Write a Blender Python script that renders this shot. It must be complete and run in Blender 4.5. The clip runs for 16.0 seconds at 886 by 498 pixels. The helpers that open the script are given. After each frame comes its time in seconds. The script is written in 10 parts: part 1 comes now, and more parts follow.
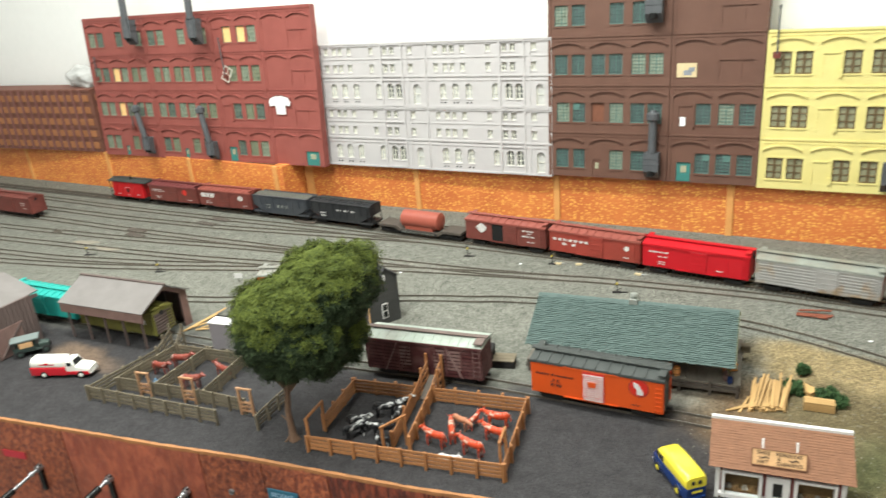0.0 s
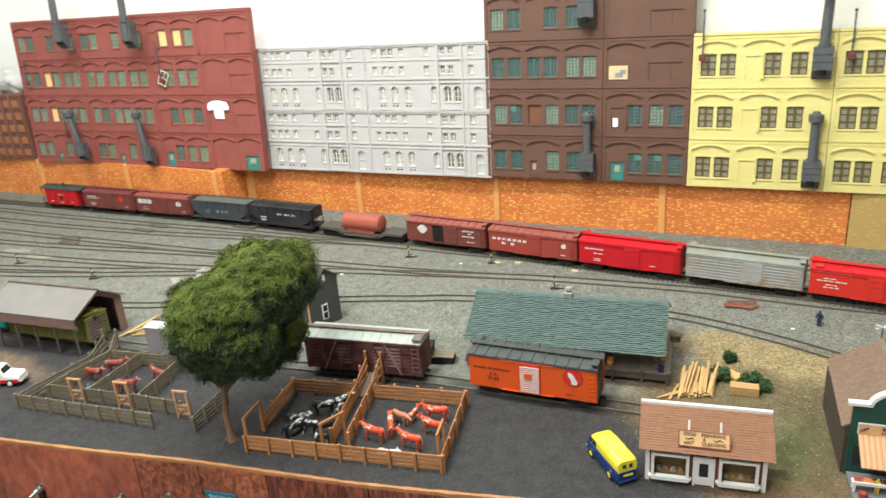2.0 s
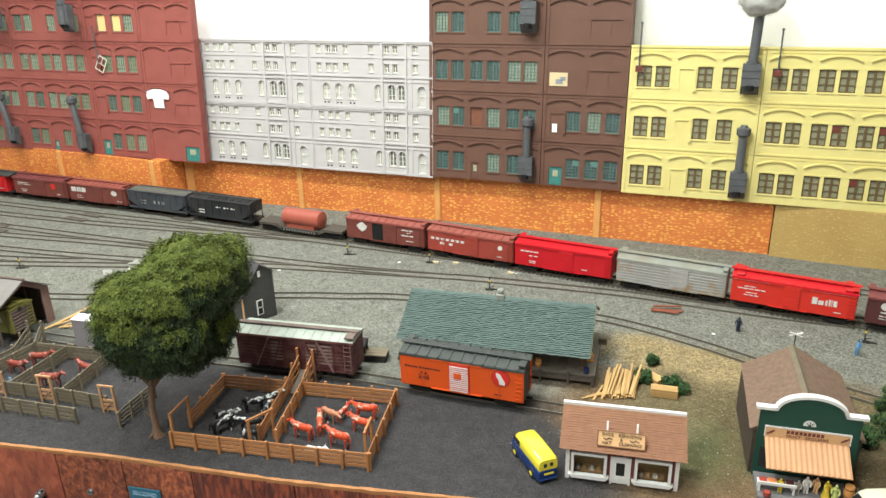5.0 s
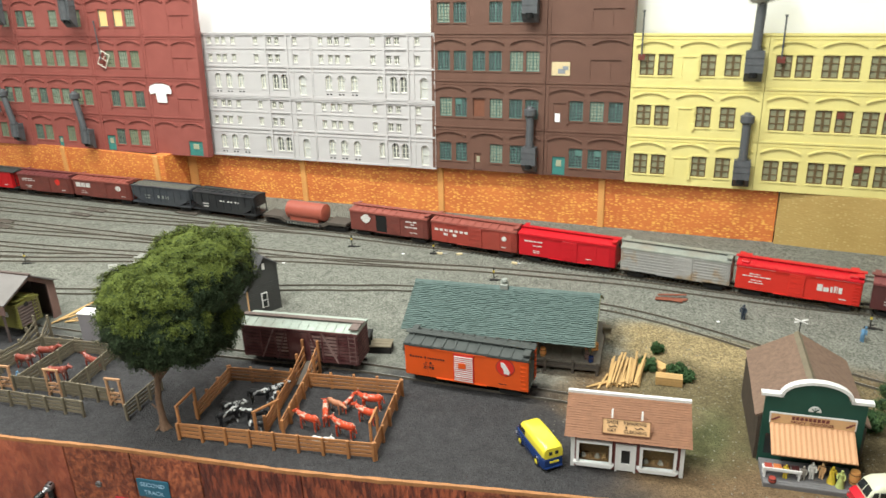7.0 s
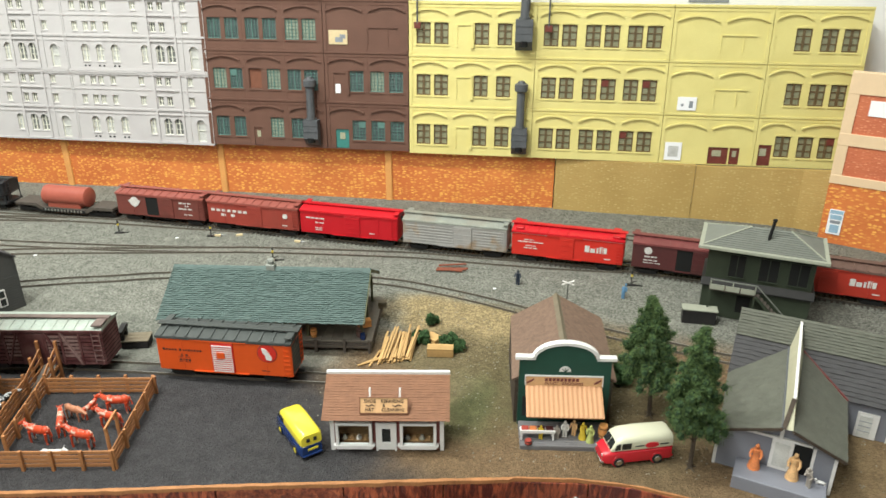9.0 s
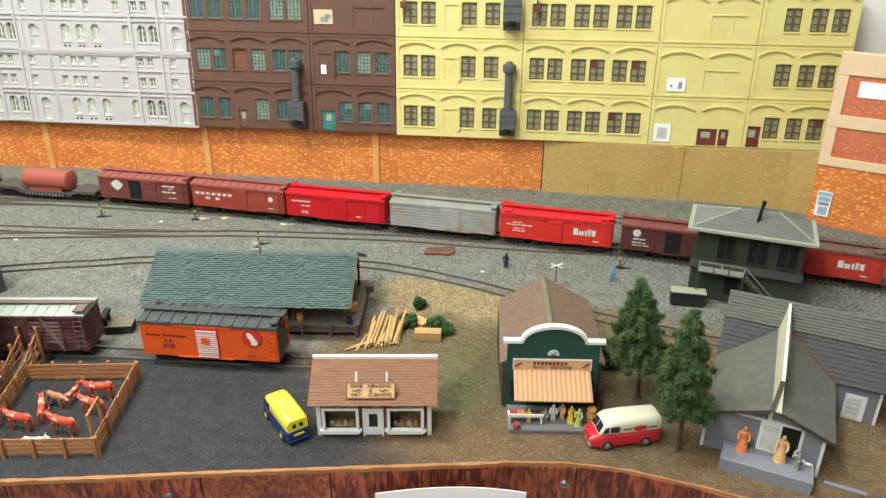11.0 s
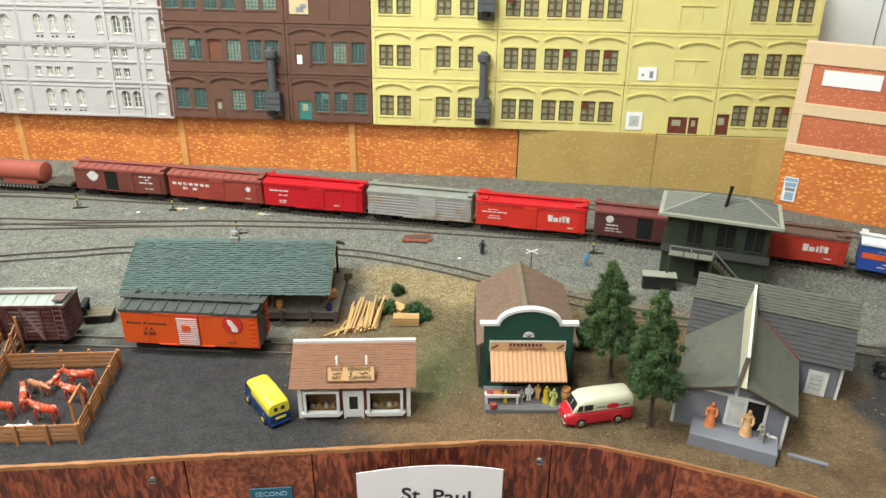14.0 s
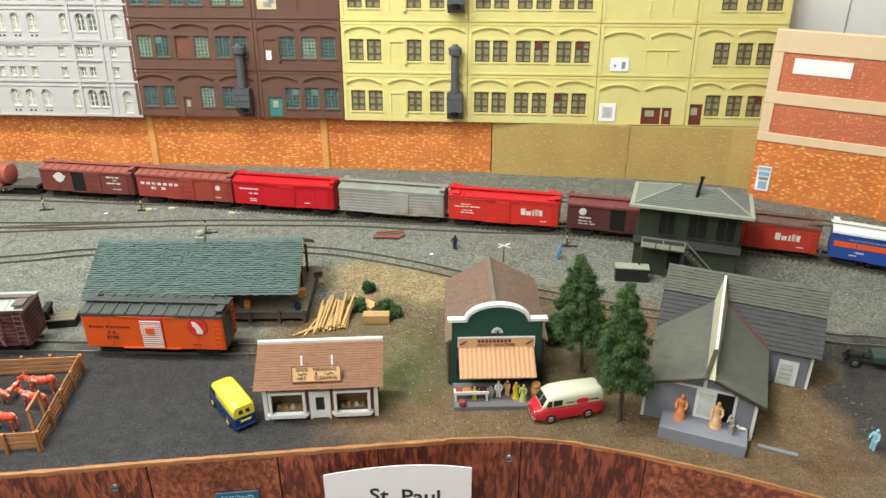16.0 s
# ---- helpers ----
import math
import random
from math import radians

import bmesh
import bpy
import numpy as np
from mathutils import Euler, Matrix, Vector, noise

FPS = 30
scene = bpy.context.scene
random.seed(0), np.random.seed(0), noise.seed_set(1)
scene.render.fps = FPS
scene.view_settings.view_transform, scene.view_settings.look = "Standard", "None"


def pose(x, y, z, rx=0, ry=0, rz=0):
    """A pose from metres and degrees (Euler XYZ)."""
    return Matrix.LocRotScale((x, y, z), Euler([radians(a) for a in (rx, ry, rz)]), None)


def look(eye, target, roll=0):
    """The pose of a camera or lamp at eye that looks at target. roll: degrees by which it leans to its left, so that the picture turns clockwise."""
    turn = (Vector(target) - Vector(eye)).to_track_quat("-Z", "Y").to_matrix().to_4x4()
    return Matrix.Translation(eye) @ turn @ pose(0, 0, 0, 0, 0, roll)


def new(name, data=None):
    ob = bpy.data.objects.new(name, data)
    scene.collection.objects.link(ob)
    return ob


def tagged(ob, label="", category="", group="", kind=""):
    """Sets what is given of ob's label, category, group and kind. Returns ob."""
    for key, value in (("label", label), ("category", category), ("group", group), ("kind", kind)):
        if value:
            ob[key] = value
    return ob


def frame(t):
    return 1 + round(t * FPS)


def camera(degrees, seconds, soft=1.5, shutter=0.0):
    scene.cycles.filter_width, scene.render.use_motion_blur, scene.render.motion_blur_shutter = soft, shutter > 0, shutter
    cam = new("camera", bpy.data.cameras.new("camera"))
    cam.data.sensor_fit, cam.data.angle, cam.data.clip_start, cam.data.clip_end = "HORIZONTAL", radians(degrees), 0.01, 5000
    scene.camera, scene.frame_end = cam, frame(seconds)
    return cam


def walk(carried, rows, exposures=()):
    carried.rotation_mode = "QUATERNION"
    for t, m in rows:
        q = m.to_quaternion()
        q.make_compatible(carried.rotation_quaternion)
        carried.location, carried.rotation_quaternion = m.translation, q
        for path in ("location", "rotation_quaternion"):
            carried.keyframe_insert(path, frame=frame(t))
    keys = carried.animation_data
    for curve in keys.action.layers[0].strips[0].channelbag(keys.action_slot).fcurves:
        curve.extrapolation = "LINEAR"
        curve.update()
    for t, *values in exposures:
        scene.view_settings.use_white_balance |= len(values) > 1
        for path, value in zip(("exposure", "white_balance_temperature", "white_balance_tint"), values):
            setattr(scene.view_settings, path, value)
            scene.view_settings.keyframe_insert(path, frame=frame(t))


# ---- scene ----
# World: x runs along the back wall, y away from the aisle, z = 0 is the surface of the layout.
# The place is a table-top model railway in a bright room.

cam = camera(62.03, 16.0, 1.5, 0.7)
PATH = [
    (0, (0.00980, -0.00288, 0.43298), (-0.91483, 1.61687, -0.28913), -5.181),
    (0.5, (0.01746, -0.00420, 0.43204), (-0.83725, 1.65941, -0.27639), -4.184),
    (1, (0.02109, -0.00770, 0.42409), (-0.82171, 1.65647, -0.29717), -4.168),
    (1.5, (0.02743, -0.01360, 0.42078), (-0.81909, 1.64923, -0.29923), -3.450),
    (2, (0.02613, -0.00871, 0.42288), (-0.77734, 1.67959, -0.28709), -4.600),
    (2.5, (0.03188, -0.00979, 0.42397), (-0.67759, 1.71895, -0.28885), -3.015),
    (3, (0.04689, -0.00534, 0.42252), (-0.61561, 1.73468, -0.30783), -2.876),
    (3.5, (0.05144, -0.00344, 0.42514), (-0.58726, 1.74452, -0.30746), -2.012),
    (4, (0.04382, -0.00471, 0.42957), (-0.61588, 1.73720, -0.29884), -1.430),
    (6.5, (0.04246, -0.01522, 0.43013), (-0.64379, 1.71693, -0.29701), -1.875),
    (7, (0.04427, -0.01099, 0.42734), (-0.63788, 1.71568, -0.31648), -2.245),
    (7.5, (0.10486, 0.00425, 0.42227), (-0.46552, 1.76774, -0.32924), -4.075),
    (8, (0.11515, 0.02078, 0.41694), (-0.24800, 1.82926, -0.35606), -1.955),
    (8.5, (0.11491, 0.03473, 0.41407), (-0.17716, 1.84534, -0.38365), -1.436),
    (9, (0.10951, 0.04001, 0.41053), (-0.14355, 1.85148, -0.39852), -0.019),
    (9.2, (0.10323, 0.04126, 0.40637), (-0.15198, 1.85044, -0.40711), 0.142),
    (11.5, (0.11143, 0.05008, 0.40724), (-0.10012, 1.84425, -0.45079), 0.135),
    (12, (0.11172, 0.05199, 0.40690), (-0.09254, 1.84433, -0.45670), 0.100),
    (12.5, (0.11524, 0.05000, 0.40817), (-0.07498, 1.84102, -0.46136), 0.270),
    (13, (0.11331, 0.04273, 0.40828), (-0.06670, 1.83452, -0.46183), 0.314),
    (13.5, (0.11367, 0.03691, 0.40948), (-0.05571, 1.82869, -0.46278), 0.186),
    (14, (0.11219, 0.03294, 0.40850), (-0.04688, 1.82594, -0.46318), 0.453),
    (14.5, (0.11414, 0.03615, 0.40699), (-0.03966, 1.82697, -0.47013), 0.214),
    (15, (0.11729, 0.04029, 0.40719), (-0.03027, 1.82994, -0.47336), 0.174),
    (15.5, (0.12462, 0.04352, 0.40599), (-0.01085, 1.83287, -0.47712), -0.081),
    (16, (0.13005, 0.04326, 0.40580), (0.00599, 1.83253, -0.47914), -0.161),
]
walk(cam, [(t, look(eye, target, roll)) for t, eye, target, roll in PATH], [(0.0, 0.0), (4.0, 0.0), (7.0, -0.05), (11.5, -0.07), (16.0, -0.07)])

# ---------------------------------------------------------------- world and lamps
world = bpy.data.worlds.new("room_world")
world.use_nodes = True
scene.world = world
world.node_tree.nodes["Background"].inputs[0].default_value = (0.80, 0.90, 1.0, 1)
world.node_tree.nodes["Background"].inputs[1].default_value = 0.4


def area_lamp(name, x, y, z, sx, sy, watts, colour, target):
    d = bpy.data.lights.new(name, "AREA")
    d.shape, d.size, d.size_y, d.energy, d.color = "RECTANGLE", sx, sy, watts, colour
    ob = new(name, d)
    ob.matrix_world = look((x, y, z), target)
    return ob


# fluorescent ceiling fittings over the layout and over the aisle
area_lamp("ceiling_tube_lamp", -0.66, 0.52, 1.36, 1.60, 0.16, 36.0, (0.965, 1.0, 0.93), (-0.66, 0.5201, 0))
area_lamp("ceiling_tube_lamp_aisle", -0.42, -0.42, 1.36, 1.25, 0.16, 35.0, (0.965, 1.0, 0.93), (-0.35, -0.4199, 0))

# ---------------------------------------------------------------- mesh helper


class MB:
    """Collects verts and faces of one mesh."""

    def __init__(self):
        self.v, self.f = [], []

    def add(self, verts, faces):
        n = len(self.v)
        self.v += [tuple(p) for p in verts]
        self.f += [tuple(n + i for i in f) for f in faces]
        return self

    def box(self, x0, x1, y0, y1, z0, z1, c=0.0, m=None):
        """Box, its edges chamfered by c, in the frame m."""
        if c <= 0:
            vs = [(x, y, z) for z in (z0, z1) for y in (y0, y1) for x in (x0, x1)]
            fs = [(0, 2, 3, 1), (4, 5, 7, 6), (0, 1, 5, 4), (2, 6, 7, 3), (0, 4, 6, 2), (1, 3, 7, 5)]
        else:
            c = min(c, (x1 - x0) * 0.45, (y1 - y0) * 0.45, (z1 - z0) * 0.45)
            vs, fs = [], []
            ring = lambda i, z: [(x0 + i, y0 + c, z), (x0 + c, y0 + i, z), (x1 - c, y0 + i, z), (x1 - i, y0 + c, z), (x1 - i, y1 - c, z), (x1 - c, y1 - i, z), (x0 + c, y1 - i, z), (x0 + i, y1 - c, z)]
            vs = ring(c, z0) + ring(0, z0 + c) + ring(0, z1 - c) + ring(c, z1)
            for k in range(3):
                for j in range(8):
                    a, b = k * 8 + j, k * 8 + (j + 1) % 8
                    fs.append((a, b, b + 8, a + 8))
            fs += [tuple(range(7, -1, -1)), tuple(range(24, 32))]
        if m is not None:
            vs = [m @ Vector(p) for p in vs]
        return self.add(vs, fs)

    def beam(self, p, q, w, h, up=(0, 0, 1), c=0.0):
        """A squared bar from p to q, w wide and h high."""
        p, q = Vector(p), Vector(q)
        d = q - p
        L = d.length
        d.normalize()
        s = d.cross(Vector(up))
        if s.length < 1e-5:
            s = Vector((1, 0, 0))
        s.normalize()
        u = s.cross(d)
        m = Matrix((d, s, u)).transposed().to_4x4()
        m.translation = p
        return self.box(0, L, -w / 2, w / 2, -h / 2, h / 2, c, m)

    def tube(self, p, q, r, r2=None, n=10, cap=True):
        p, q = Vector(p), Vector(q)
        r2 = r if r2 is None else r2
        d = (q - p).normalized()
        s = d.orthogonal().normalized()
        u = d.cross(s)
        vs = [p + r * (math.cos(a) * s + math.sin(a) * u) for a in (2 * math.pi * k / n for k in range(n))]
        vs += [q + r2 * (math.cos(a) * s + math.sin(a) * u) for a in (2 * math.pi * k / n for k in range(n))]
        fs = [(k, (k + 1) % n, n + (k + 1) % n, n + k) for k in range(n)]
        if cap:
            fs += [tuple(range(n - 1, -1, -1)), tuple(range(n, 2 * n))]
        return self.add(vs, fs)

    def pipe(self, pts, radii, n=8):
        """One connected tube through points, with a radius at each."""
        P = [Vector(p) for p in pts]
        s, vs, fs = None, [], []
        for i, (p, r) in enumerate(zip(P, radii)):
            d = (P[min(i + 1, len(P) - 1)] - P[max(i - 1, 0)]).normalized()
            s = d.orthogonal().normalized() if s is None else (s - d * s.dot(d)).normalized()
            u = d.cross(s)
            vs += [p + r * (math.cos(a) * s + math.sin(a) * u) for a in (2 * math.pi * k / n for k in range(n))]
            if i:
                o = n * i
                fs += [(o - n + k, o - n + (k + 1) % n, o + (k + 1) % n, o + k) for k in range(n)]
        fs += [tuple(range(n - 1, -1, -1)), tuple(range(len(vs) - n, len(vs)))]
        return self.add(vs, fs)

    def prism(self, poly, d0, d1, axis="y", m=None):
        """Extrudes a polygon. axis y: poly is (x, z); axis x: (y, z); axis z: (x, y)."""
        put = {"y": lambda a, b, d: (a, d, b), "x": lambda a, b, d: (d, a, b), "z": lambda a, b, d: (a, b, d)}[axis]
        n = len(poly)
        vs = [put(a, b, d0) for a, b in poly] + [put(a, b, d1) for a, b in poly]
        if m is not None:
            vs = [m @ Vector(p) for p in vs]
        fs = [tuple(range(n)), tuple(range(2 * n - 1, n - 1, -1))] + [(k, n + k, n + (k + 1) % n, (k + 1) % n) for k in range(n)]
        return self.add(vs, fs)

    def ball(self, c, r, n=10, k=7, m=None):
        rx, ry, rz = (r, r, r) if not hasattr(r, "__len__") else r
        vs = [(0, 0, -1)]
        for i in range(1, k):
            a = math.pi * i / k - math.pi / 2
            vs += [(math.cos(a) * math.cos(2 * math.pi * j / n), math.cos(a) * math.sin(2 * math.pi * j / n), math.sin(a)) for j in range(n)]
        vs.append((0, 0, 1))
        vs = [Vector((x * rx, y * ry, z * rz)) for x, y, z in vs]
        if m is not None:
            vs = [m @ p for p in vs]
        vs = [p + Vector(c) for p in vs]
        fs = [(0, 1 + (j + 1) % n, 1 + j) for j in range(n)]
        for i in range(k - 2):
            for j in range(n):
                a, b = 1 + i * n + j, 1 + i * n + (j + 1) % n
                fs.append((a, b, b + n, a + n))
        t, o = len(vs) - 1, 1 + (k - 2) * n
        fs += [(o + j, o + (j + 1) % n, t) for j in range(n)]
        return self.add(vs, fs)

    def mesh(self, name, smooth=False, weld=False):
        me = bpy.data.meshes.new(name)
        me.from_pydata(self.v, [], self.f)
        bm = bmesh.new()
        bm.from_mesh(me)
        if weld:
            bmesh.ops.remove_doubles(bm, verts=bm.verts, dist=1e-6)
        bmesh.ops.recalc_face_normals(bm, faces=bm.faces)
        if smooth:
            for f in bm.faces:
                f.smooth = True
            for e in bm.edges:
                if len(e.link_faces) == 2 and e.calc_face_angle(0) > 0.7:
                    e.smooth = False
        bm.to_mesh(me)
        bm.free()
        me.update()
        return me


def part(name, mb, material, parent=None, label="", smooth=False, weld=False):
    """Links one mesh object under a thing or a part."""
    me = mb.mesh(name, smooth, weld) if isinstance(mb, MB) else mb
    if material is not None and not me.materials:
        me.materials.append(material)
    ob = new(name, me)
    if parent is not None:
        ob.parent = parent
    if label:
        ob["label"] = label
    return ob


def thing(name, label, category, x=0, y=0, z=0, rz=0, rx=0, group="", kind=""):
    """An Empty at the base of a thing, under which its parts hang."""
    ob = new(name)
    ob.empty_display_size = 0.01
    ob.matrix_world = pose(x, y, z, rx, 0, rz)
    return tagged(ob, label, category, group, kind)


def single(name, mb, material, label, category, x=0, y=0, z=0, rz=0, group="", kind="", smooth=False):
    ob = part(name, mb, material, None, "", smooth)
    ob.matrix_world = pose(x, y, z, 0, 0, rz)
    return tagged(ob, label, category, group, kind)


def lettering(text, size, depth=0.0002, bold=0.0):
    """A mesh of letters in the built-in font, flat in the x-z plane and facing -y, centred."""
    cu = bpy.data.curves.new("lettering", "FONT")
    cu.body, cu.size, cu.extrude, cu.align_x, cu.align_y, cu.resolution_u = text, size, depth, "CENTER", "CENTER", 3
    cu.offset = bold
    ob = bpy.data.objects.new("lettering", cu)
    scene.collection.objects.link(ob)
    bpy.context.view_layer.update()
    me = bpy.data.meshes.new_from_object(ob.evaluated_get(bpy.context.evaluated_depsgraph_get()))
    me.transform(Matrix.Rotation(math.pi / 2, 4, "X"))
    bpy.data.objects.remove(ob)
    bpy.data.curves.remove(cu)
    return me


# ---------------------------------------------------------------- materials


def material(name, col, rough=0.6, metal=0.0, var=0.12, scale=60.0, fine=600.0, bump=0.0, bump_scale=900.0, spec=0.4, stain=None, stain_amt=0.0, stain_scale=25.0, per_object=0.0, stretch=(1, 1, 1), coat=0.0, edge=(0.45, 0.72)):
    """Painted or natural surface with variation at two scales, an optional stain colour and fine relief."""
    m = bpy.data.materials.new(name)
    m.use_nodes = True
    nt = m.node_tree
    N, L = nt.nodes, nt.links
    b = N["Principled BSDF"]
    b.inputs["Roughness"].default_value, b.inputs["Metallic"].default_value = rough, metal
    b.inputs["Specular IOR Level"].default_value = spec
    b.inputs["Coat Weight"].default_value = coat
    tc = N.new("ShaderNodeTexCoord")
    mp = N.new("ShaderNodeMapping")
    mp.inputs["Scale"].default_value = stretch
    L.new(tc.outputs["Object"], mp.inputs["Vector"])
    n1, n2 = N.new("ShaderNodeTexNoise"), N.new("ShaderNodeTexNoise")
    n1.inputs["Scale"].default_value, n2.inputs["Scale"].default_value = scale, fine
    n1.inputs["Detail"].default_value = n2.inputs["Detail"].default_value = 3
    L.new(mp.outputs[0], n1.inputs["Vector"])
    L.new(mp.outputs[0], n2.inputs["Vector"])
    add = N.new("ShaderNodeMath")
    add.operation = "ADD"
    L.new(n1.outputs["Fac"], add.inputs[0])
    L.new(n2.outputs["Fac"], add.inputs[1])
    val = add.outputs[0]
    if per_object:
        oi = N.new("ShaderNodeObjectInfo")
        ma = N.new("ShaderNodeMath")
        ma.operation = "MULTIPLY_ADD"
        ma.inputs[1].default_value = per_object / max(var, 1e-3)
        L.new(oi.outputs["Random"], ma.inputs[0])
        L.new(val, ma.inputs[2])
        val = ma.outputs[0]
    mr = N.new("ShaderNodeMapRange")
    mr.inputs["From Min"].default_value, mr.inputs["From Max"].default_value = 0.6, 1.4 + (per_object / max(var, 1e-3))
    mr.inputs["To Min"].default_value, mr.inputs["To Max"].default_value = 1 - var, 1 + var
    L.new(val, mr.inputs["Value"])
    mul = N.new("ShaderNodeVectorMath")
    mul.operation = "SCALE"
    mul.inputs[0].default_value = col
    L.new(mr.outputs[0], mul.inputs["Scale"])
    out = mul.outputs[0]
    if stain is not None:
        n3 = N.new("ShaderNodeTexNoise")
        n3.inputs["Scale"].default_value, n3.inputs["Detail"].default_value = stain_scale, 5
        L.new(mp.outputs[0], n3.inputs["Vector"])
        r = N.new("ShaderNodeMapRange")
        r.inputs["From Min"].default_value, r.inputs["From Max"].default_value = edge
        r.inputs["To Min"].default_value, r.inputs["To Max"].default_value = 0, stain_amt
        L.new(n3.outputs["Fac"], r.inputs["Value"])
        mix = N.new("ShaderNodeMix")
        mix.data_type = "RGBA"
        L.new(r.outputs[0], mix.inputs["Factor"])
        L.new(out, mix.inputs["A"])
        mix.inputs["B"].default_value = (*stain, 1)
        out = mix.outputs["Result"]
    L.new(out, b.inputs["Base Color"])
    if bump:
        n4 = N.new("ShaderNodeTexNoise")
        n4.inputs["Scale"].default_value, n4.inputs["Detail"].default_value = bump_scale, 4
        L.new(mp.outputs[0], n4.inputs["Vector"])
        bp = N.new("ShaderNodeBump")
        bp.inputs["Strength"].default_value, bp.inputs["Distance"].default_value = min(1.0, bump), 0.0008
        L.new(n4.outputs["Fac"], bp.inputs["Height"])
        L.new(bp.outputs[0], b.inputs["Normal"])
    return m


def glass(name, col, rough=0.08):
    m = material(name, col, rough, 0, 0.25, 120, 800, spec=0.6)
    return m


def clear_glass(name):
    m = bpy.data.materials.new(name)
    m.use_nodes = True
    b = m.node_tree.nodes["Principled BSDF"]
    b.inputs["Base Color"].default_value = (0.9, 0.95, 0.95, 1)
    b.inputs["Transmission Weight"].default_value, b.inputs["Roughness"].default_value, b.inputs["IOR"].default_value = 1.0, 0.03, 1.1
    return m


def stone_material(name, base, dark, fleck, flecks=0.5, sx=70.0, sz=190.0):
    """Embossed plastic stone sheet: courses of flat stones picked out in a lighter colour."""
    m = bpy.data.materials.new(name)
    m.use_nodes = True
    nt = m.node_tree
    N, L = nt.nodes, nt.links
    b = N["Principled BSDF"]
    b.inputs["Roughness"].default_value = 0.55
    tc, mp, vo = N.new("ShaderNodeTexCoord"), N.new("ShaderNodeMapping"), N.new("ShaderNodeTexVoronoi")
    mp.inputs["Scale"].default_value = (sx, sx, sz)
    L.new(tc.outputs["Object"], mp.inputs["Vector"])
    L.new(mp.outputs[0], vo.inputs["Vector"])
    vo.inputs["Scale"].default_value = 1.0
    sep = N.new("ShaderNodeSeparateColor")
    L.new(vo.outputs["Color"], sep.inputs[0])
    pick = N.new("ShaderNodeMapRange")
    pick.inputs["From Min"].default_value, pick.inputs["From Max"].default_value = 1 - flecks, 1.0
    L.new(sep.outputs[0], pick.inputs["Value"])
    near = N.new("ShaderNodeMapRange")
    near.inputs["From Min"].default_value, near.inputs["From Max"].default_value = 0.50, 0.34
    L.new(vo.outputs["Distance"], near.inputs["Value"])
    both = N.new("ShaderNodeMath")
    both.operation = "MULTIPLY"
    L.new(pick.outputs[0], both.inputs[0])
    L.new(near.outputs[0], both.inputs[1])
    no = N.new("ShaderNodeTexNoise")
    no.inputs["Scale"].default_value, no.inputs["Detail"].default_value = 18, 4
    L.new(tc.outputs["Object"], no.inputs["Vector"])
    r = N.new("ShaderNodeMapRange")
    r.inputs["From Min"].default_value, r.inputs["From Max"].default_value = 0.3, 0.7
    L.new(no.outputs["Fac"], r.inputs["Value"])
    m1, m2 = N.new("ShaderNodeMix"), N.new("ShaderNodeMix")
    m1.data_type = m2.data_type = "RGBA"
    L.new(r.outputs[0], m1.inputs["Factor"])
    m1.inputs["A"].default_value, m1.inputs["B"].default_value = (*dark, 1), (*base, 1)
    L.new(both.outputs[0], m2.inputs["Factor"])
    L.new(m1.outputs["Result"], m2.inputs["A"])
    m2.inputs["B"].default_value = (*fleck, 1)
    L.new(m2.outputs["Result"], b.inputs["Base Color"])
    bp = N.new("ShaderNodeBump")
    bp.inputs["Strength"].default_value, bp.inputs["Distance"].default_value, bp.invert = 0.30, 0.0010, True
    L.new(vo.outputs["Distance"], bp.inputs["Height"])
    L.new(bp.outputs[0], b.inputs["Normal"])
    return m


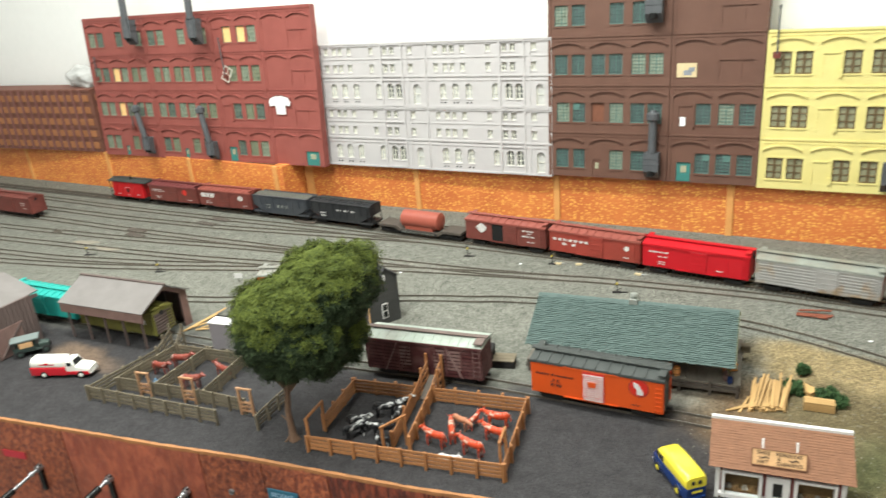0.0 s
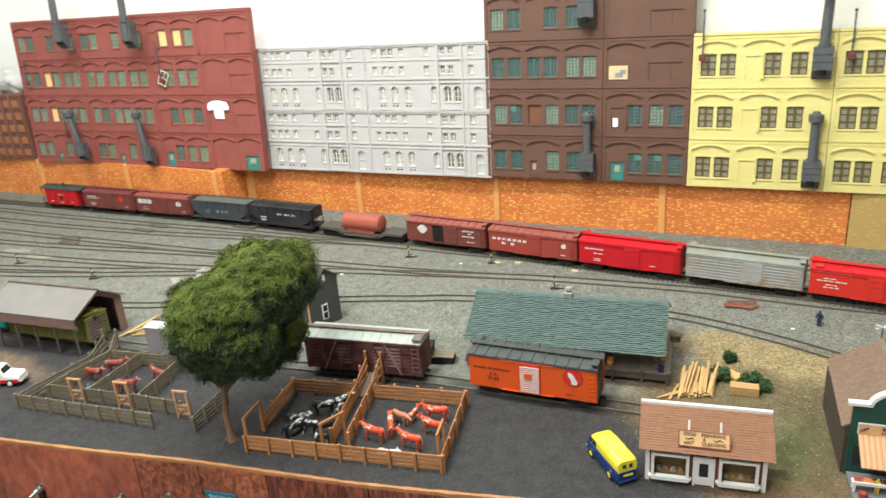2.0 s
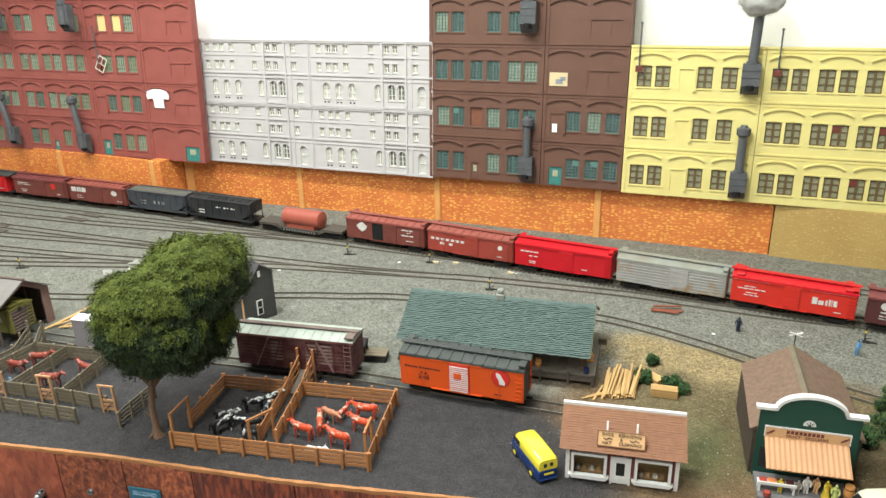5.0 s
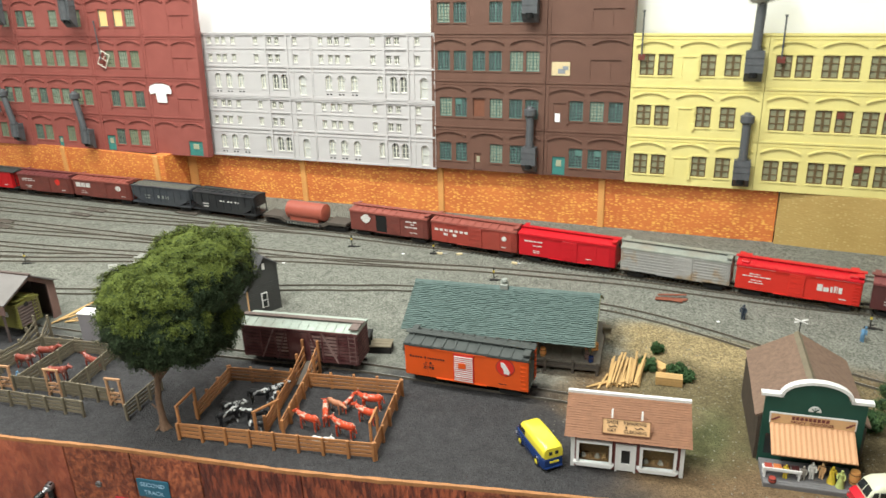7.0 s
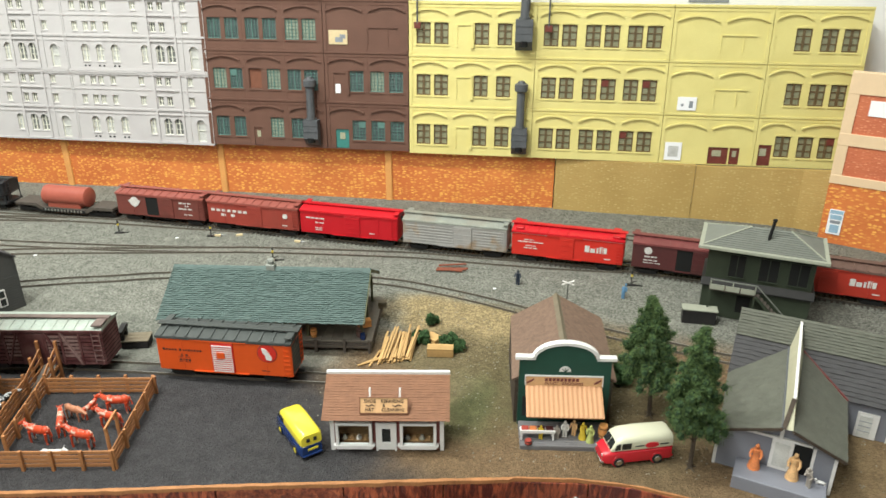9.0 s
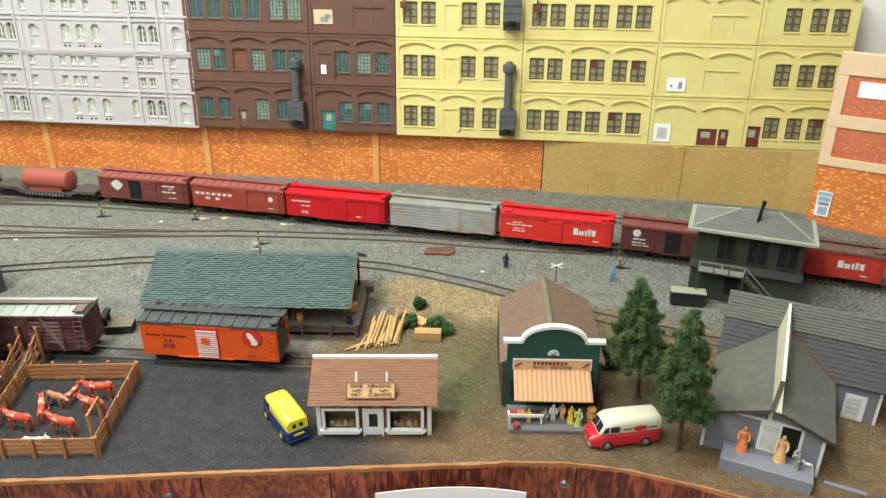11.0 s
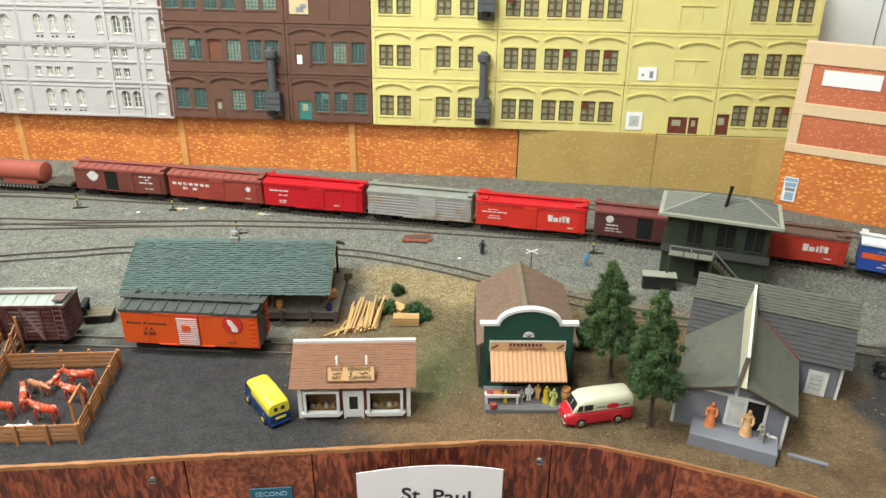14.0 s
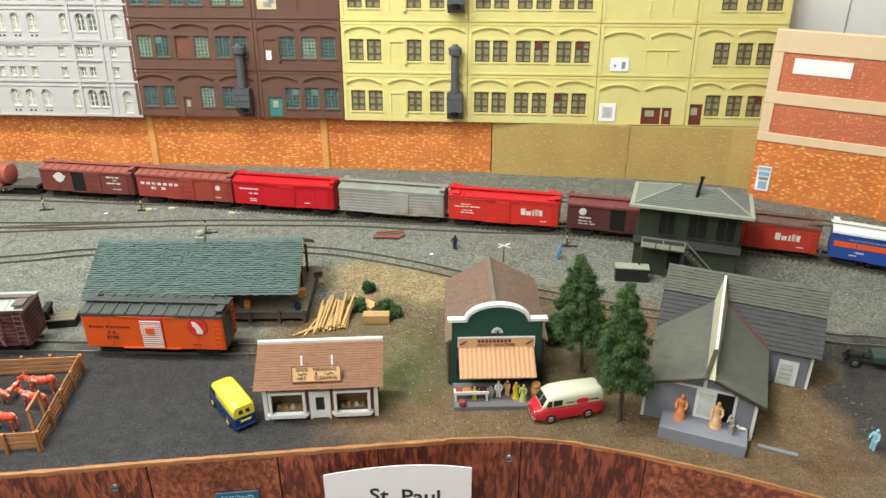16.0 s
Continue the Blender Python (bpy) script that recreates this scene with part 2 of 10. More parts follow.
def plank_grain(name, light, dark, along=6.0, across=90.0, ring=0.5, chip=1.0, rough=0.5):
    """Varnished coarse wood grain, running up the panel."""
    m = bpy.data.materials.new(name)
    m.use_nodes = True
    nt = m.node_tree
    N, L = nt.nodes, nt.links
    b = N["Principled BSDF"]
    b.inputs["Roughness"].default_value = rough
    tc, mp = N.new("ShaderNodeTexCoord"), N.new("ShaderNodeMapping")
    mp.inputs["Scale"].default_value = (across, across, along)
    L.new(tc.outputs["Object"], mp.inputs["Vector"])
    n1 = N.new("ShaderNodeTexNoise")
    n1.inputs["Scale"].default_value, n1.inputs["Detail"].default_value, n1.inputs["Roughness"].default_value, n1.inputs["Distortion"].default_value = 1.0, 4, 0.6, ring
    L.new(mp.outputs[0], n1.inputs["Vector"])
    # short split flakes laid over the grain
    vo, sp = N.new("ShaderNodeTexVoronoi"), N.new("ShaderNodeSeparateColor")
    vo.inputs["Scale"].default_value = 0.85
    L.new(mp.outputs[0], vo.inputs["Vector"])
    L.new(vo.outputs["Color"], sp.inputs[0])
    fl = N.new("ShaderNodeMath")
    fl.operation = "MULTIPLY_ADD"
    fl.inputs[1].default_value, fl.inputs[2].default_value = 0.30 * chip, -0.15 * chip
    L.new(sp.outputs[0], fl.inputs[0])
    mixed = N.new("ShaderNodeMath")
    mixed.operation = "ADD"
    L.new(fl.outputs[0], mixed.inputs[0])
    L.new(n1.outputs["Fac"], mixed.inputs[1])
    cr = N.new("ShaderNodeValToRGB")
    e = cr.color_ramp.elements
    e[0].position, e[0].color = 0.38, (*dark, 1)
    e[1].position, e[1].color = 0.64, (*light, 1)
    mid = e.new(0.52)
    mid.color = (*[a * 0.45 + b * 0.55 for a, b in zip(light, dark)], 1)
    L.new(mixed.outputs[0], cr.inputs[0])
    n2 = N.new("ShaderNodeTexNoise")
    n2.inputs["Scale"].default_value = 14
    L.new(tc.outputs["Object"], n2.inputs["Vector"])
    r = N.new("ShaderNodeMapRange")
    r.inputs["From Min"].default_value, r.inputs["From Max"].default_value, r.inputs["To Min"].default_value, r.inputs["To Max"].default_value = 0.3, 0.7, 0.75, 1.2
    L.new(n2.outputs["Fac"], r.inputs["Value"])
    s = N.new("ShaderNodeVectorMath")
    s.operation = "SCALE"
    L.new(cr.outputs[0], s.inputs[0])
    L.new(r.outputs[0], s.inputs["Scale"])
    L.new(s.outputs[0], b.inputs["Base Color"])
    bp = N.new("ShaderNodeBump")
    bp.inputs["Strength"].default_value, bp.inputs["Distance"].default_value = 1.0, 0.0022
    L.new(mixed.outputs[0], bp.inputs["Height"])
    L.new(bp.outputs[0], b.inputs["Normal"])
    return m


def ground_material():
    """Scenic ground: grey ballast in the yard, black cinders in front, sand and earth to the right, the shoe shop's
    shadow painted in.
    """
    m = bpy.data.materials.new("scenic_ground")
    m.use_nodes = True
    nt = m.node_tree
    N, L = nt.nodes, nt.links
    b = N["Principled BSDF"]
    b.inputs["Roughness"].default_value, b.inputs["Specular IOR Level"].default_value = 0.95, 0.1
    tc = N.new("ShaderNodeTexCoord")
    warp = N.new("ShaderNodeTexNoise")
    warp.inputs["Scale"].default_value, warp.inputs["Detail"].default_value = 14, 5
    L.new(tc.outputs["Object"], warp.inputs["Vector"])
    off = N.new("ShaderNodeVectorMath")
    off.operation = "MULTIPLY_ADD"
    L.new(warp.outputs["Color"], off.inputs[0])
    off.inputs[1].default_value, off.inputs[2].default_value = (0.09, 0.09, 0), (-0.045, -0.045, 0)
    pos = N.new("ShaderNodeVectorMath")
    pos.operation = "ADD"
    L.new(tc.outputs["Object"], pos.inputs[0])
    L.new(off.outputs[0], pos.inputs[1])
    last = None

    def zone(cx, cy, rx, ry, rot, col, soft, amount=1.0):
        nonlocal last
        mp = N.new("ShaderNodeMapping")
        mp.vector_type = "TEXTURE"
        mp.inputs["Location"].default_value, mp.inputs["Rotation"].default_value, mp.inputs["Scale"].default_value = (cx, cy, 0), (0, 0, radians(rot)), (rx, ry, 1)
        L.new(pos.outputs[0], mp.inputs["Vector"])
        ln = N.new("ShaderNodeVectorMath")
        ln.operation = "LENGTH"
        L.new(mp.outputs[0], ln.inputs[0])
        r = N.new("ShaderNodeMapRange")
        r.interpolation_type = "SMOOTHSTEP"
        r.inputs["From Min"].default_value, r.inputs["From Max"].default_value = 1 + soft, 1 - soft
        r.inputs["To Max"].default_value = amount
        L.new(ln.outputs["Value"], r.inputs["Value"])
        mix = N.new("ShaderNodeMix")
        mix.data_type = "RGBA"
        L.new(r.outputs[0], mix.inputs["Factor"])
        if last is None:
            mix.inputs["A"].default_value = (*YARD, 1)
        else:
            L.new(last, mix.inputs["A"])
        mix.inputs["B"].default_value = (*col, 1)
        last = mix.outputs["Result"]

    YARD = (0.190, 0.191, 0.166)
    CINDER, SAND, EARTH, ROAD = (0.048, 0.046, 0.048), (0.285, 0.220, 0.120), (0.160, 0.107, 0.062), (0.065, 0.06, 0.058)
    zone(-0.62, 0.36, 0.75, 0.26, 6, CINDER, 0.10)
    zone(-0.20, 0.47, 0.30, 0.165, 8, CINDER, 0.12)
    zone(0.20, 0.60, 0.30, 0.165, -14, EARTH, 0.16)
    zone(0.10, 0.70, 0.14, 0.10, -20, (0.150, 0.120, 0.068), 0.22)
    # brown-olive patch: cast shadow of the shoe shop painted on the earth
    zone(0.085, 0.640, 0.040, 0.050, 0, (0.105, 0.088, 0.046), 0.6, 0.8)
    zone(0.050, 0.765, 0.12, 0.040, -18, SAND, 0.35)
    zone(0.045, 0.60, 0.030, 0.05, 0, (0.16, 0.14, 0.08), 0.5, 0.7)
    zone(0.215, 0.60, 0.06, 0.075, 0, (0.105, 0.082, 0.046), 0.5, 0.75)
    zone(-0.52, 0.655, 0.34, 0.055, 6, (0.150, 0.153, 0.132), 0.4, 0.8)
    # greenish dark core of the same painted shop shadow
    zone(0.062, 0.600, 0.022, 0.035, 0, (0.075, 0.085, 0.038), 0.7, 0.75)
    zone(-0.06, 0.545, 0.06, 0.055, 0, CINDER, 0.25, 0.9)
    zone(-0.83, 0.50, 0.06, 0.03, 0, (0.20, 0.14, 0.10), 0.4, 0.8)
    zone(0.52, 0.58, 0.085, 0.12, -20, ROAD, 0.15)
    zone(0.36, 0.565, 0.05, 0.05, 0, (0.20, 0.145, 0.08), 0.5, 0.6)
    zone(0.40, 0.50, 0.04, 0.012, -20, (0.12, 0.075, 0.045), 0.4, 0.8)
    # two sizes of grain
    g1, g2 = N.new("ShaderNodeTexNoise"), N.new("ShaderNodeTexVoronoi")
    g1.inputs["Scale"].default_value, g1.inputs["Detail"].default_value = 55, 8
    g1.inputs["Roughness"].default_value = 0.7
    g2.inputs["Scale"].default_value = 640
    L.new(tc.outputs["Object"], g1.inputs["Vector"])
    L.new(tc.outputs["Object"], g2.inputs["Vector"])
    sc = N.new("ShaderNodeSeparateColor")
    L.new(g2.outputs["Color"], sc.inputs[0])
    a = N.new("ShaderNodeMath")
    a.operation = "MULTIPLY_ADD"
    a.inputs[2].default_value = 1.0
    amp, mid, xyz = N.new("ShaderNodeMapRange"), N.new("ShaderNodeMath"), N.new("ShaderNodeSeparateXYZ")
    L.new(tc.outputs["Object"], xyz.inputs[0])
    amp.inputs["From Min"].default_value, amp.inputs["From Max"].default_value = 0.62, 0.76
    amp.inputs["To Min"].default_value, amp.inputs["To Max"].default_value = 0.42, 0.95
    L.new(xyz.outputs["Y"], amp.inputs["Value"])
    mid.operation = "SUBTRACT"
    mid.inputs[1].default_value = 0.5
    L.new(sc.outputs[0], mid.inputs[0])
    L.new(mid.outputs[0], a.inputs[0])
    L.new(amp.outputs[0], a.inputs[1])
    c = N.new("ShaderNodeMapRange")
    c.inputs["From Min"].default_value, c.inputs["From Max"].default_value, c.inputs["To Min"].default_value, c.inputs["To Max"].default_value = 0.3, 0.7, 0.78, 1.22
    L.new(g1.outputs["Fac"], c.inputs["Value"])
    k = N.new("ShaderNodeMath")
    k.operation = "MULTIPLY"
    L.new(a.outputs[0], k.inputs[0])
    L.new(c.outputs[0], k.inputs[1])
    s = N.new("ShaderNodeVectorMath")
    s.operation = "SCALE"
    L.new(last, s.inputs[0])
    L.new(k.outputs[0], s.inputs["Scale"])
    L.new(s.outputs[0], b.inputs["Base Color"])
    bp = N.new("ShaderNodeBump")
    bp.inputs["Strength"].default_value, bp.inputs["Distance"].default_value = 1.0, 0.0013
    L.new(g2.outputs["Distance"], bp.inputs["Height"])
    bp2 = N.new("ShaderNodeBump")
    bp2.inputs["Strength"].default_value, bp2.inputs["Distance"].default_value = 0.6, 0.004
    L.new(g1.outputs["Fac"], bp2.inputs["Height"])
    L.new(bp.outputs[0], bp2.inputs["Normal"])
    L.new(bp2.outputs[0], b.inputs["Normal"])
    return m


GROUND = ground_material()
WHITE_WALL = material("white_backdrop_paint", (0.86, 0.86, 0.85), 0.8, var=0.02, scale=3, fine=60)
ROOM_FLOOR = material("grey_floor_tiles", (0.30, 0.29, 0.27), 0.6, var=0.1, scale=4)
CEILING = material("ceiling_board", (0.82, 0.82, 0.80), 0.9, var=0.03, scale=6)
STONE = stone_material("orange_stone_sheet", (0.72, 0.225, 0.060), (0.58, 0.150, 0.042), (0.92, 0.50, 0.11), 0.95, 150, 340)
PILASTER = material("orange_tan_pilaster", (0.70, 0.33, 0.105), 0.6, var=0.12, scale=60, bump=0.2)
TANSTONE = stone_material("tan_stone_sheet", (0.50, 0.340, 0.120), (0.44, 0.290, 0.095), (0.58, 0.43, 0.18), 0.45, 200, 420)
BRICKSHEET = stone_material("red_brick_sheet", (0.60, 0.175, 0.080), (0.50, 0.125, 0.060), (0.74, 0.31, 0.17), 0.60, 210, 470)
CREAM = material("cream_trim_paint", (0.76, 0.56, 0.36), 0.6, var=0.05)
RED_WALL = material("oxide_red_plastic_wall", (0.290, 0.080, 0.066), 0.6, var=0.12, scale=40, bump=0.25, stain=(0.235, 0.060, 0.050), stain_amt=0.5)
BROWN_WALL = material("dark_brown_plastic_wall", (0.132, 0.064, 0.045), 0.6, var=0.14, scale=40, bump=0.25, stain=(0.155, 0.078, 0.056), stain_amt=0.5)
YELLOW_WALL = material("pale_yellow_plastic_wall", (0.71, 0.625, 0.245), 0.55, var=0.06, scale=30, bump=0.2, stain=(0.64, 0.545, 0.195), stain_amt=0.5)
GREY_WALL = material("pale_grey_plastic_wall", (0.50, 0.478, 0.480), 0.6, var=0.05, scale=40, bump=0.2, stain=(0.44, 0.41, 0.425), stain_amt=0.4)
OFFICE_WALL = material("brown_office_wall", (0.16, 0.065, 0.045), 0.7, var=0.15, scale=60)
OFFICE_RIB = material("mauve_brown_office_rib", (0.20, 0.085, 0.072), 0.7, var=0.15, scale=60)
OFFICE_PANEL = material("tan_office_panel", (0.33, 0.135, 0.055), 0.6, var=0.15, scale=80, per_object=0.1)
TEAL = material("teal_door_paint", (0.045, 0.20, 0.180), 0.5, var=0.2, scale=120)
SASH_TEAL = material("dusty_teal_sash_paint", (0.095, 0.190, 0.170), 0.5, var=0.2, scale=120)
PANEL_BROWN = material("red_brown_panel", (0.185, 0.070, 0.040), 0.6, var=0.2, scale=120)
SASH_BROWN = material("red_brown_sash_paint", (0.15, 0.036, 0.026), 0.5, var=0.2, scale=120)
SASH_OLIVE = material("olive_brown_sash_paint", (0.125, 0.085, 0.040), 0.5, var=0.25, scale=120)
SASH_GREEN = material("grey_green_sash_paint", (0.17, 0.22, 0.165), 0.5, var=0.2, scale=120)
SASH_WHITE = material("off_white_sash_paint", (0.72, 0.71, 0.62), 0.5, var=0.08, scale=120)
PANE_PALE = glass("milky_window_pane", (0.36, 0.36, 0.25), 0.3)
PANE_GREEN = glass("pale_green_window_pane", (0.31, 0.34, 0.26), 0.3)
PANE_OLIVE = glass("dusty_olive_window_pane", (0.25, 0.25, 0.155), 0.3)
PANE_BLUE = glass("blue_grey_window_pane", (0.080, 0.105, 0.105), 0.3)
PANE_DARK = glass("dark_window_pane", (0.02, 0.022, 0.022), 0.1)
PANE_GREY = glass("grey_window_pane", (0.16, 0.165, 0.16), 0.2)
PANE_WHITE = glass("white_window_pane", (0.52, 0.52, 0.50), 0.3)
# yellow-lit windows, the glow given as plain amber colour
PANE_AMBER = material("amber_lit_window_pane", (0.90, 0.56, 0.24), 0.5, var=0.1)
STACK = material("dark_grey_stack_paint", (0.085, 0.090, 0.098), 0.5, var=0.25, scale=90, bump=0.2)
# black of stovepipes, also painted in for the shade inside openings
SOOT_SHADE = material("soot_and_shade_black", (0.006, 0.006, 0.006), 0.9)
COTTON = material("grey_cotton_wool", (0.62, 0.62, 0.61), 1.0, var=0.2, scale=60, bump=0.8, bump_scale=300)
PAPER = material("white_paper", (0.88, 0.88, 0.90), 0.6, var=0.02)
SIGN_PAPER = material("pinkish_white_paper", (0.80, 0.735, 0.765), 0.6, var=0.02)
OLD_PAPER = material("yellowed_paper", (0.62, 0.50, 0.30), 0.7, var=0.15, scale=120)
INK = material("dark_grey_ink", (0.02, 0.02, 0.022), 0.6)
INK_GREY = material("grey_ink", (0.25, 0.27, 0.30), 0.6)
BLUE_INK = material("pale_blue_print", (0.30, 0.45, 0.58), 0.5, var=0.15, scale=150)
FASCIA = {n: plank_grain("varnished_fascia_grain_%s" % n, l, d, a, c, r, k) for n, l, d, a, c, r, k in (
    ("straight", (0.350, 0.084, 0.036), (0.090, 0.016, 0.010), 75, 330, 0.3, 1.0), ("deep", (0.300, 0.066, 0.030), (0.078, 0.013, 0.009), 70, 300, 0.3, 1.0),
    ("broad", (0.360, 0.092, 0.046), (0.225, 0.048, 0.027), 60, 110, 0.6, 0.3), ("ripple", (0.400, 0.112, 0.046), (0.130, 0.025, 0.014), 160, 230, 0.5, 0.25))}
EDGE = material("bare_hardboard_edge", (0.33, 0.145, 0.055), 0.7, var=0.25, scale=80, bump=0.4)
BLACK_PLASTIC = material("gloss_black_plastic", (0.008, 0.008, 0.008), 0.22, var=0.1)
STEEL = material("worn_steel", (0.30, 0.30, 0.31), 0.4, 0.9, var=0.2)
RAIL = material("rusty_rail_web", (0.105, 0.090, 0.072), 0.7, 0.1, var=0.25, scale=30)
RAIL_HEAD = material("worn_rail_head", (0.30, 0.29, 0.26), 0.38, 0.6, var=0.25, scale=25)
TIE = material("dark_tie", (0.075, 0.067, 0.056), 0.9, var=0.35, scale=90, per_object=0.1)
TIE_PALE = material("ballasted_grey_tie", (0.19, 0.18, 0.155), 0.95, var=0.35, scale=90)
SIGN_BLUE = material("blue_sign_enamel", (0.020, 0.105, 0.165), 0.4, var=0.06)
SIGN_RED = material("red_label", (0.42, 0.02, 0.035), 0.4)
WHITE = material("white_paint", (0.66, 0.645, 0.635), 0.55, var=0.08, scale=80)

# ---------------------------------------------------------------- room and layout table
EDGE_LINE = [(-2.45, 0.02), (-1.6, 0.235), (-1.2, 0.305), (-0.795, 0.372), (-0.699, 0.387), (-0.571, 0.406), (-0.473, 0.423), (-0.379, 0.435), (-0.294, 0.446), (-0.215, 0.460), (-0.133, 0.476), (-0.038, 0.493), (0.052, 0.509), (0.104, 0.518), (0.151, 0.523), (0.197, 0.5215), (0.258, 0.509), (0.324, 0.491), (0.391, 0.468), (0.62, 0.375), (1.25, 0.09)]

ground = single("ground", MB().prism([(x + 0.0006, y - 0.0030) for x, y in EDGE_LINE] + [(1.25, 1.194), (-2.45, 1.194)], -0.03, 0.0, "z"), GROUND, "grey ballast, black cinders and sandy earth on a model railway table", "ground", kind="structure")

WX0, WX1, WY0, WY1, WZ0, WZ1 = -2.5, 1.9, -2.2, 1.196, -1.15, 1.40
single("wall_north", MB().box(WX0 - 0.1, WX1 + 0.1, WY1, WY1 + 0.1, WZ0, WZ1), WHITE_WALL, "plain white backdrop wall behind the layout", "wall", kind="structure")
single("trim", MB().box(0.6425, 0.6438, WY1 - 0.0012, WY1 - 0.0002, 0.205, 0.400), INK_GREY, "thin grey crack down the white backdrop", "crack", kind="structure")
single("wall_west", MB().box(WX0 - 0.1, WX0, WY0, WY1, WZ0, WZ1), WHITE_WALL, "plain white room wall", "wall", kind="structure")
single("wall_east", MB().box(WX1, WX1 + 0.1, WY0, WY1, WZ0, WZ1), WHITE_WALL, "plain white room wall", "wall", kind="structure")
single("wall_south", MB().box(WX0 - 0.1, WX1 + 0.1, WY0 - 0.1, WY0, WZ0, WZ1), WHITE_WALL, "plain white room wall behind the aisle", "wall", kind="structure")
single("floor", MB().box(WX0 - 0.1, WX1 + 0.1, WY0 - 0.1, WY1 + 0.1, WZ0 - 0.1, WZ0), ROOM_FLOOR, "grey tiled room floor", "floor", kind="structure")
single("ceiling", MB().box(WX0 - 0.1, WX1 + 0.1, WY0 - 0.1, WY1 + 0.1, WZ1, WZ1 + 0.1), CEILING, "white ceiling board", "ceiling", kind="structure")


def offset_line(pts, d):
    """The polyline moved d to the right of its run."""
    out = []
    for i, p in enumerate(pts):
        a, b = Vector(pts[max(i - 1, 0)]), Vector(pts[min(i + 1, len(pts) - 1)])
        t = (b - a).normalized()
        out.append((p[0] + t.y * d, p[1] - t.x * d))
    return out


def cut_line(pts, x0, x1):
    """The stretch of a polyline between two x."""
    def at(x):
        for (a, b), (c, d) in zip(pts, pts[1:]):
            if a <= x <= c:
                return (x, b + (d - b) * (x - a) / (c - a))
    return [at(x0)] + [p for p in pts if x0 < p[0] < x1] + [at(x1)]


fascia = thing("fascia", "varnished red-brown woodgrain hardboard panels along the table edge", "fascia", kind="structure")
SEAMS = [-2.4, -1.7, -1.15, -0.898, -0.705, -0.527, -0.456, -0.383, -0.281, -0.134, -0.034, 0.045, 0.161, 0.259, 0.42, 0.75, 1.2]
LOOKS = ["broad", "ripple", "broad", "ripple", "broad", "ripple", "ripple", "deep", "straight", "ripple", "straight", "straight", "deep", "ripple", "straight", "broad"]
for i, (a, b) in enumerate(zip(SEAMS, SEAMS[1:])):
    front = offset_line(EDGE_LINE, 0.006)
    back = offset_line(EDGE_LINE, 0.0015)
    f, k = cut_line(front, a + 0.0006, b - 0.0006), cut_line(back, a + 0.0006, b - 0.0006)
    part("panel", MB().prism(f + k[::-1], -0.42, -0.002 - 0.0006 * (i % 3), "z"), FASCIA[LOOKS[i]], fascia)
bk0, bk1 = cut_line(offset_line(EDGE_LINE, 0.0012), -2.4, 1.2), cut_line(offset_line(EDGE_LINE, -0.004), -2.4, 1.2)
part("backing", MB().prism(bk0 + bk1[::-1], -0.42, -0.0310, "z"), SOOT_SHADE, fascia, "dark frame behind the panel joints")
# chipped bare edge along the top of the boards
cap = MB()
pts = cut_line(EDGE_LINE, -2.4, 1.2)
fine = []
for (a, b), (c, d) in zip(pts, pts[1:]):
    n = max(1, int(math.hypot(c - a, d - b) / 0.004))
    fine += [(a + (c - a) * j / n, b + (d - b) * j / n) for j in range(n)]
fo, fi = offset_line(fine, 0.0064), offset_line(fine, 0.0034)
fo = [(a, b) if a < 0.10 else (a + (c - a) * 0.5, b + (d - b) * 0.5) for (a, b), (c, d) in zip(fo, fi)]
vs, fs = [], []
for j, (p, q) in enumerate(zip(fo, fi)):
    w = noise.noise(Vector((p[0] * 60, 0, 0))) * 0.0008
    h = noise.noise(Vector((p[0] * 90, 5, 0))) * 0.0006
    vs += [(p[0], p[1] + w, -0.0028 - abs(w) * 1.5), (p[0], p[1] + w, 0.0006 + h), (q[0], q[1] - w, 0.0008 + h), (q[0], q[1], -0.004)]
    if j:
        o = 4 * j
        fs += [(o - 4 + k, o - 4 + (k + 1) % 4, o + (k + 1) % 4, o + k) for k in range(4)]
part("edge_strip", cap.add(vs, fs), EDGE, fascia, "chipped bare hardboard edge")


def fascia_at(x, out=0.006):
    """A pose on the face of the fascia at x: local -y points to the aisle."""
    line = offset_line(EDGE_LINE, out)
    for (a, b), (c, d) in zip(line, line[1:]):
        if a <= x <= c:
            return x, b + (d - b) * (x - a) / (c - a), math.degrees(math.atan2(d - b, c - a))


# ---------------------------------------------------------------- retaining walls
retaining_wall = thing("retaining_wall", "orange embossed stone retaining wall with pale pilasters", "wall", kind="structure")


def wall_run(name, pts, top, depth, mat, parent):
    back = [(x, y + depth) for x, y in pts]
    return part(name, MB().prism(pts + back[::-1], -0.004, top, "z"), mat, parent)


L_WALL = [(-2.42, 1.128), (-1.51, 1.112), (-1.232, 1.102), (-0.985, 1.086)]
wall_run("stone_sheet", L_WALL[:2], 0.088, 0.008, STONE, retaining_wall)
wall_run("stone_sheet", [(-1.509, 1.1125), (-1.233, 1.1025)], 0.087, 0.008, STONE, retaining_wall)
wall_run("stone_sheet", [(-1.231, 1.1025), (-0.985, 1.0865)], 0.085, 0.008, STONE, retaining_wall)
part("end_pier", MB().prism([(-0.986, 1.081), (-0.957, 1.083), (-0.950, 1.140), (-0.979, 1.142)], -0.004, 0.086, "z"), STONE, retaining_wall)
wall_run("stone_sheet", [(-0.953, 1.141), (-0.412, 1.147)], 0.0825, 0.008, STONE, retaining_wall)
wall_run("stone_sheet", [(-0.411, 1.147), (0.129, 1.142)], 0.0845, 0.008, STONE, retaining_wall)
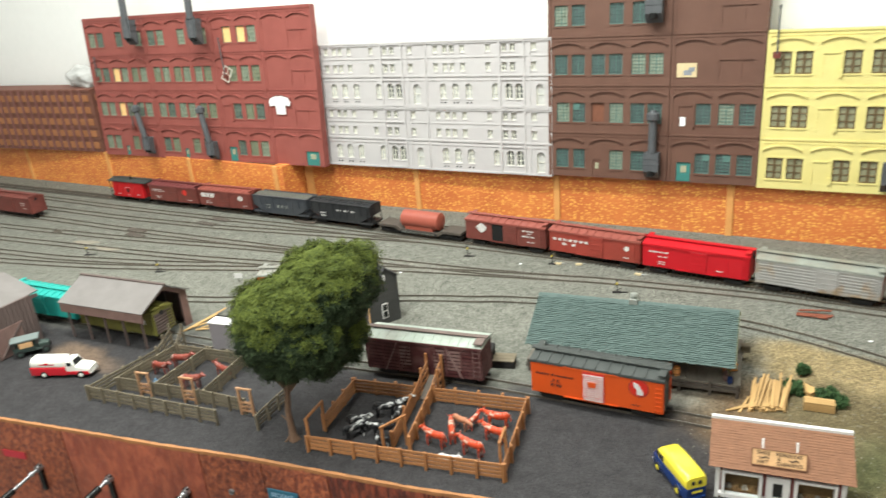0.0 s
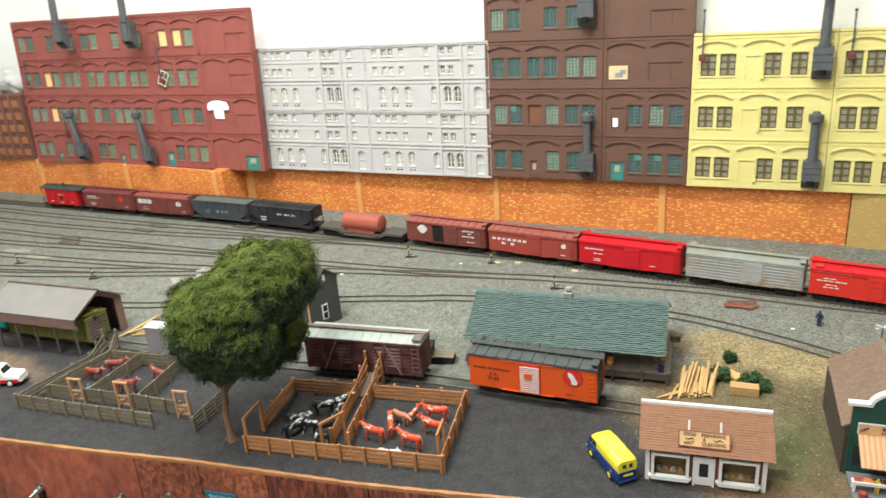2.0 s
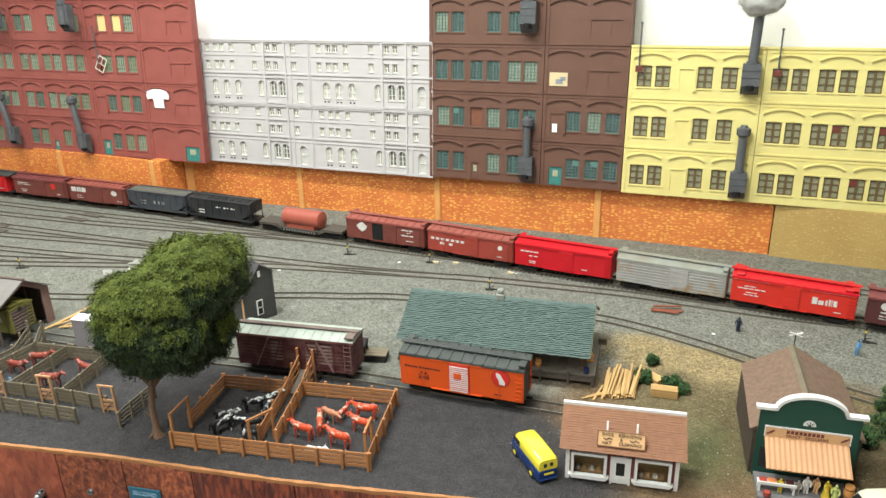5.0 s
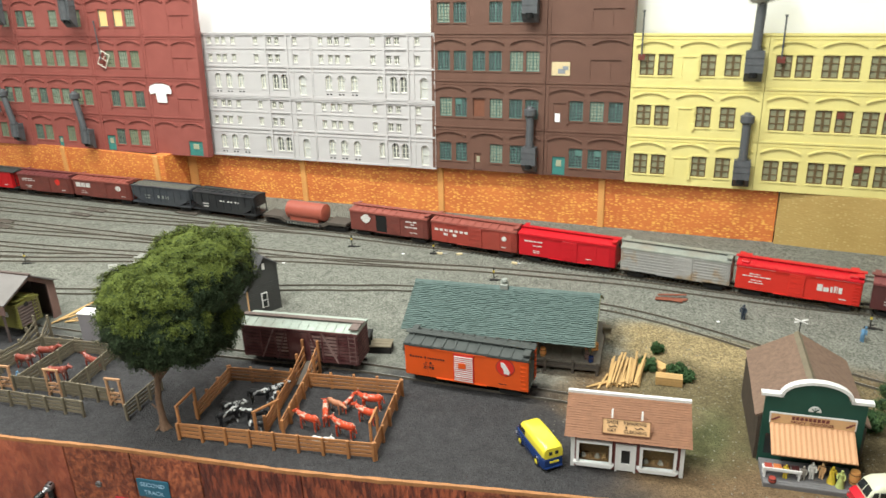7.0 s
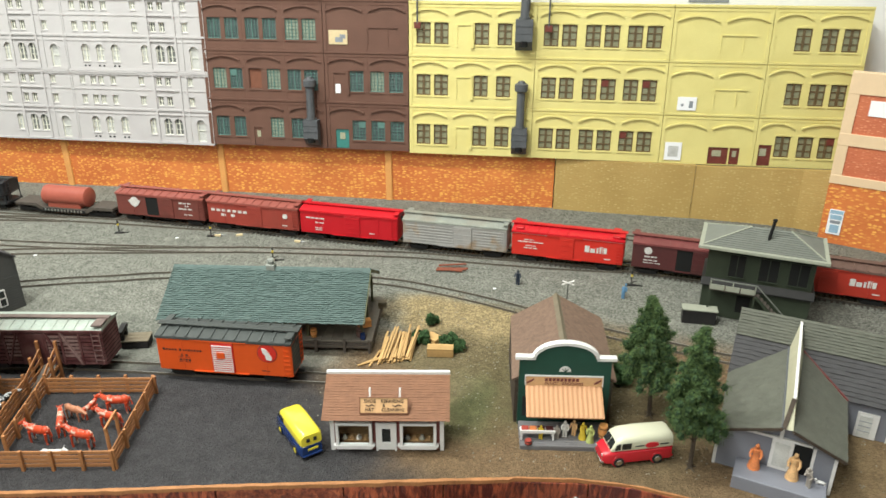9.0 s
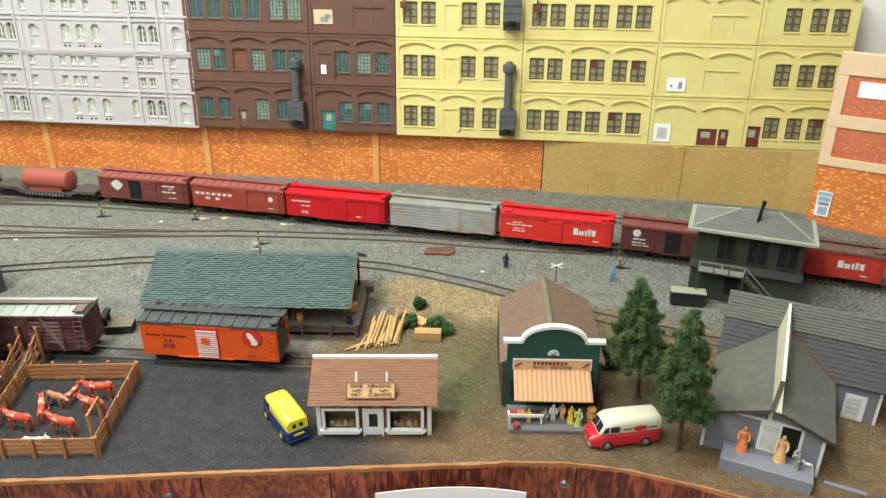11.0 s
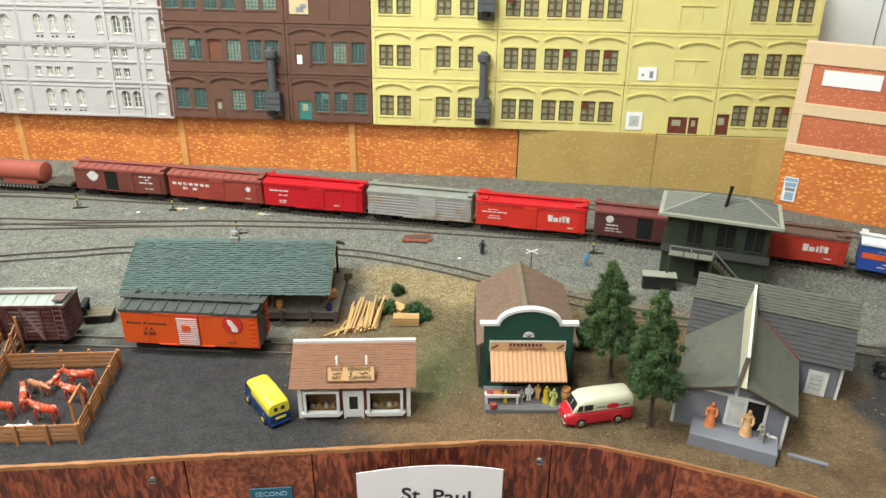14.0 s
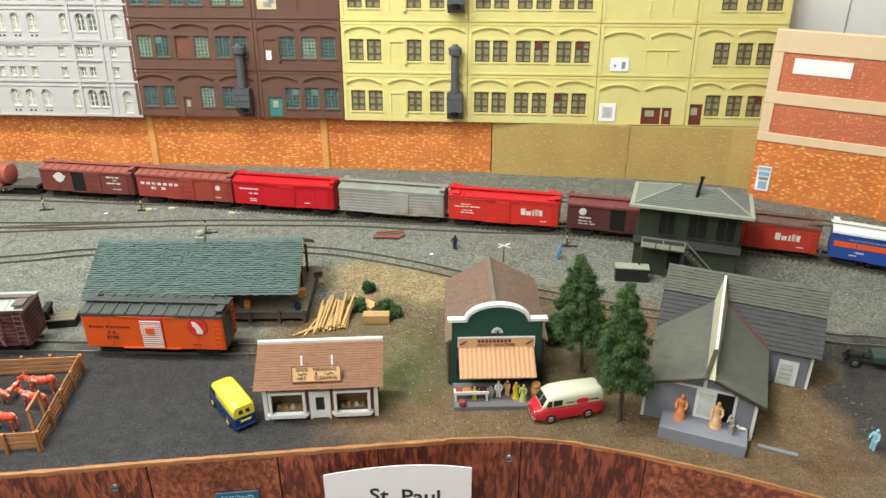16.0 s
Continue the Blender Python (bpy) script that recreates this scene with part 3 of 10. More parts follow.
for x, y, top in ((-1.825, 1.1145, 0.087), (-1.51, 1.1085, 0.087), (-1.232, 1.0985, 0.086), (-0.975, 1.078, 0.087), (-0.687, 1.1405, 0.080), (-0.412, 1.1435, 0.083), (-0.132, 1.1415, 0.083)):
    part("pilaster", MB().box(x - 0.0055, x + 0.0055, y, y + 0.0065, -0.004, top, 0.0012), PILASTER, retaining_wall)
part("pilaster", MB().prism([(-0.947, 1.138), (-0.941, 1.138), (-0.928, 1.1395), (-0.934, 1.1395)], -0.004, 0.078, "z"), PILASTER, retaining_wall)
tan_wall = thing("tan_wall", "ochre embossed stone sheet wall, bowed at one end", "wall", kind="structure")
TAN = [(0.1305, 1.137), (0.20, 1.131), (0.335, 1.125), (0.42, 1.117), (0.48, 1.106), (0.52, 1.088), (0.56, 1.06)]
part("stone_sheet", MB().prism(TAN[:3] + [(x, y + 0.006) for x, y in TAN[:3]][::-1], -0.004, 0.0835, "z"), TANSTONE, tan_wall)
run = [(0.3355, 1.126)] + TAN[3:]
vs, fs = [], []
for i, (x, y) in enumerate(run):
    top = 0.0822 + max(0.0, 1.127 - y) * 0.31
    vs += [(x, y, -0.004), (x, y, top), (x + 0.002, y + 0.006, top), (x + 0.002, y + 0.006, -0.004)]
    if i:
        fs += [(4 * i - 4 + k, 4 * i - 4 + (k + 1) % 4, 4 * i + (k + 1) % 4, 4 * i + k) for k in range(4)]
fs += [(0, 1, 2, 3), (4 * len(run) - 1, 4 * len(run) - 2, 4 * len(run) - 3, 4 * len(run) - 4)]
part("stone_sheet", MB().add(vs, fs), TANSTONE, tan_wall)

# ---------------------------------------------------------------- flat-fronted buildings
WINDOW_MESHES = {}


def window_meshes(w, h, cols, rows, sash, arch=False, bar=0.00055, rim=0.0011):
    if sash == SASH_OLIVE:
        bar, rim = 0.0014, 0.0017
    key = (round(w, 4), round(h, 4), cols, rows, sash.name, arch)
    if key not in WINDOW_MESHES:
        xs = [-w / 2 + w * c / cols for c in range(cols + 1)]
        zs = [h * r / rows for r in range(rows + 1)]
        lights = []
        for c in range(cols):
            for r in range(rows):
                ba = rim if c == 0 else bar * (1.3 if c * 2 == cols else 0.5)
                bb = rim if c == cols - 1 else bar * (1.3 if (c + 1) * 2 == cols else 0.5)
                bc, bd = rim if r == 0 else bar * 0.5, rim if r == rows - 1 else bar * 0.5
                lights.append((xs[c] + ba, xs[c + 1] - bb, zs[r] + bc, zs[r + 1] - bd))
        f = pierced_wall(MB(), -w / 2, w / 2, 0, h, lights, 0.0013)
        WINDOW_MESHES[key] = (f.mesh("window", weld=True), MB().box(-w / 2 + rim * 0.5, w / 2 - rim * 0.5, 0.0013, 0.0019, rim * 0.5, h - rim * 0.5).mesh("pane"))
        WINDOW_MESHES[key][0].materials.append(sash)
    return WINDOW_MESHES[key]


PANE_COPIES = {}


def pane_mesh(me, mat):
    key = (me.name, mat.name)
    if key not in PANE_COPIES:
        c = me.copy()
        c.materials.append(mat)
        PANE_COPIES[key] = c
    return PANE_COPIES[key]


def put_window(parent, u, v, w, h, cols, rows, sash, pane, depth=0.0014):
    fr, pn = window_meshes(w, h, cols, rows, sash)
    wob = part("window", fr, None, parent)
    wob.location = (u, depth, v)
    part("pane", pane_mesh(pn, pane), None, wob)
    return wob


def pierced_wall(mb, u0, u1, v0, v1, holes, thick=0.007):
    """A sheet in the x-z plane, front at y = 0, with rectangular holes (u0, u1, v0, v1) cut through it."""
    us = sorted({u0, u1} | {h[0] for h in holes} | {h[1] for h in holes})
    vs = sorted({v0, v1} | {h[2] for h in holes} | {h[3] for h in holes})
    for a, b in zip(us, us[1:]):
        run = None
        for c, d in list(zip(vs, vs[1:])) + [(None, None)]:
            solid = c is not None and not any(h[0] - 1e-6 <= a and b <= h[1] + 1e-6 and h[2] - 1e-6 <= c and d <= h[3] + 1e-6 for h in holes)
            if solid:
                run = (run[0], d) if run else (c, d)
            elif run:
                c0, d0 = run
                mb.add([(a, 0, c0), (b, 0, c0), (b, 0, d0), (a, 0, d0), (a, thick, c0), (b, thick, c0), (b, thick, d0), (a, thick, d0)], [(0, 1, 2, 3), (7, 6, 5, 4)])
                run = None
    for a, b, c, d in list(holes) + [(u0, u1, v0, v1)]:
        q = [(a, c), (b, c), (b, d), (a, d)]
        for (p, r), (s, t) in zip(q, q[1:] + q[:1]):
            mb.add([(p, 0, r), (s, 0, t), (s, thick, t), (p, thick, r)], [(0, 1, 2, 3)])
    return mb


def hood(mb, ua, ub, v, rise, t=0.0019, out=0.0022):
    """A segmental hood mould over a bay, springing at v."""
    n, pts, w = 9, [], (ub - ua) / 2
    for i in range(n):
        s = -1 + 2 * i / (n - 1)
        pts.append((ua + w + s * w, v + rise * (1 - s * s)))
    for (a, b), (c, d) in zip(pts, pts[1:]):
        mb.prism([(a, b), (c, d), (c, d + t), (a, b + t)], -out, 0.0005, "y")


FLOOR_H = 0.0747


def factory(name, label, x, y, z, panels, wall_mat, sash, panes, doors, cols=4, rows=6, lean=-4.0, top=0.0, side=0.02):
    """A flat-fronted mill. panels: (u0, u1, bays, floors); each floor is a list of entries:
    ('w', u) window, ('b', u) bricked-up window, ('d', u, width, height, material) door."""
    b = thing(name, label, "factory building", x, y, z, 0, lean)
    rnd = random.Random(name)
    for u0, u1, bays, floors in panels:
        holes, m = [], MB()
        H = FLOOR_H * len(floors)
        for k, entries in enumerate(floors):
            for e in entries:
                if e[0] == "w":
                    holes.append((e[1], e[1] + 0.0212, k * FLOOR_H + 0.0145, k * FLOOR_H + 0.0450))
                elif e[0] == "d":
                    holes.append((e[1], e[1] + e[2], k * FLOOR_H + 0.001, k * FLOOR_H + 0.001 + e[3]))
        pierced_wall(m, u0 + 0.0003, u1 - 0.0003, 0, H + top, holes)
        edges = bays if isinstance(bays, list) else [u0 + (u1 - u0) * j / bays for j in range(bays + 1)]
        for k in range(len(floors)):
            zz = k * FLOOR_H
            # string courses and pilasters
            m.box(u0 + 0.0003, u1 - 0.0003, -0.0014, 0.0005, zz + FLOOR_H - 0.0035, zz + FLOOR_H - 0.0008)
            m.box(u0 + 0.0003, u1 - 0.0003, -0.0008, 0.0005, zz + FLOOR_H - 0.0085, zz + FLOOR_H - 0.0062)
            for c in edges:
                c = min(max(c, u0 + 0.003), u1 - 0.003)
                m.box(c - 0.0025, c + 0.0025, -0.0010 if c < u0 + 0.004 or c > u1 - 0.004 else -0.0003, 0.0005, zz, zz + FLOOR_H - 0.0085)
            for ea, eb in zip(edges, edges[1:]):
                hood(m, ea + 0.005, eb - 0.005, zz + (0.0515 if u0 == 0.3765 else 0.0560), 0.0068, 0.0022, 0.0028)
        for h in holes:
            if h[2] % FLOOR_H > 0.01:
                m.box(h[0] - 0.001, h[1] + 0.001, -0.0013, 0.0006, h[2] - 0.0022, h[2] - 0.0002)
                n = 5
                for i in range(n):
                    s0, s1 = -1 + 2 * i / n, -1 + 2 * (i + 1) / n
                    uc, hw = (h[0] + h[1]) / 2, (h[1] - h[0]) / 2 + 0.0008
                    m.prism([(uc + s0 * hw, h[3] + 0.0012 * (1 - s0 * s0)), (uc + s1 * hw, h[3] + 0.0012 * (1 - s1 * s1)), (uc + s1 * hw, h[3] + 0.0022 + 0.0012 * (1 - s1 * s1)), (uc + s0 * hw, h[3] + 0.0022 + 0.0012 * (1 - s0 * s0))], -0.0009, 0.0005, "y")
        for k, entries in enumerate(floors):
            for e in entries:
                if e[0] == "b":
                    v = k * FLOOR_H
                    wide = 0.046 if e[1] > 0.25 and e[1] not in (0.385, 0.388) else 0.019
                    lintel = 0.0335 if wide > 0.02 else 0.0415
                    a = e[1] - (0.006 if wide > 0.02 else 0.0)
                    m.box(a, a + wide, -0.0016, 0.0005, v + lintel, v + lintel + 0.0016)
                    for c in (a, a + wide * 0.66) if wide > 0.02 else (a,):
                        m.box(c - 0.0006, c + 0.0006, -0.0009, 0.0005, v + 0.0105, v + lintel)
                    if wide < 0.02:
                        m.box(a + 0.0215, a + 0.0235, -0.0016, 0.0005, v + 0.018, v + 0.046)
                        m.box(a + 0.0205, a + 0.0250, -0.0030, 0.0005, v + 0.010, v + 0.020)
        part("wall", m, wall_mat, b)
        for k, entries in enumerate(floors):
            for e in entries:
                if e[0] == "w":
                    pane = e[2] if len(e) > 2 else rnd.choice(panes)
                    w = put_window(b, e[1] + 0.0106, k * FLOOR_H + 0.0145, 0.0212, 0.0305, 1 if pane in (PANE_AMBER, PANEL_BROWN) else cols, 1 if pane in (PANE_AMBER, PANEL_BROWN) else rows, BROWN_WALL if pane == PANEL_BROWN else sash, pane)
                    if rnd.random() < 0.14 and len(e) < 3:
                        sx = rnd.choice((-1, 1)) * 0.0048
                        part("hinged_sash", MB().box(sx - 0.0046, sx + 0.0046, -0.0004, 0.0002, 0.0195, 0.0290, 0.0001), SASH_BROWN if sash == SASH_OLIVE else sash, w)
                elif e[0] == "d":
                    _, u, dw, dh, dm = e
                    d = part("door", MB().box(u, u + dw, 0.0016, 0.0032, k * FLOOR_H + 0.001, k * FLOOR_H + 0.001 + dh, 0.0002).box(u + 0.0008, u + dw - 0.0008, 0.0009, 0.0017, k * FLOOR_H + 0.002, k * FLOOR_H + dh * 0.42), dm, b)
                    part("pane", MB().box(u + dw * 0.3, u + dw * 0.7, 0.0010, 0.0018, k * FLOOR_H + dh * 0.5, k * FLOOR_H + dh * 0.85), PANE_PALE, d)
    u0, u1 = min(p[0] for p in panels), max(p[1] for p in panels)
    H = FLOOR_H * len(panels[0][3]) + top
    part("wall", MB().box(u0 + 0.0005, u1 - 0.0005, 0.0125, 0.0125 + side, 0.0, H - 0.002).box(u0 + 0.0005, u1 - 0.0005, 0.0075, 0.0125, 0.0, H - 0.0005), wall_mat, b, "plain back block of the building")
    return b


def stack(parent_name, x, y, z0, h, r, pipe_top, lean=0.0, outside=False, label="dark grey dust collector with a tall vent pipe"):
    """A vent stack fixed to a front: hopper box below, pipe above, capped."""
    t = thing(parent_name, label, "vent stack", x, y, z0, 0, -4.0, group="vent stacks on the factory fronts")
    front = -r * 2.3
    side = [(0.0, h * 0.95), (front, h * 0.95), (front, -h * 0.08), (-r * 0.3, -h * 0.50), (0.0, -h * 0.50)]
    part("box", MB().prism(side, -r * 1.85, r * 1.85, "x"), STACK, t)
    for f in (0.30, 0.62):
        part("rim_plate", MB().box(-r * 1.95, r * 1.95, front - r * 0.12, -r * 0.1, h * f, h * f + 0.0008), STACK, t)
    q, y = r * 1.02, front * 0.92 if outside else front * 0.5
    foot = -h * 0.10 if outside else h * 0.5
    part("pipe", MB().pipe([(0, y, foot), (0, y, h * 0.7), (0, y, h * 0.96), (lean, y, pipe_top)], [q, q, q, q * 0.95], 14), STACK, t, smooth=True)
    part("flange", MB().tube((0, y, h * 0.95), (0, y, h * 1.04), q * 1.25, None, 14), STACK, t, smooth=True)
    part("outlet", MB().tube((0, front * 0.75, -h * 0.30), (0, front * 0.75, -h * 0.05), q * 0.9, q * 0.97, 14), SOOT_SHADE, t, "black tube end standing for the dark open outlet", True)
    part("cap", MB().pipe([(lean, y, pipe_top - r * 0.2), (lean, y, pipe_top + r * 0.25), (lean, y, pipe_top + r * 1.7), (lean, y, pipe_top + r * 2.0)], [q, r * 1.55, r * 1.60, r * 1.1], 14), STACK, t, smooth=True)
    part("cowl", MB().tube((lean, y, pipe_top + r * 2.0), (lean, y, pipe_top + r * 2.5), r * 0.9, r * 0.7, 12), STACK, t, smooth=True)
    return t


def W(*us):
    return [("w", u) for u in us]


P6 = (0.0108, 0.0375, 0.0715, 0.0980, 0.1310, 0.1570)

# red mill
A6 = lambda o: W(*[o + u for u in P6])
red = factory("red_mill", "oxide red four-storey mill front with green-framed windows", -1.499, 1.105, 0.084, [
    (0.0, 0.187, 3, [W(0.0108, 0.0375) + W(0.0980, 0.1310) + [("d", 0.0715, 0.012, 0.022, TEAL)], W(0.0108, 0.0375) + [("w", 0.0715, PANE_AMBER)] + W(0.0980, 0.1310, 0.1570), W(0.0108, 0.0375) + [("w", 0.0715, PANE_AMBER)] + W(0.0980, 0.1310, 0.1570), W(0.0108, 0.0375, 0.0980, 0.1570)]),
    (0.187, 0.378, 3, [W(0.198, 0.2245, 0.285, 0.318) + [("d", 0.258, 0.012, 0.022, TEAL)], A6(0.189), A6(0.189), W(0.198, 0.2245, 0.285, 0.3445)]),
    (0.378, 0.508, 2, [[("d", 0.388, 0.0205, 0.030, TEAL)] + W(0.4145, 0.4465, 0.4745), [("b", 0.388)] + W(0.4145, 0.4465, 0.4745), [("b", 0.388)] + W(0.4145, 0.4465, 0.4745), [("b", 0.385), ("w", 0.4105, PANE_AMBER), ("w", 0.4465, PANE_AMBER), ("w", 0.4745, PANE_GREEN)]]),
    (0.508, 0.632, 2, [[("d", 0.588, 0.032, 0.028, TEAL)], [("b", 0.580)], [("b", 0.580)], [("b", 0.580)]]),
], RED_WALL, SASH_GREEN, [PANE_GREEN, PANE_OLIVE, PANE_GREEN, PANE_BLUE], None, 4, 4, top=0.002, side=0.002)

# brown mill
brown = factory("brown_mill", "dark brown four-storey mill front with teal windows", -0.4195, 1.131, 0.086, [
    (0.0, 0.1935, 3, [W(0.013, 0.0425, 0.1025, 0.1365) + [("d", 0.0745, 0.014, 0.028, BROWN_WALL)], W(0.0145, 0.0415, 0.1015, 0.1345, 0.1610) + [("w", 0.0720, PANEL_BROWN)], W(0.0115, 0.0395, 0.0720, 0.0995, 0.1345, 0.1610), W(0.0115, 0.0395, 0.0995, 0.1345)]),
    (0.1935, 0.3235, 2, [[("d", 0.2075, 0.021, 0.030, TEAL)] + W(0.2345, 0.2645, 0.2945), [("b", 0.207)] + W(0.2325, 0.2645, 0.2935), [("b", 0.268)], [("b", 0.268)]]),
], BROWN_WALL, SASH_TEAL, [PANE_BLUE, PANE_BLUE, PANE_BLUE, PANE_GREEN], None, 4, 6, top=0.016)

# yellow mill
yellow = factory("yellow_mill", "pale yellow three-storey mill front with red-brown windows", -0.0955, 1.131, 0.084, [
    (0.0, 0.1870, 3, [W(0.0115, 0.0380, 0.0975, 0.1310) + [("b", 0.072)], W(0.0115, 0.0380, 0.0975, 0.1310) + [("b", 0.072)], W(0.0115, 0.0380, 0.0975, 0.1310) + [("b", 0.072)]]),
    (0.1870, 0.3765, 3, [W(0.1975, 0.2235, 0.2570, 0.2835, 0.3155, 0.3420)] * 3),
    (0.3765, 0.5100, 2, [[("d", 0.4420, 0.0320, 0.0250, SASH_BROWN), ("d", 0.4760, 0.0140, 0.0250, SASH_BROWN)], [("b", 0.450)], [("b", 0.450)]]),
    (0.5100, 0.6380, [0.5100, 0.5655, 0.6380], [[("d", 0.5110, 0.0230, 0.031, SASH_BROWN)] + W(0.5370, 0.5680, 0.5970), W(0.5400, 0.5720, 0.6000), W(0.5420, 0.5760, 0.6040)]),
], YELLOW_WALL, SASH_OLIVE, [PANE_OLIVE], None, 2, 3)

# pale grey apartment front: two halves, two storeys of the same moulding
grey = thing("grey_apartment_house", "pale grey plastic apartment front with rows of small windows", "apartment building", -0.8800, 1.131, 0.083, 0, -4.0)
GW, GH = 0.2335, 0.1132
for half in range(2):
    for tier in range(2):
        o, zz = half * GW, tier * GH
        m, holes, wins = MB(), [], []
        for f in (0.085, 0.165, 0.222, 0.310, 0.515, 0.640, 0.705, 0.865):
            for va, vb, hh in ((0.82, 0.93, 0), (0.54, 0.665, 1)):
                w = 0.0092
                holes.append((o + f * GW - w / 2, o + f * GW + w / 2, zz + va * GH, zz + vb * GH))
                dark = f in (0.640, 0.705) or (f in (0.165, 0.222) and hh == 0 and (half + tier) % 2 == 0)
                wins.append((o + f * GW, zz + va * GH, w, (vb - va) * GH, 2, 2, PANE_GREY if dark else PANE_WHITE))
        for f in (0.14, 0.245, 0.355, 0.570, 0.675, 0.752):
            w = 0.0132
            holes.append((o + f * GW - w / 2, o + f * GW + w / 2, zz + 0.13 * GH, zz + 0.365 * GH))
            wins.append((o + f * GW, zz + 0.13 * GH, w, 0.235 * GH, 2, 3, PANE_GREY if f in (0.675, 0.752) else PANE_WHITE))
        w = 0.0140
        holes.append((o + 0.912 * GW - w / 2, o + 0.912 * GW + w / 2, zz + 0.045 * GH, zz + 0.355 * GH))
        wins.append((o + 0.912 * GW, zz + 0.045 * GH, w, 0.31 * GH, 1, 2, PANE_WHITE))
        pierced_wall(m, o + 0.0002, o + GW - 0.0002, zz, zz + GH, holes, 0.006)
        for va, t, out in ((0.955, 0.0030, 0.0018), (0.745, 0.0016, 0.0010), (0.465, 0.0030, 0.0016), (0.405, 0.0018, 0.0010), (0.0, 0.0030, 0.0016), (0.98, 0.0018, 0.0026)):
            m.box(o + 0.0002, o + GW - 0.0002, -out, 0.0004, zz + va * GH, zz + va * GH + t)
        # shallow bays and joints
        for f in (0.595, 0.835, 0.005, 0.995):
            m.box(o + f * GW - 0.0012 if 0.1 < f < 0.99 else o + (0.0003 if f < 0.1 else GW - 0.0026), o + f * GW + 0.0012 if 0.1 < f < 0.99 else o + (0.0026 if f < 0.1 else GW - 0.0003), -0.0011, 0.0004, zz + 0.004, zz + GH - 0.004)
        # bay pier strips and deeper courses
        for fa, fb in ((0.598, 0.612), (0.785, 0.799)):
            m.box(o + fa * GW, o + fb * GW, -0.0020, 0.0004, zz + 0.003, zz + GH - 0.003)
        for va, t in ((0.960, 0.0026), (0.748, 0.0016), (0.470, 0.0026), (0.410, 0.0016), (0.010, 0.0030)):
            m.box(o + 0.6121 * GW, o + 0.7849 * GW, -0.0024, 0.0004, zz + va * GH, zz + va * GH + t)
        # arched heads: spandrels fill the upper corners of the tall windows
        for h in holes:
            wdt, hgt = h[1] - h[0], h[3] - h[2]
            if wdt > 0.012:
                uc, R = (h[0] + h[1]) / 2, wdt / 2
                for s in (-1, 1):
                    arc = [(uc + s * R * math.cos(a), h[3] - R + R * math.sin(a)) for a in (math.pi / 2 * i / 5 for i in range(6))]
                    m.prism([(uc + s * (R + 0.0002), h[3] + 0.0002)] + arc, 0.0002, 0.0030, "y")
                for i in range(8):
                    a0, a1 = math.pi * i / 8, math.pi * (i + 1) / 8
                    m.prism([(uc + r * math.cos(a), h[3] - R + r * math.sin(a)) for r, a in ((R, a0), (R + 0.0018, a0), (R + 0.0018, a1), (R, a1))], -0.0009, 0.0004, "y")
            else:
                m.box(h[0] - 0.0012, h[1] + 0.0012, -0.0008, 0.0004, h[3] + 0.0004, h[3] + 0.0016)
            m.box(h[0] - 0.0010, h[1] + 0.0010, -0.0010, 0.0004, h[2] - 0.0016, h[2] - 0.0003)
        part("wall", m, GREY_WALL, grey)
        for u, v, w, h, c, r, pane in wins:
            put_window(grey, u, v, w, h, c, r, SASH_WHITE, pane, 0.0022)
        for f in (0.14, 0.245, 0.355):
            for s in (-1, 1):
                part("vent", MB().box(o + f * GW + s * 0.0035 - 0.0018, o + f * GW + s * 0.0035 + 0.0018, -0.0004, 0.0003, zz + 0.062 * GH, zz + 0.062 * GH + 0.0022), INK, grey)
part("wall", MB().box(0.0005, 2 * GW - 0.0005, 0.0105, 0.03, 0.0, 2 * GH - 0.002).box(0.0005, 2 * GW - 0.0005, 0.0064, 0.0105, 0, 2 * GH - 0.0006), GREY_WALL, grey, "plain back block of the building")

# low brown office block with a grid of tan panels
office = thing("office_block", "low brown office block with a grid of tan panels", "office building", -1.512, 1.110, 0.087, 2.5)
part("wall", MB().box(-0.86, 0.0, 0.0, 0.07, 0.0, 0.146, 0.001), OFFICE_WALL, office)
for c in range(32):
    x = -0.020 - c * 0.0265
    part("rib", MB().box(x - 0.0160, x - 0.0105, -0.0040, 0.001, 0.001, 0.144), OFFICE_RIB, office)
    for r in range(5):
        z = 0.008 + r * 0.0274
        part("panel", MB().box(x - 0.0090, x + 0.0090, -0.0016, 0.0008, z, z + 0.0150, 0.0004), OFFICE_PANEL, office)
for r in range(6):
    part("string_course", MB().box(-0.859, 0.0, -0.0012, 0.0009, 0.0005 + r * 0.0278, 0.0045 + r * 0.0278), OFFICE_WALL, office)
for r in range(5):
    for c in range(2):
        part("panel", MB().box(-0.0006, 0.0014, 0.010 + c * 0.028, 0.030 + c * 0.028, 0.010 + r * 0.0272, 0.0225 + r * 0.0272), OFFICE_PANEL, office)


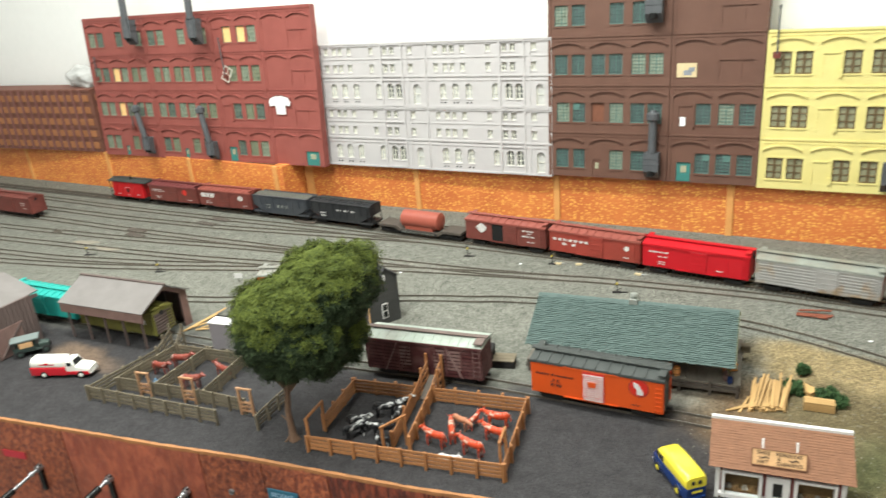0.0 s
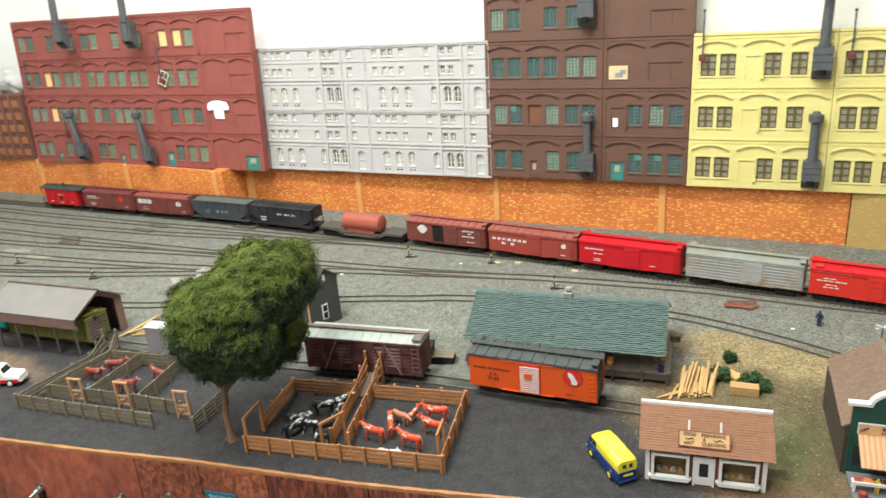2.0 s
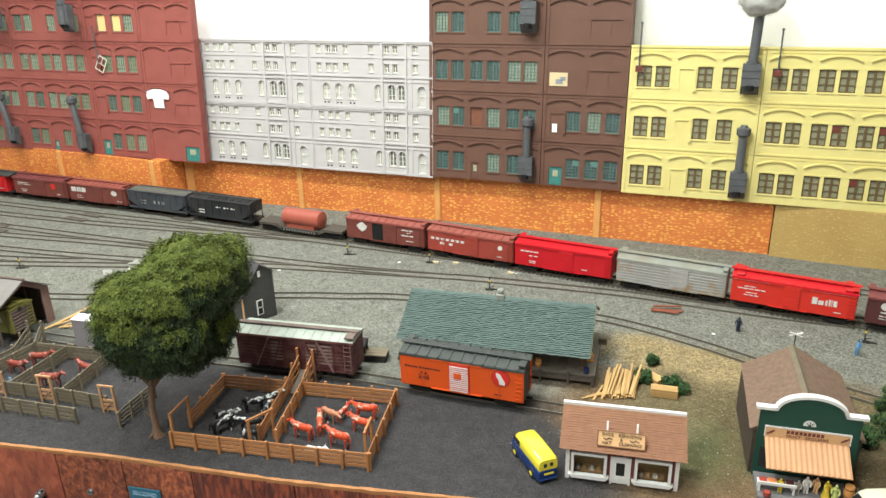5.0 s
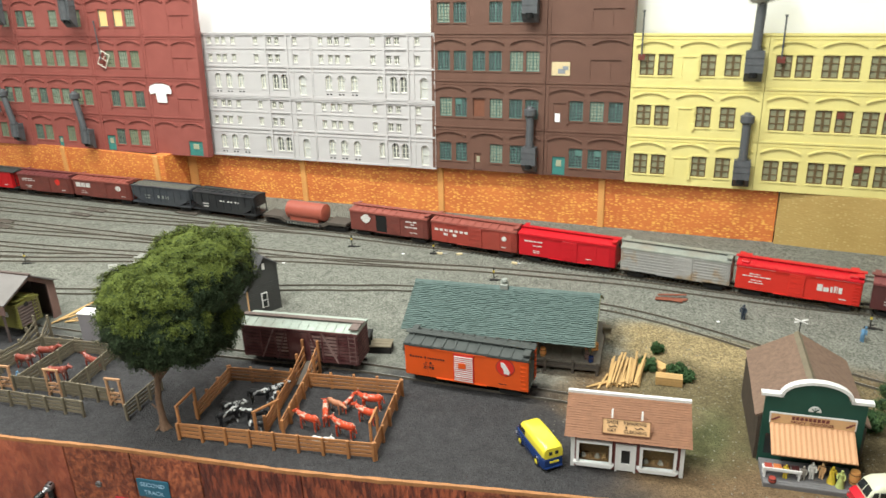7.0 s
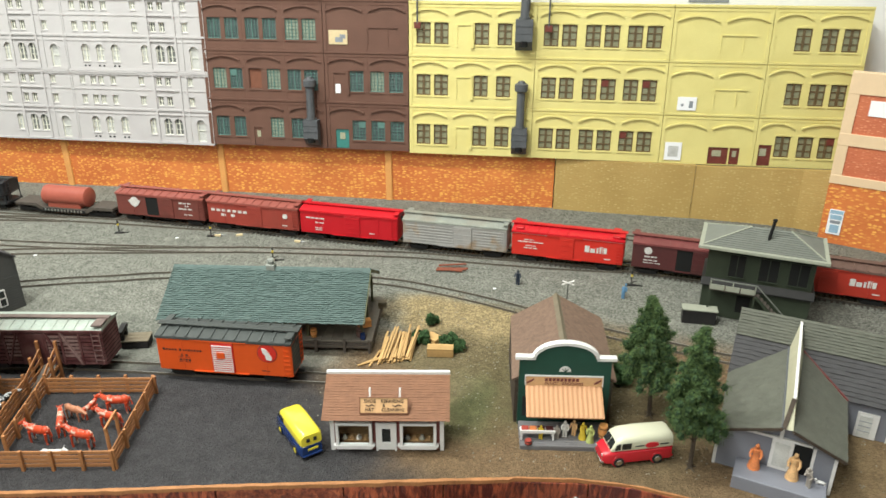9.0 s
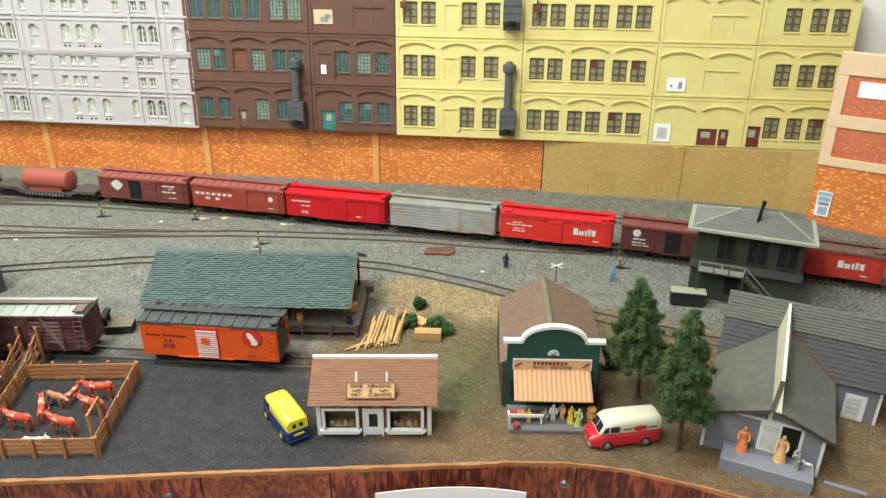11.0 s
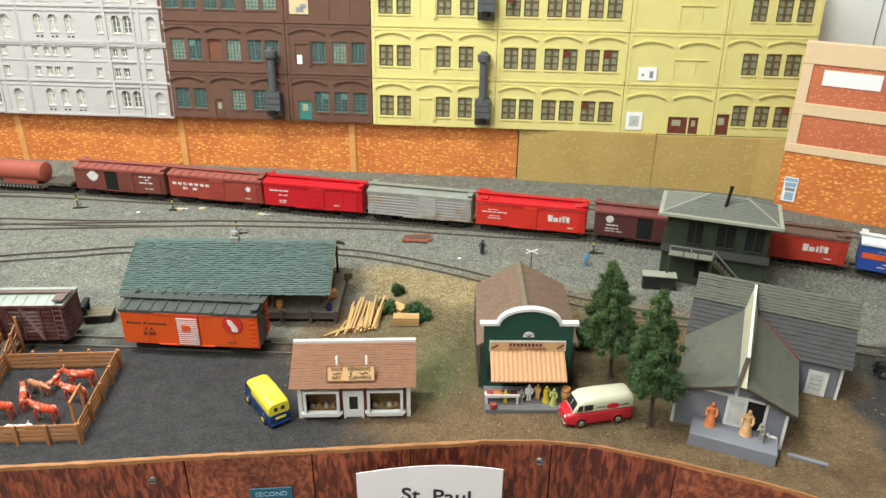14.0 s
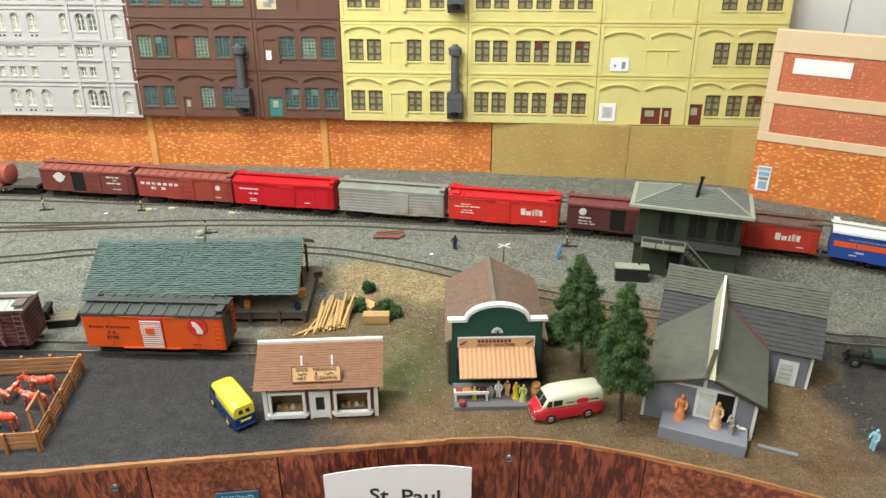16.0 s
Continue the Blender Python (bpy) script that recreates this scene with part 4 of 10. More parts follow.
def puff(name, x, y, z, rx, ry, rz, seed, label):
    """A tuft of teased cotton standing for smoke: a soft lumpy core under many loose fibres."""
    rnd = random.Random(seed)
    o = Vector((seed, seed * 2.0, 0.5))

    def at(d, q):
        r = q * (1 + 0.30 * noise.noise(d * 1.6 + o) + 0.16 * noise.noise(d * 4.0 + o))
        return Vector((d.x * rx, d.y * ry, d.z * rz)) * r

    n, k, vs, fs = 32, 20, [], []
    for i in range(k + 1):
        for j in range(n):
            a, b = math.pi * i / k, 6.28319 * j / n
            vs.append(at(Vector((math.sin(a) * math.cos(b), math.sin(a) * math.sin(b), math.cos(a))), 0.93))
    fs = [(i * n + j, i * n + (j + 1) % n, (i + 1) * n + (j + 1) % n, (i + 1) * n + j) for i in range(k) for j in range(n)]
    t = thing(name, label, "smoke puff", x, y, z)
    part("core", MB().add(vs, fs), COTTON, t, smooth=True)
    vs, fs = [], []
    for _ in range(5000):
        d = Vector((rnd.gauss(0, 1), rnd.gauss(0, 1), rnd.gauss(0, 1))).normalized()
        e = d.orthogonal().normalized()
        e.rotate(Matrix.Rotation(rnd.uniform(0, 6.28), 3, d))
        s = d.cross(e) * 0.00022
        p, m = at(d, rnd.uniform(0.90, 1.02)), len(vs)
        run = (e + d * rnd.uniform(-0.1, 0.5)).normalized() * rnd.uniform(0.003, 0.008)
        vs += [p - s, p + s, p + run]
        fs.append((m, m + 1, m + 2))
    me = bpy.data.meshes.new("fibres")
    me.from_pydata([tuple(v) for v in vs], [], fs)
    tagged(part("fibre_cover", me, COTTON, t), kind="stuff")


puff("cotton_smoke_puff", -1.560, 1.145, 0.254, 0.058, 0.022, 0.027, 3, "grey cotton wool puff lying on the office roof")
puff("cotton_smoke_puff", 0.076, 1.128, 0.372, 0.030, 0.016, 0.022, 5, "pale grey cotton wool smoke on a vent pipe")

stack("vent_stack", -1.312, 1.098, 0.345, 0.034, 0.0068, 0.125, 0.0, True)
stack("vent_stack", -1.128, 1.098, 0.340, 0.034, 0.0068, 0.125, 0.0, True)
stack("vent_stack", -1.330, 1.094, 0.108, 0.026, 0.0060, 0.080, -0.014, True)
stack("vent_stack", -1.141, 1.094, 0.104, 0.026, 0.0060, 0.084, -0.012, True)
stack("vent_stack", -0.2470, 1.1275, 0.106, 0.028, 0.0062, 0.076)
stack("vent_stack", -0.2500, 1.142, 0.340, 0.032, 0.0066, 0.130)
stack("vent_stack", 0.0735, 1.1275, 0.104, 0.028, 0.0062, 0.080)
stack("vent_stack", 0.0740, 1.138, 0.257, 0.030, 0.0066, 0.100, 0.002)


def mast(x, y, z0, z1, lean=0.0):
    t = thing("vent_mast", "thin dark pipe mast bracketed to a mill window", "pipe", x, y, z0, 0, -3, group="thin pipes on the factory fronts")
    part("pipe", MB().tube((0, -0.002, 0), (lean, -0.002, z1 - z0), 0.0013, 0.0011, 8), STACK, t)
    part("bracket", MB().box(-0.005, 0.005, -0.003, 0.0, -0.006, 0.003, 0.0004), SASH_BROWN, t)
    part("cap", MB().tube((lean, -0.002, z1 - z0), (lean, -0.002, z1 - z0 + 0.003), 0.002, 0.0018, 8), STACK, t)


mast(-0.0815, 1.139, 0.276, 0.338)
mast(0.1085, 1.139, 0.274, 0.330)
mast(-1.090, 1.113, 0.260, 0.330, -0.004)
mast(-1.472, 1.112, 0.258, 0.300)
mast(-1.385, 1.106, 0.150, 0.195)


def flat_sign(name, label, x0, x1, y, z0, z1, mat, bars=(), ink=INK, category="sign", rx=-4.0, group=""):
    """A flat sheet fixed to a front, with printed bars (x, z, w, h) as fractions."""
    t = thing(name, label, category, (x0 + x1) / 2, y, z0, 0, rx, group)
    w, h = x1 - x0, z1 - z0
    part("sheet", MB().box(-w / 2, w / 2, -0.0006, 0, 0, h), mat, t)
    for bx, bz, bw, bh in bars:
        part("printed_bar", MB().box(-w / 2 + w * bx, -w / 2 + w * (bx + bw), -0.0009, -0.0004, h * bz, h * (bz + bh)), ink, t)
    return t


# shirt-shaped white board, posters and papers
shirt = [(-0.0265, 0.0220), (-0.0230, 0.0305), (-0.0100, 0.0350), (0.0080, 0.0352), (0.0220, 0.0318), (0.0265, 0.0228), (0.0245, 0.0165), (0.0125, 0.0178), (0.0120, 0), (-0.0105, 0), (-0.0115, 0.0175), (-0.0245, 0.0155)]
single("shirt_board", MB().prism(shirt, -0.001, 0, "y"), PAPER, "white shirt-shaped board on the red mill", "sign", -0.960, 1.1105, 0.184)
flat_sign("poster", "yellowed poster with a dark picture on the brown mill", -0.2170, -0.1885, 1.1415, 0.2445, 0.2650, OLD_PAPER, [(0.35, 0.15, 0.4, 0.35), (0.6, 0.4, 0.3, 0.3)], INK_GREY, "poster")
flat_sign("paper_slip", "small blank white paper slip on the brown mill", -0.2095, -0.2015, 1.1365, 0.1725, 0.1860, PAPER, category="paper")
flat_sign("paper_notice", "white paper with faint pencil marks on the yellow mill", 0.2985, 0.3250, 1.1355, 0.1625, 0.1815, PAPER, [(0.2, 0.3, 0.12, 0.2), (0.62, 0.2, 0.2, 0.5)], INK_GREY, "paper")
flat_sign("paper_notice", "blank white paper on the yellow mill", 0.2880, 0.3120, 1.1305, 0.0890, 0.1155, PAPER, [(0.2, 0.2, 0.6, 0.6)], PANE_WHITE, "paper")
flat_sign("clipping", "dark printed clipping pinned to the backdrop", 0.3060, 0.3620, 1.1955, 0.3060, 0.3340, INK_GREY, [(0.06, 0.42, 0.17, 0.30), (0.29, 0.42, 0.17, 0.30), (0.54, 0.42, 0.10, 0.30), (0.72, 0.42, 0.20, 0.30), (0.06, 0.14, 0.22, 0.10), (0.34, 0.14, 0.30, 0.10)], PAPER, "poster", 0)
single("fallen_sash", MB().box(-0.010, 0.010, -0.0006, 0.0006, 0, 0.0012).box(-0.010, 0.010, -0.0006, 0.0006, 0.027, 0.0282).box(-0.010, -0.0088, -0.0006, 0.0006, 0.001, 0.027).box(0.0088, 0.010, -0.0006, 0.0006, 0.001, 0.027).box(-0.0005, 0.0005, -0.0004, 0.0004, 0.001, 0.027).box(-0.009, 0.009, -0.0003, 0.0003, 0.0135, 0.0145), SASH_WHITE, "loose pale window sash hanging askew on the red mill", "window frame", -1.0915, 1.111, 0.250).rotation_euler = (radians(-4), radians(28), 0)

# brick building standing across the end of the wall
corner = thing("brick_warehouse", "orange brick warehouse front with broad cream bands", "warehouse building", 0.500, 1.0615, 0, -24.2)
part("wall", MB().box(0, 0.62, 0, 0.012, -0.003, 0.086), STONE, corner, "orange stone base")
for z0, z1 in ((0.0862, 0.0985), (0.1395, 0.1560), (0.2080, 0.2360)):
    part("band", MB().box(-0.0008, 0.62, -0.0016, 0.012, z0, z1, 0.0005), CREAM, corner)
for z0, z1 in ((0.0985, 0.1395), (0.1560, 0.2080)):
    part("brick_panel", MB().box(0.001, 0.62, 0.0004, 0.012, z0, z1), BRICKSHEET, corner)
    for u in (0.0, 0.193, 0.393):
        part("pilaster", MB().box(u - 0.0006 if u else -0.0007, u + 0.0125, -0.0012, 0.010, z0 + 0.0001, z1 - 0.0001), CREAM, corner)
part("sign_board", MB().box(0.027, 0.096, -0.0008, 0.0006, 0.1815, 0.2015), PAPER, corner, "blank white sign board")
part("buttress", MB().box(0.165, 0.20, -0.006, 0.002, -0.003, 0.0858, 0.001), STONE, corner)
post = thing("printed_bill", "pale blue printed bill on the warehouse base", "poster", 0.500, 1.0610, 0, -24.2)
part("sheet", MB().box(0.008, 0.026, -0.0012, -0.0004, 0.014, 0.050), PAPER, post)
for i, (a, b, c) in enumerate(((0.044, 0.049, BLUE_INK), (0.036, 0.0425, BLUE_INK), (0.030, 0.0345, INK_GREY), (0.0165, 0.028, BLUE_INK))):
    part("printed_bar", MB().box(0.009 + 0.001 * i, 0.025 - 0.0006 * i, -0.0016, -0.0010, a, b), c, post)

# ---------------------------------------------------------------- tracks


def smooth_line(pts, step):
    """Points at even steps along a Catmull-Rom curve through pts."""
    P = [Vector((*p, 0)) for p in pts]
    P = [2 * P[0] - P[1]] + P + [2 * P[-1] - P[-2]]
    dense = []
    for i in range(1, len(P) - 2):
        for j in range(24):
            t = j / 24
            dense.append(0.5 * ((2 * P[i]) + (P[i + 1] - P[i - 1]) * t + (2 * P[i - 1] - 5 * P[i] + 4 * P[i + 1] - P[i + 2]) * t * t + (3 * P[i] - P[i - 1] - 3 * P[i + 1] + P[i + 2]) * t ** 3))
    dense.append(P[-2])
    out, left = [dense[0]], step
    for a, b in zip(dense, dense[1:]):
        d = (b - a).length
        while d >= left:
            a = a + (b - a) * (left / d)
            out.append(a.copy())
            d, left = (b - a).length, step
        left -= d
    return out


MAIN = [(-2.4, 1.062), (-1.6, 1.049), (-1.1, 1.041), (-0.85, 1.033), (-0.65, 1.02), (-0.51, 1.01), (-0.376, 0.998), (-0.2, 0.977), (0, 0.954), (0.18, 0.931), (0.286, 0.916), (0.447, 0.884), (0.54, 0.857), (0.6, 0.836), (0.8, 0.755), (1.22, 0.565)]
FAR = [(-0.75, 1.047), (-0.5, 1.058), (-0.186, 1.056), (-0.03, 1.046), (0.2, 1.033), (0.40, 1.022), (0.50, 1.000), (0.65, 0.940), (0.85, 0.845), (1.2, 0.68)]
DEPOT_LINE = [(-1.6, 0.5), (-1.1, 0.602), (-0.823, 0.679), (-0.757, 0.698), (-0.5, 0.785), (-0.42, 0.8075), (-0.35, 0.827), (-0.2, 0.846), (-0.088, 0.8475), (-0.026, 0.8375), (0.046, 0.815), (0.1, 0.7935), (0.185, 0.758), (0.263, 0.734), (0.3, 0.722), (0.47, 0.686), (0.6, 0.655), (1.2, 0.42)]
SIDING = [(-1.6, 0.535), (-1.2, 0.560), (-0.95, 0.572), (-0.75, 0.582), (-0.60, 0.590), (-0.437, 0.607), (-0.374, 0.6155), (-0.29, 0.6215), (-0.18, 0.6255), (-0.085, 0.629), (-0.04, 0.629)]
YARD2 = [(-2.4, 1.02), (-1.571, 0.999), (-1.371, 0.993), (-1.195, 0.991), (-1.041, 0.991), (-0.9, 0.993), (-0.75, 0.992), (-0.65, 0.99), (-0.5, 0.989), (-0.4, 0.986), (-0.3, 0.984)]
YARD3 = [(-2.4, 0.955), (-1.497, 0.945), (-1.306, 0.942), (-1.146, 0.945), (-1.002, 0.951), (-0.874, 0.962), (-0.75, 0.974), (-0.66, 0.983), (-0.6, 0.987)]
YARD4 = [(-2.4, 0.905), (-1.426, 0.892), (-1.242, 0.889), (-1.087, 0.89), (-0.945, 0.891), (-0.817, 0.892), (-0.68, 0.892), (-0.58, 0.894), (-0.46, 0.899), (-0.35, 0.909), (-0.26, 0.919), (-0.15, 0.926), (-0.05, 0.93), (0.035, 0.925), (0.13, 0.921), (0.22, 0.922)]
YARD5 = [(-2.4, 0.79), (-1.432, 0.834), (-1.349, 0.839), (-1.19, 0.848), (-1.053, 0.86), (-0.93, 0.873), (-0.808, 0.883), (-0.7, 0.888), (-0.64, 0.891)]
YARD6 = [(-2.4, 0.7), (-1.6, 0.765), (-1.277, 0.788), (-1.13, 0.797), (-0.997, 0.807), (-0.874, 0.82), (-0.7, 0.845), (-0.565, 0.873), (-0.42, 0.896), (-0.3, 0.914)]
YARD7 = [(-2.4, 0.50), (-1.6, 0.648), (-1.17, 0.716), (-1.0, 0.752), (-0.87, 0.787), (-0.78, 0.812), (-0.68, 0.842)]
YARD8 = [(-2.4, 0.575), (-1.6, 0.690), (-1.4, 0.722), (-1.212, 0.7375), (-1.087, 0.7575), (-0.968, 0.779), (-0.88, 0.800)]


def track(line, label, ties=True, tie_top=0.0013, tie_mat=None):
    pts = smooth_line(line, 0.0066)
    t = thing("railway_track", label, "railway track", group="railway tracks", kind="structure")
    rnd = random.Random(len(pts))
    tm, nb = MB(), []
    for i, p in enumerate(pts):
        d = (pts[min(i + 1, len(pts) - 1)] - pts[max(i - 1, 0)]).normalized()
        nb.append(Vector((-d.y, d.x, 0)))
        if ties:
            m = Matrix.Translation(p) @ Matrix.Rotation(math.atan2(d.y, d.x) + rnd.uniform(-0.03, 0.03), 4, "Z")
            w = 0.0148 + rnd.uniform(-0.0004, 0.0004)
            tm.box(-0.00135, 0.00135, -w, w, -0.001, tie_top + rnd.uniform(-0.0005, 0.0002), 0, m)
    if ties:
        tagged(part("ties", tm, tie_mat or TIE, t), kind="stuff")
    for s in (-1, 1):
        vs, fs = [], []
        for i, (p, n) in enumerate(zip(pts, nb)):
            c = p + n * (0.00825 * s)
            for a, z in ((-0.00050, 0.0002), (-0.00040, 0.0028), (0.00040, 0.0028), (0.00050, 0.0002)):
                q = c + n * a
                vs.append((q.x, q.y, z))
            if i:
                o = 4 * i
                fs += [(o - 4 + k, o - 4 + (k + 1) % 4, o + (k + 1) % 4, o + k) for k in range(4)]
        rail = part("rail", MB().add(vs, fs), RAIL, t)
        rail.data.materials.append(RAIL_HEAD)
        for f in rail.data.polygons:
            f.material_index = 1 if f.center.z > 0.0025 else 0
    return t


track(MAIN, "main line track on dark ties through grey ballast")
for ln in (FAR, YARD2, YARD3, YARD4, YARD5, YARD6, YARD7, YARD8):
    track(ln, "yard track on weathered ties sunk in grey ballast", True, 0.0004, TIE_PALE)
track(DEPOT_LINE, "curved spur track sunk in grey ballast", False)
track(SIDING, "siding track buried in black cinders", False)

# ---------------------------------------------------------------- more materials
BOX_BROWN = material("boxcar_oxide_brown", (0.165, 0.042, 0.033), 0.55, var=0.15, scale=90, bump=0.15, stain=(0.10, 0.035, 0.028), stain_amt=0.5, stain_scale=60)
BOX_MAROON = material("boxcar_maroon", (0.085, 0.022, 0.022), 0.55, var=0.15, scale=90, stain=(0.06, 0.03, 0.028), stain_amt=0.5)
BOX_RUST = material("boxcar_rust_red", (0.30, 0.045, 0.032), 0.5, var=0.12, scale=90, stain=(0.22, 0.05, 0.035), stain_amt=0.4)
BOX_RED = material("boxcar_signal_red", (0.50, 0.010, 0.018), 0.4, var=0.06, scale=80)
BOX_SCARLET = material("boxcar_scarlet", (0.58, 0.028, 0.018), 0.45, var=0.06, scale=80)
BOX_BRICK = material("boxcar_brick_red", (0.42, 0.035, 0.02), 0.5, var=0.08, scale=80)
CABOOSE_RED = material("caboose_red", (0.50, 0.012, 0.016), 0.45, var=0.08, scale=80)
BOX_ORANGE = material("boxcar_orange", (0.66, 0.088, 0.014), 0.42, var=0.05, scale=80)
BOX_BLUE = material("boxcar_blue", (0.020, 0.060, 0.28), 0.42, var=0.06, scale=80)
BOX_YELLOW = material("boxcar_yellow", (0.58, 0.43, 0.012), 0.45, var=0.06, scale=80)
BOX_SILVER = material("boxcar_weathered_silver", (0.42, 0.41, 0.40), 0.45, 0.3, var=0.12, scale=90, stain=(0.36, 0.20, 0.05), stain_amt=0.75, stain_scale=32, edge=(0.54, 0.66))
BOX_TEAL = material("boxcar_turquoise", (0.02, 0.34, 0.30), 0.5, var=0.08, scale=80)
BOX_OLIVE = material("boxcar_olive", (0.16, 0.15, 0.035), 0.6, var=0.15, scale=80)
BOX_BLACK = material("hopper_black", (0.020, 0.021, 0.024), 0.5, var=0.3, scale=90, stain=(0.06, 0.06, 0.06), stain_amt=0.4)
BOX_CHARCOAL = material("hopper_charcoal_blue", (0.045, 0.050, 0.060), 0.55, var=0.3, scale=90, stain=(0.08, 0.08, 0.08), stain_amt=0.4)
STOCK_BROWN = material("stock_car_brown", (0.082, 0.022, 0.023), 0.65, var=0.35, scale=70, stain=(0.16, 0.09, 0.085), stain_amt=0.6, stain_scale=70)
STOCK_PALE = material("weathered_grey_slat", (0.200, 0.125, 0.115), 0.75, var=0.35, scale=90, stain=(0.09, 0.03, 0.03), stain_amt=0.8, stain_scale=60)
ROOF_DARK = material("dark_grey_car_roof", (0.046, 0.052, 0.050), 0.5, var=0.25, scale=90)
ROOF_SILVER = material("pale_silver_car_roof", (0.27, 0.285, 0.26), 0.4, 0.2, var=0.2, scale=80, stain=(0.30, 0.22, 0.16), stain_amt=0.5)
ROOF_MINT = material("chalky_mint_car_roof", (0.30, 0.34, 0.30), 0.7, 0.0, var=0.22, scale=70, stain=(0.20, 0.19, 0.165), stain_amt=0.7)
WALK_BROWN = material("weathered_walk_planks", (0.13, 0.095, 0.085), 0.8, var=0.3, scale=120)
ROOF_WHITE = material("white_car_roof", (0.68, 0.69, 0.70), 0.4, var=0.06)
ROOF_MAROON = material("maroon_car_roof", (0.17, 0.045, 0.045), 0.5, var=0.2, scale=80)
ROOF_RUST = material("rust_red_car_roof", (0.27, 0.075, 0.058), 0.5, var=0.15, scale=80)
ROOF_BROWN = material("grey_brown_car_roof", (0.13, 0.075, 0.060), 0.55, var=0.2, scale=80)
UNDER = material("black_underframe", (0.014, 0.013, 0.013), 0.7, var=0.4, scale=120)
WHEEL = material("dark_wheel_metal", (0.05, 0.045, 0.04), 0.5, 0.5, var=0.3)
TANK_RED = material("tank_brick_red", (0.34, 0.085, 0.058), 0.4, var=0.08, scale=70)
DECK = material("grey_brown_deck", (0.085, 0.070, 0.058), 0.85, var=0.3, scale=150, per_object=0.15)
PLATFORM = material("worn_platform_planks", (0.150, 0.132, 0.110), 0.85, var=0.3, scale=150, per_object=0.12)
COAL = material("coal_load", (0.10, 0.10, 0.085), 0.9, var=0.5, scale=500, bump=1.0, bump_scale=500)
PEN_WOOD = material("orange_stained_pen_wood", (0.36, 0.155, 0.058), 0.6, var=0.2, scale=120, per_object=0.18, stretch=(0.3, 0.3, 1))
OLD_WOOD = material("weathered_pen_wood", (0.150, 0.124, 0.085), 0.8, var=0.3, scale=140, per_object=0.2)
GATE_WOOD = material("pale_gate_wood", (0.43, 0.235, 0.125), 0.6, var=0.2, scale=140)
LUMBER = material("fresh_lumber", (0.46, 0.285, 0.115), 0.65, var=0.25, scale=150, per_object=0.3)
SHED_WALL = material("grey_brown_shed_boards", (0.115, 0.082, 0.075), 0.85, var=0.25, scale=90, stretch=(1, 1, 0.2), per_object=0.1)
SHED_ROOF = material("pale_grey_tarpaper", (0.185, 0.170, 0.165), 0.85, var=0.1, scale=60, stain=(0.14, 0.125, 0.12), stain_amt=0.5)
SHED_TRIM = material("mauve_brown_boards", (0.19, 0.115, 0.10), 0.8, var=0.2, scale=90)
DEPOT_ROOF = material("grey_green_shingle", (0.070, 0.105, 0.098), 0.7, var=0.25, scale=150, fine=900, bump=0.3)
DEPOT_WALL = material("olive_depot_paint", (0.10, 0.105, 0.055), 0.7, var=0.15, scale=90)
SHOE_ROOF = material("brown_shingle_roof", (0.195, 0.090, 0.049), 0.75, var=0.2, scale=160, fine=900, bump=0.3)
SHOE_WALL = material("dull_red_clapboard", (0.15, 0.038, 0.034), 0.7, var=0.15, scale=100)
MARKET_GREEN = material("dark_green_store_paint", (0.008, 0.055, 0.038), 0.5, var=0.1, scale=80)
MARKET_ROOF = material("speckled_brown_roof", (0.155, 0.098, 0.070), 0.85, var=0.3, scale=220, fine=1500, bump=0.4)
AWNING = material("peach_awning", (0.47, 0.25, 0.13), 0.7, var=0.08, scale=60)
SIGN_TAN = material("tan_sign_board", (0.60, 0.36, 0.18), 0.6, var=0.1, scale=90)
CHURCH_ROOF = material("grey_green_church_shingle", (0.097, 0.099, 0.080), 0.8, var=0.2, scale=120, fine=1200, bump=0.3)
CHURCH_DARK = material("dark_grey_church_shingle", (0.055, 0.053, 0.056), 0.8, var=0.2, scale=120, fine=1200, bump=0.3)
CHURCH_WALL = material("blue_grey_church_paint", (0.19, 0.195, 0.23), 0.6, var=0.06, scale=60)
PORCH_GREY = material("worn_grey_porch_paint", (0.135, 0.130, 0.135), 0.7, var=0.15, scale=90)
RIDGE_CREAM = material("cream_ridge_board", (0.44, 0.42, 0.30), 0.6, var=0.15, scale=80)
TOWER_GREEN = material("dark_olive_tower_paint", (0.032, 0.042, 0.026), 0.6, var=0.15, scale=80)
TOWER_ROOF = material("pale_grey_green_roof", (0.158, 0.166, 0.146), 0.75, var=0.12, scale=90, fine=900)
EAVE_PALE = material("pale_grey_green_trim", (0.30, 0.31, 0.25), 0.7, var=0.1, scale=90)
HOUSE_GREY = material("dark_grey_clapboard", (0.060, 0.060, 0.058), 0.8, var=0.15, scale=80)
TRUNK = material("pale_brown_bark", (0.150, 0.088, 0.056), 0.9, var=0.3, scale=120, bump=0.6, stretch=(1, 1, 0.25))
DARK_TRUNK = material("dark_conifer_bark", (0.06, 0.045, 0.032), 0.9, var=0.3, scale=120, bump=0.5)
VAN_YELLOW = material("van_yellow_enamel", (0.70, 0.59, 0.05), 0.25, var=0.03, coat=0.3)
VAN_BLUE = material("van_navy_enamel", (0.010, 0.030, 0.12), 0.25, var=0.03, coat=0.3)
VAN_RED = material("van_red_enamel", (0.52, 0.018, 0.030), 0.25, var=0.03, coat=0.3)
VAN_CREAM = material("van_cream_enamel", (0.55, 0.54, 0.41), 0.3, var=0.03, coat=0.3)
TRUCK_WHITE = material("truck_white_enamel", (0.76, 0.75, 0.70), 0.3, var=0.04, coat=0.2)
TRUCK_GREEN = material("truck_dark_green", (0.035, 0.055, 0.048), 0.5, var=0.15)
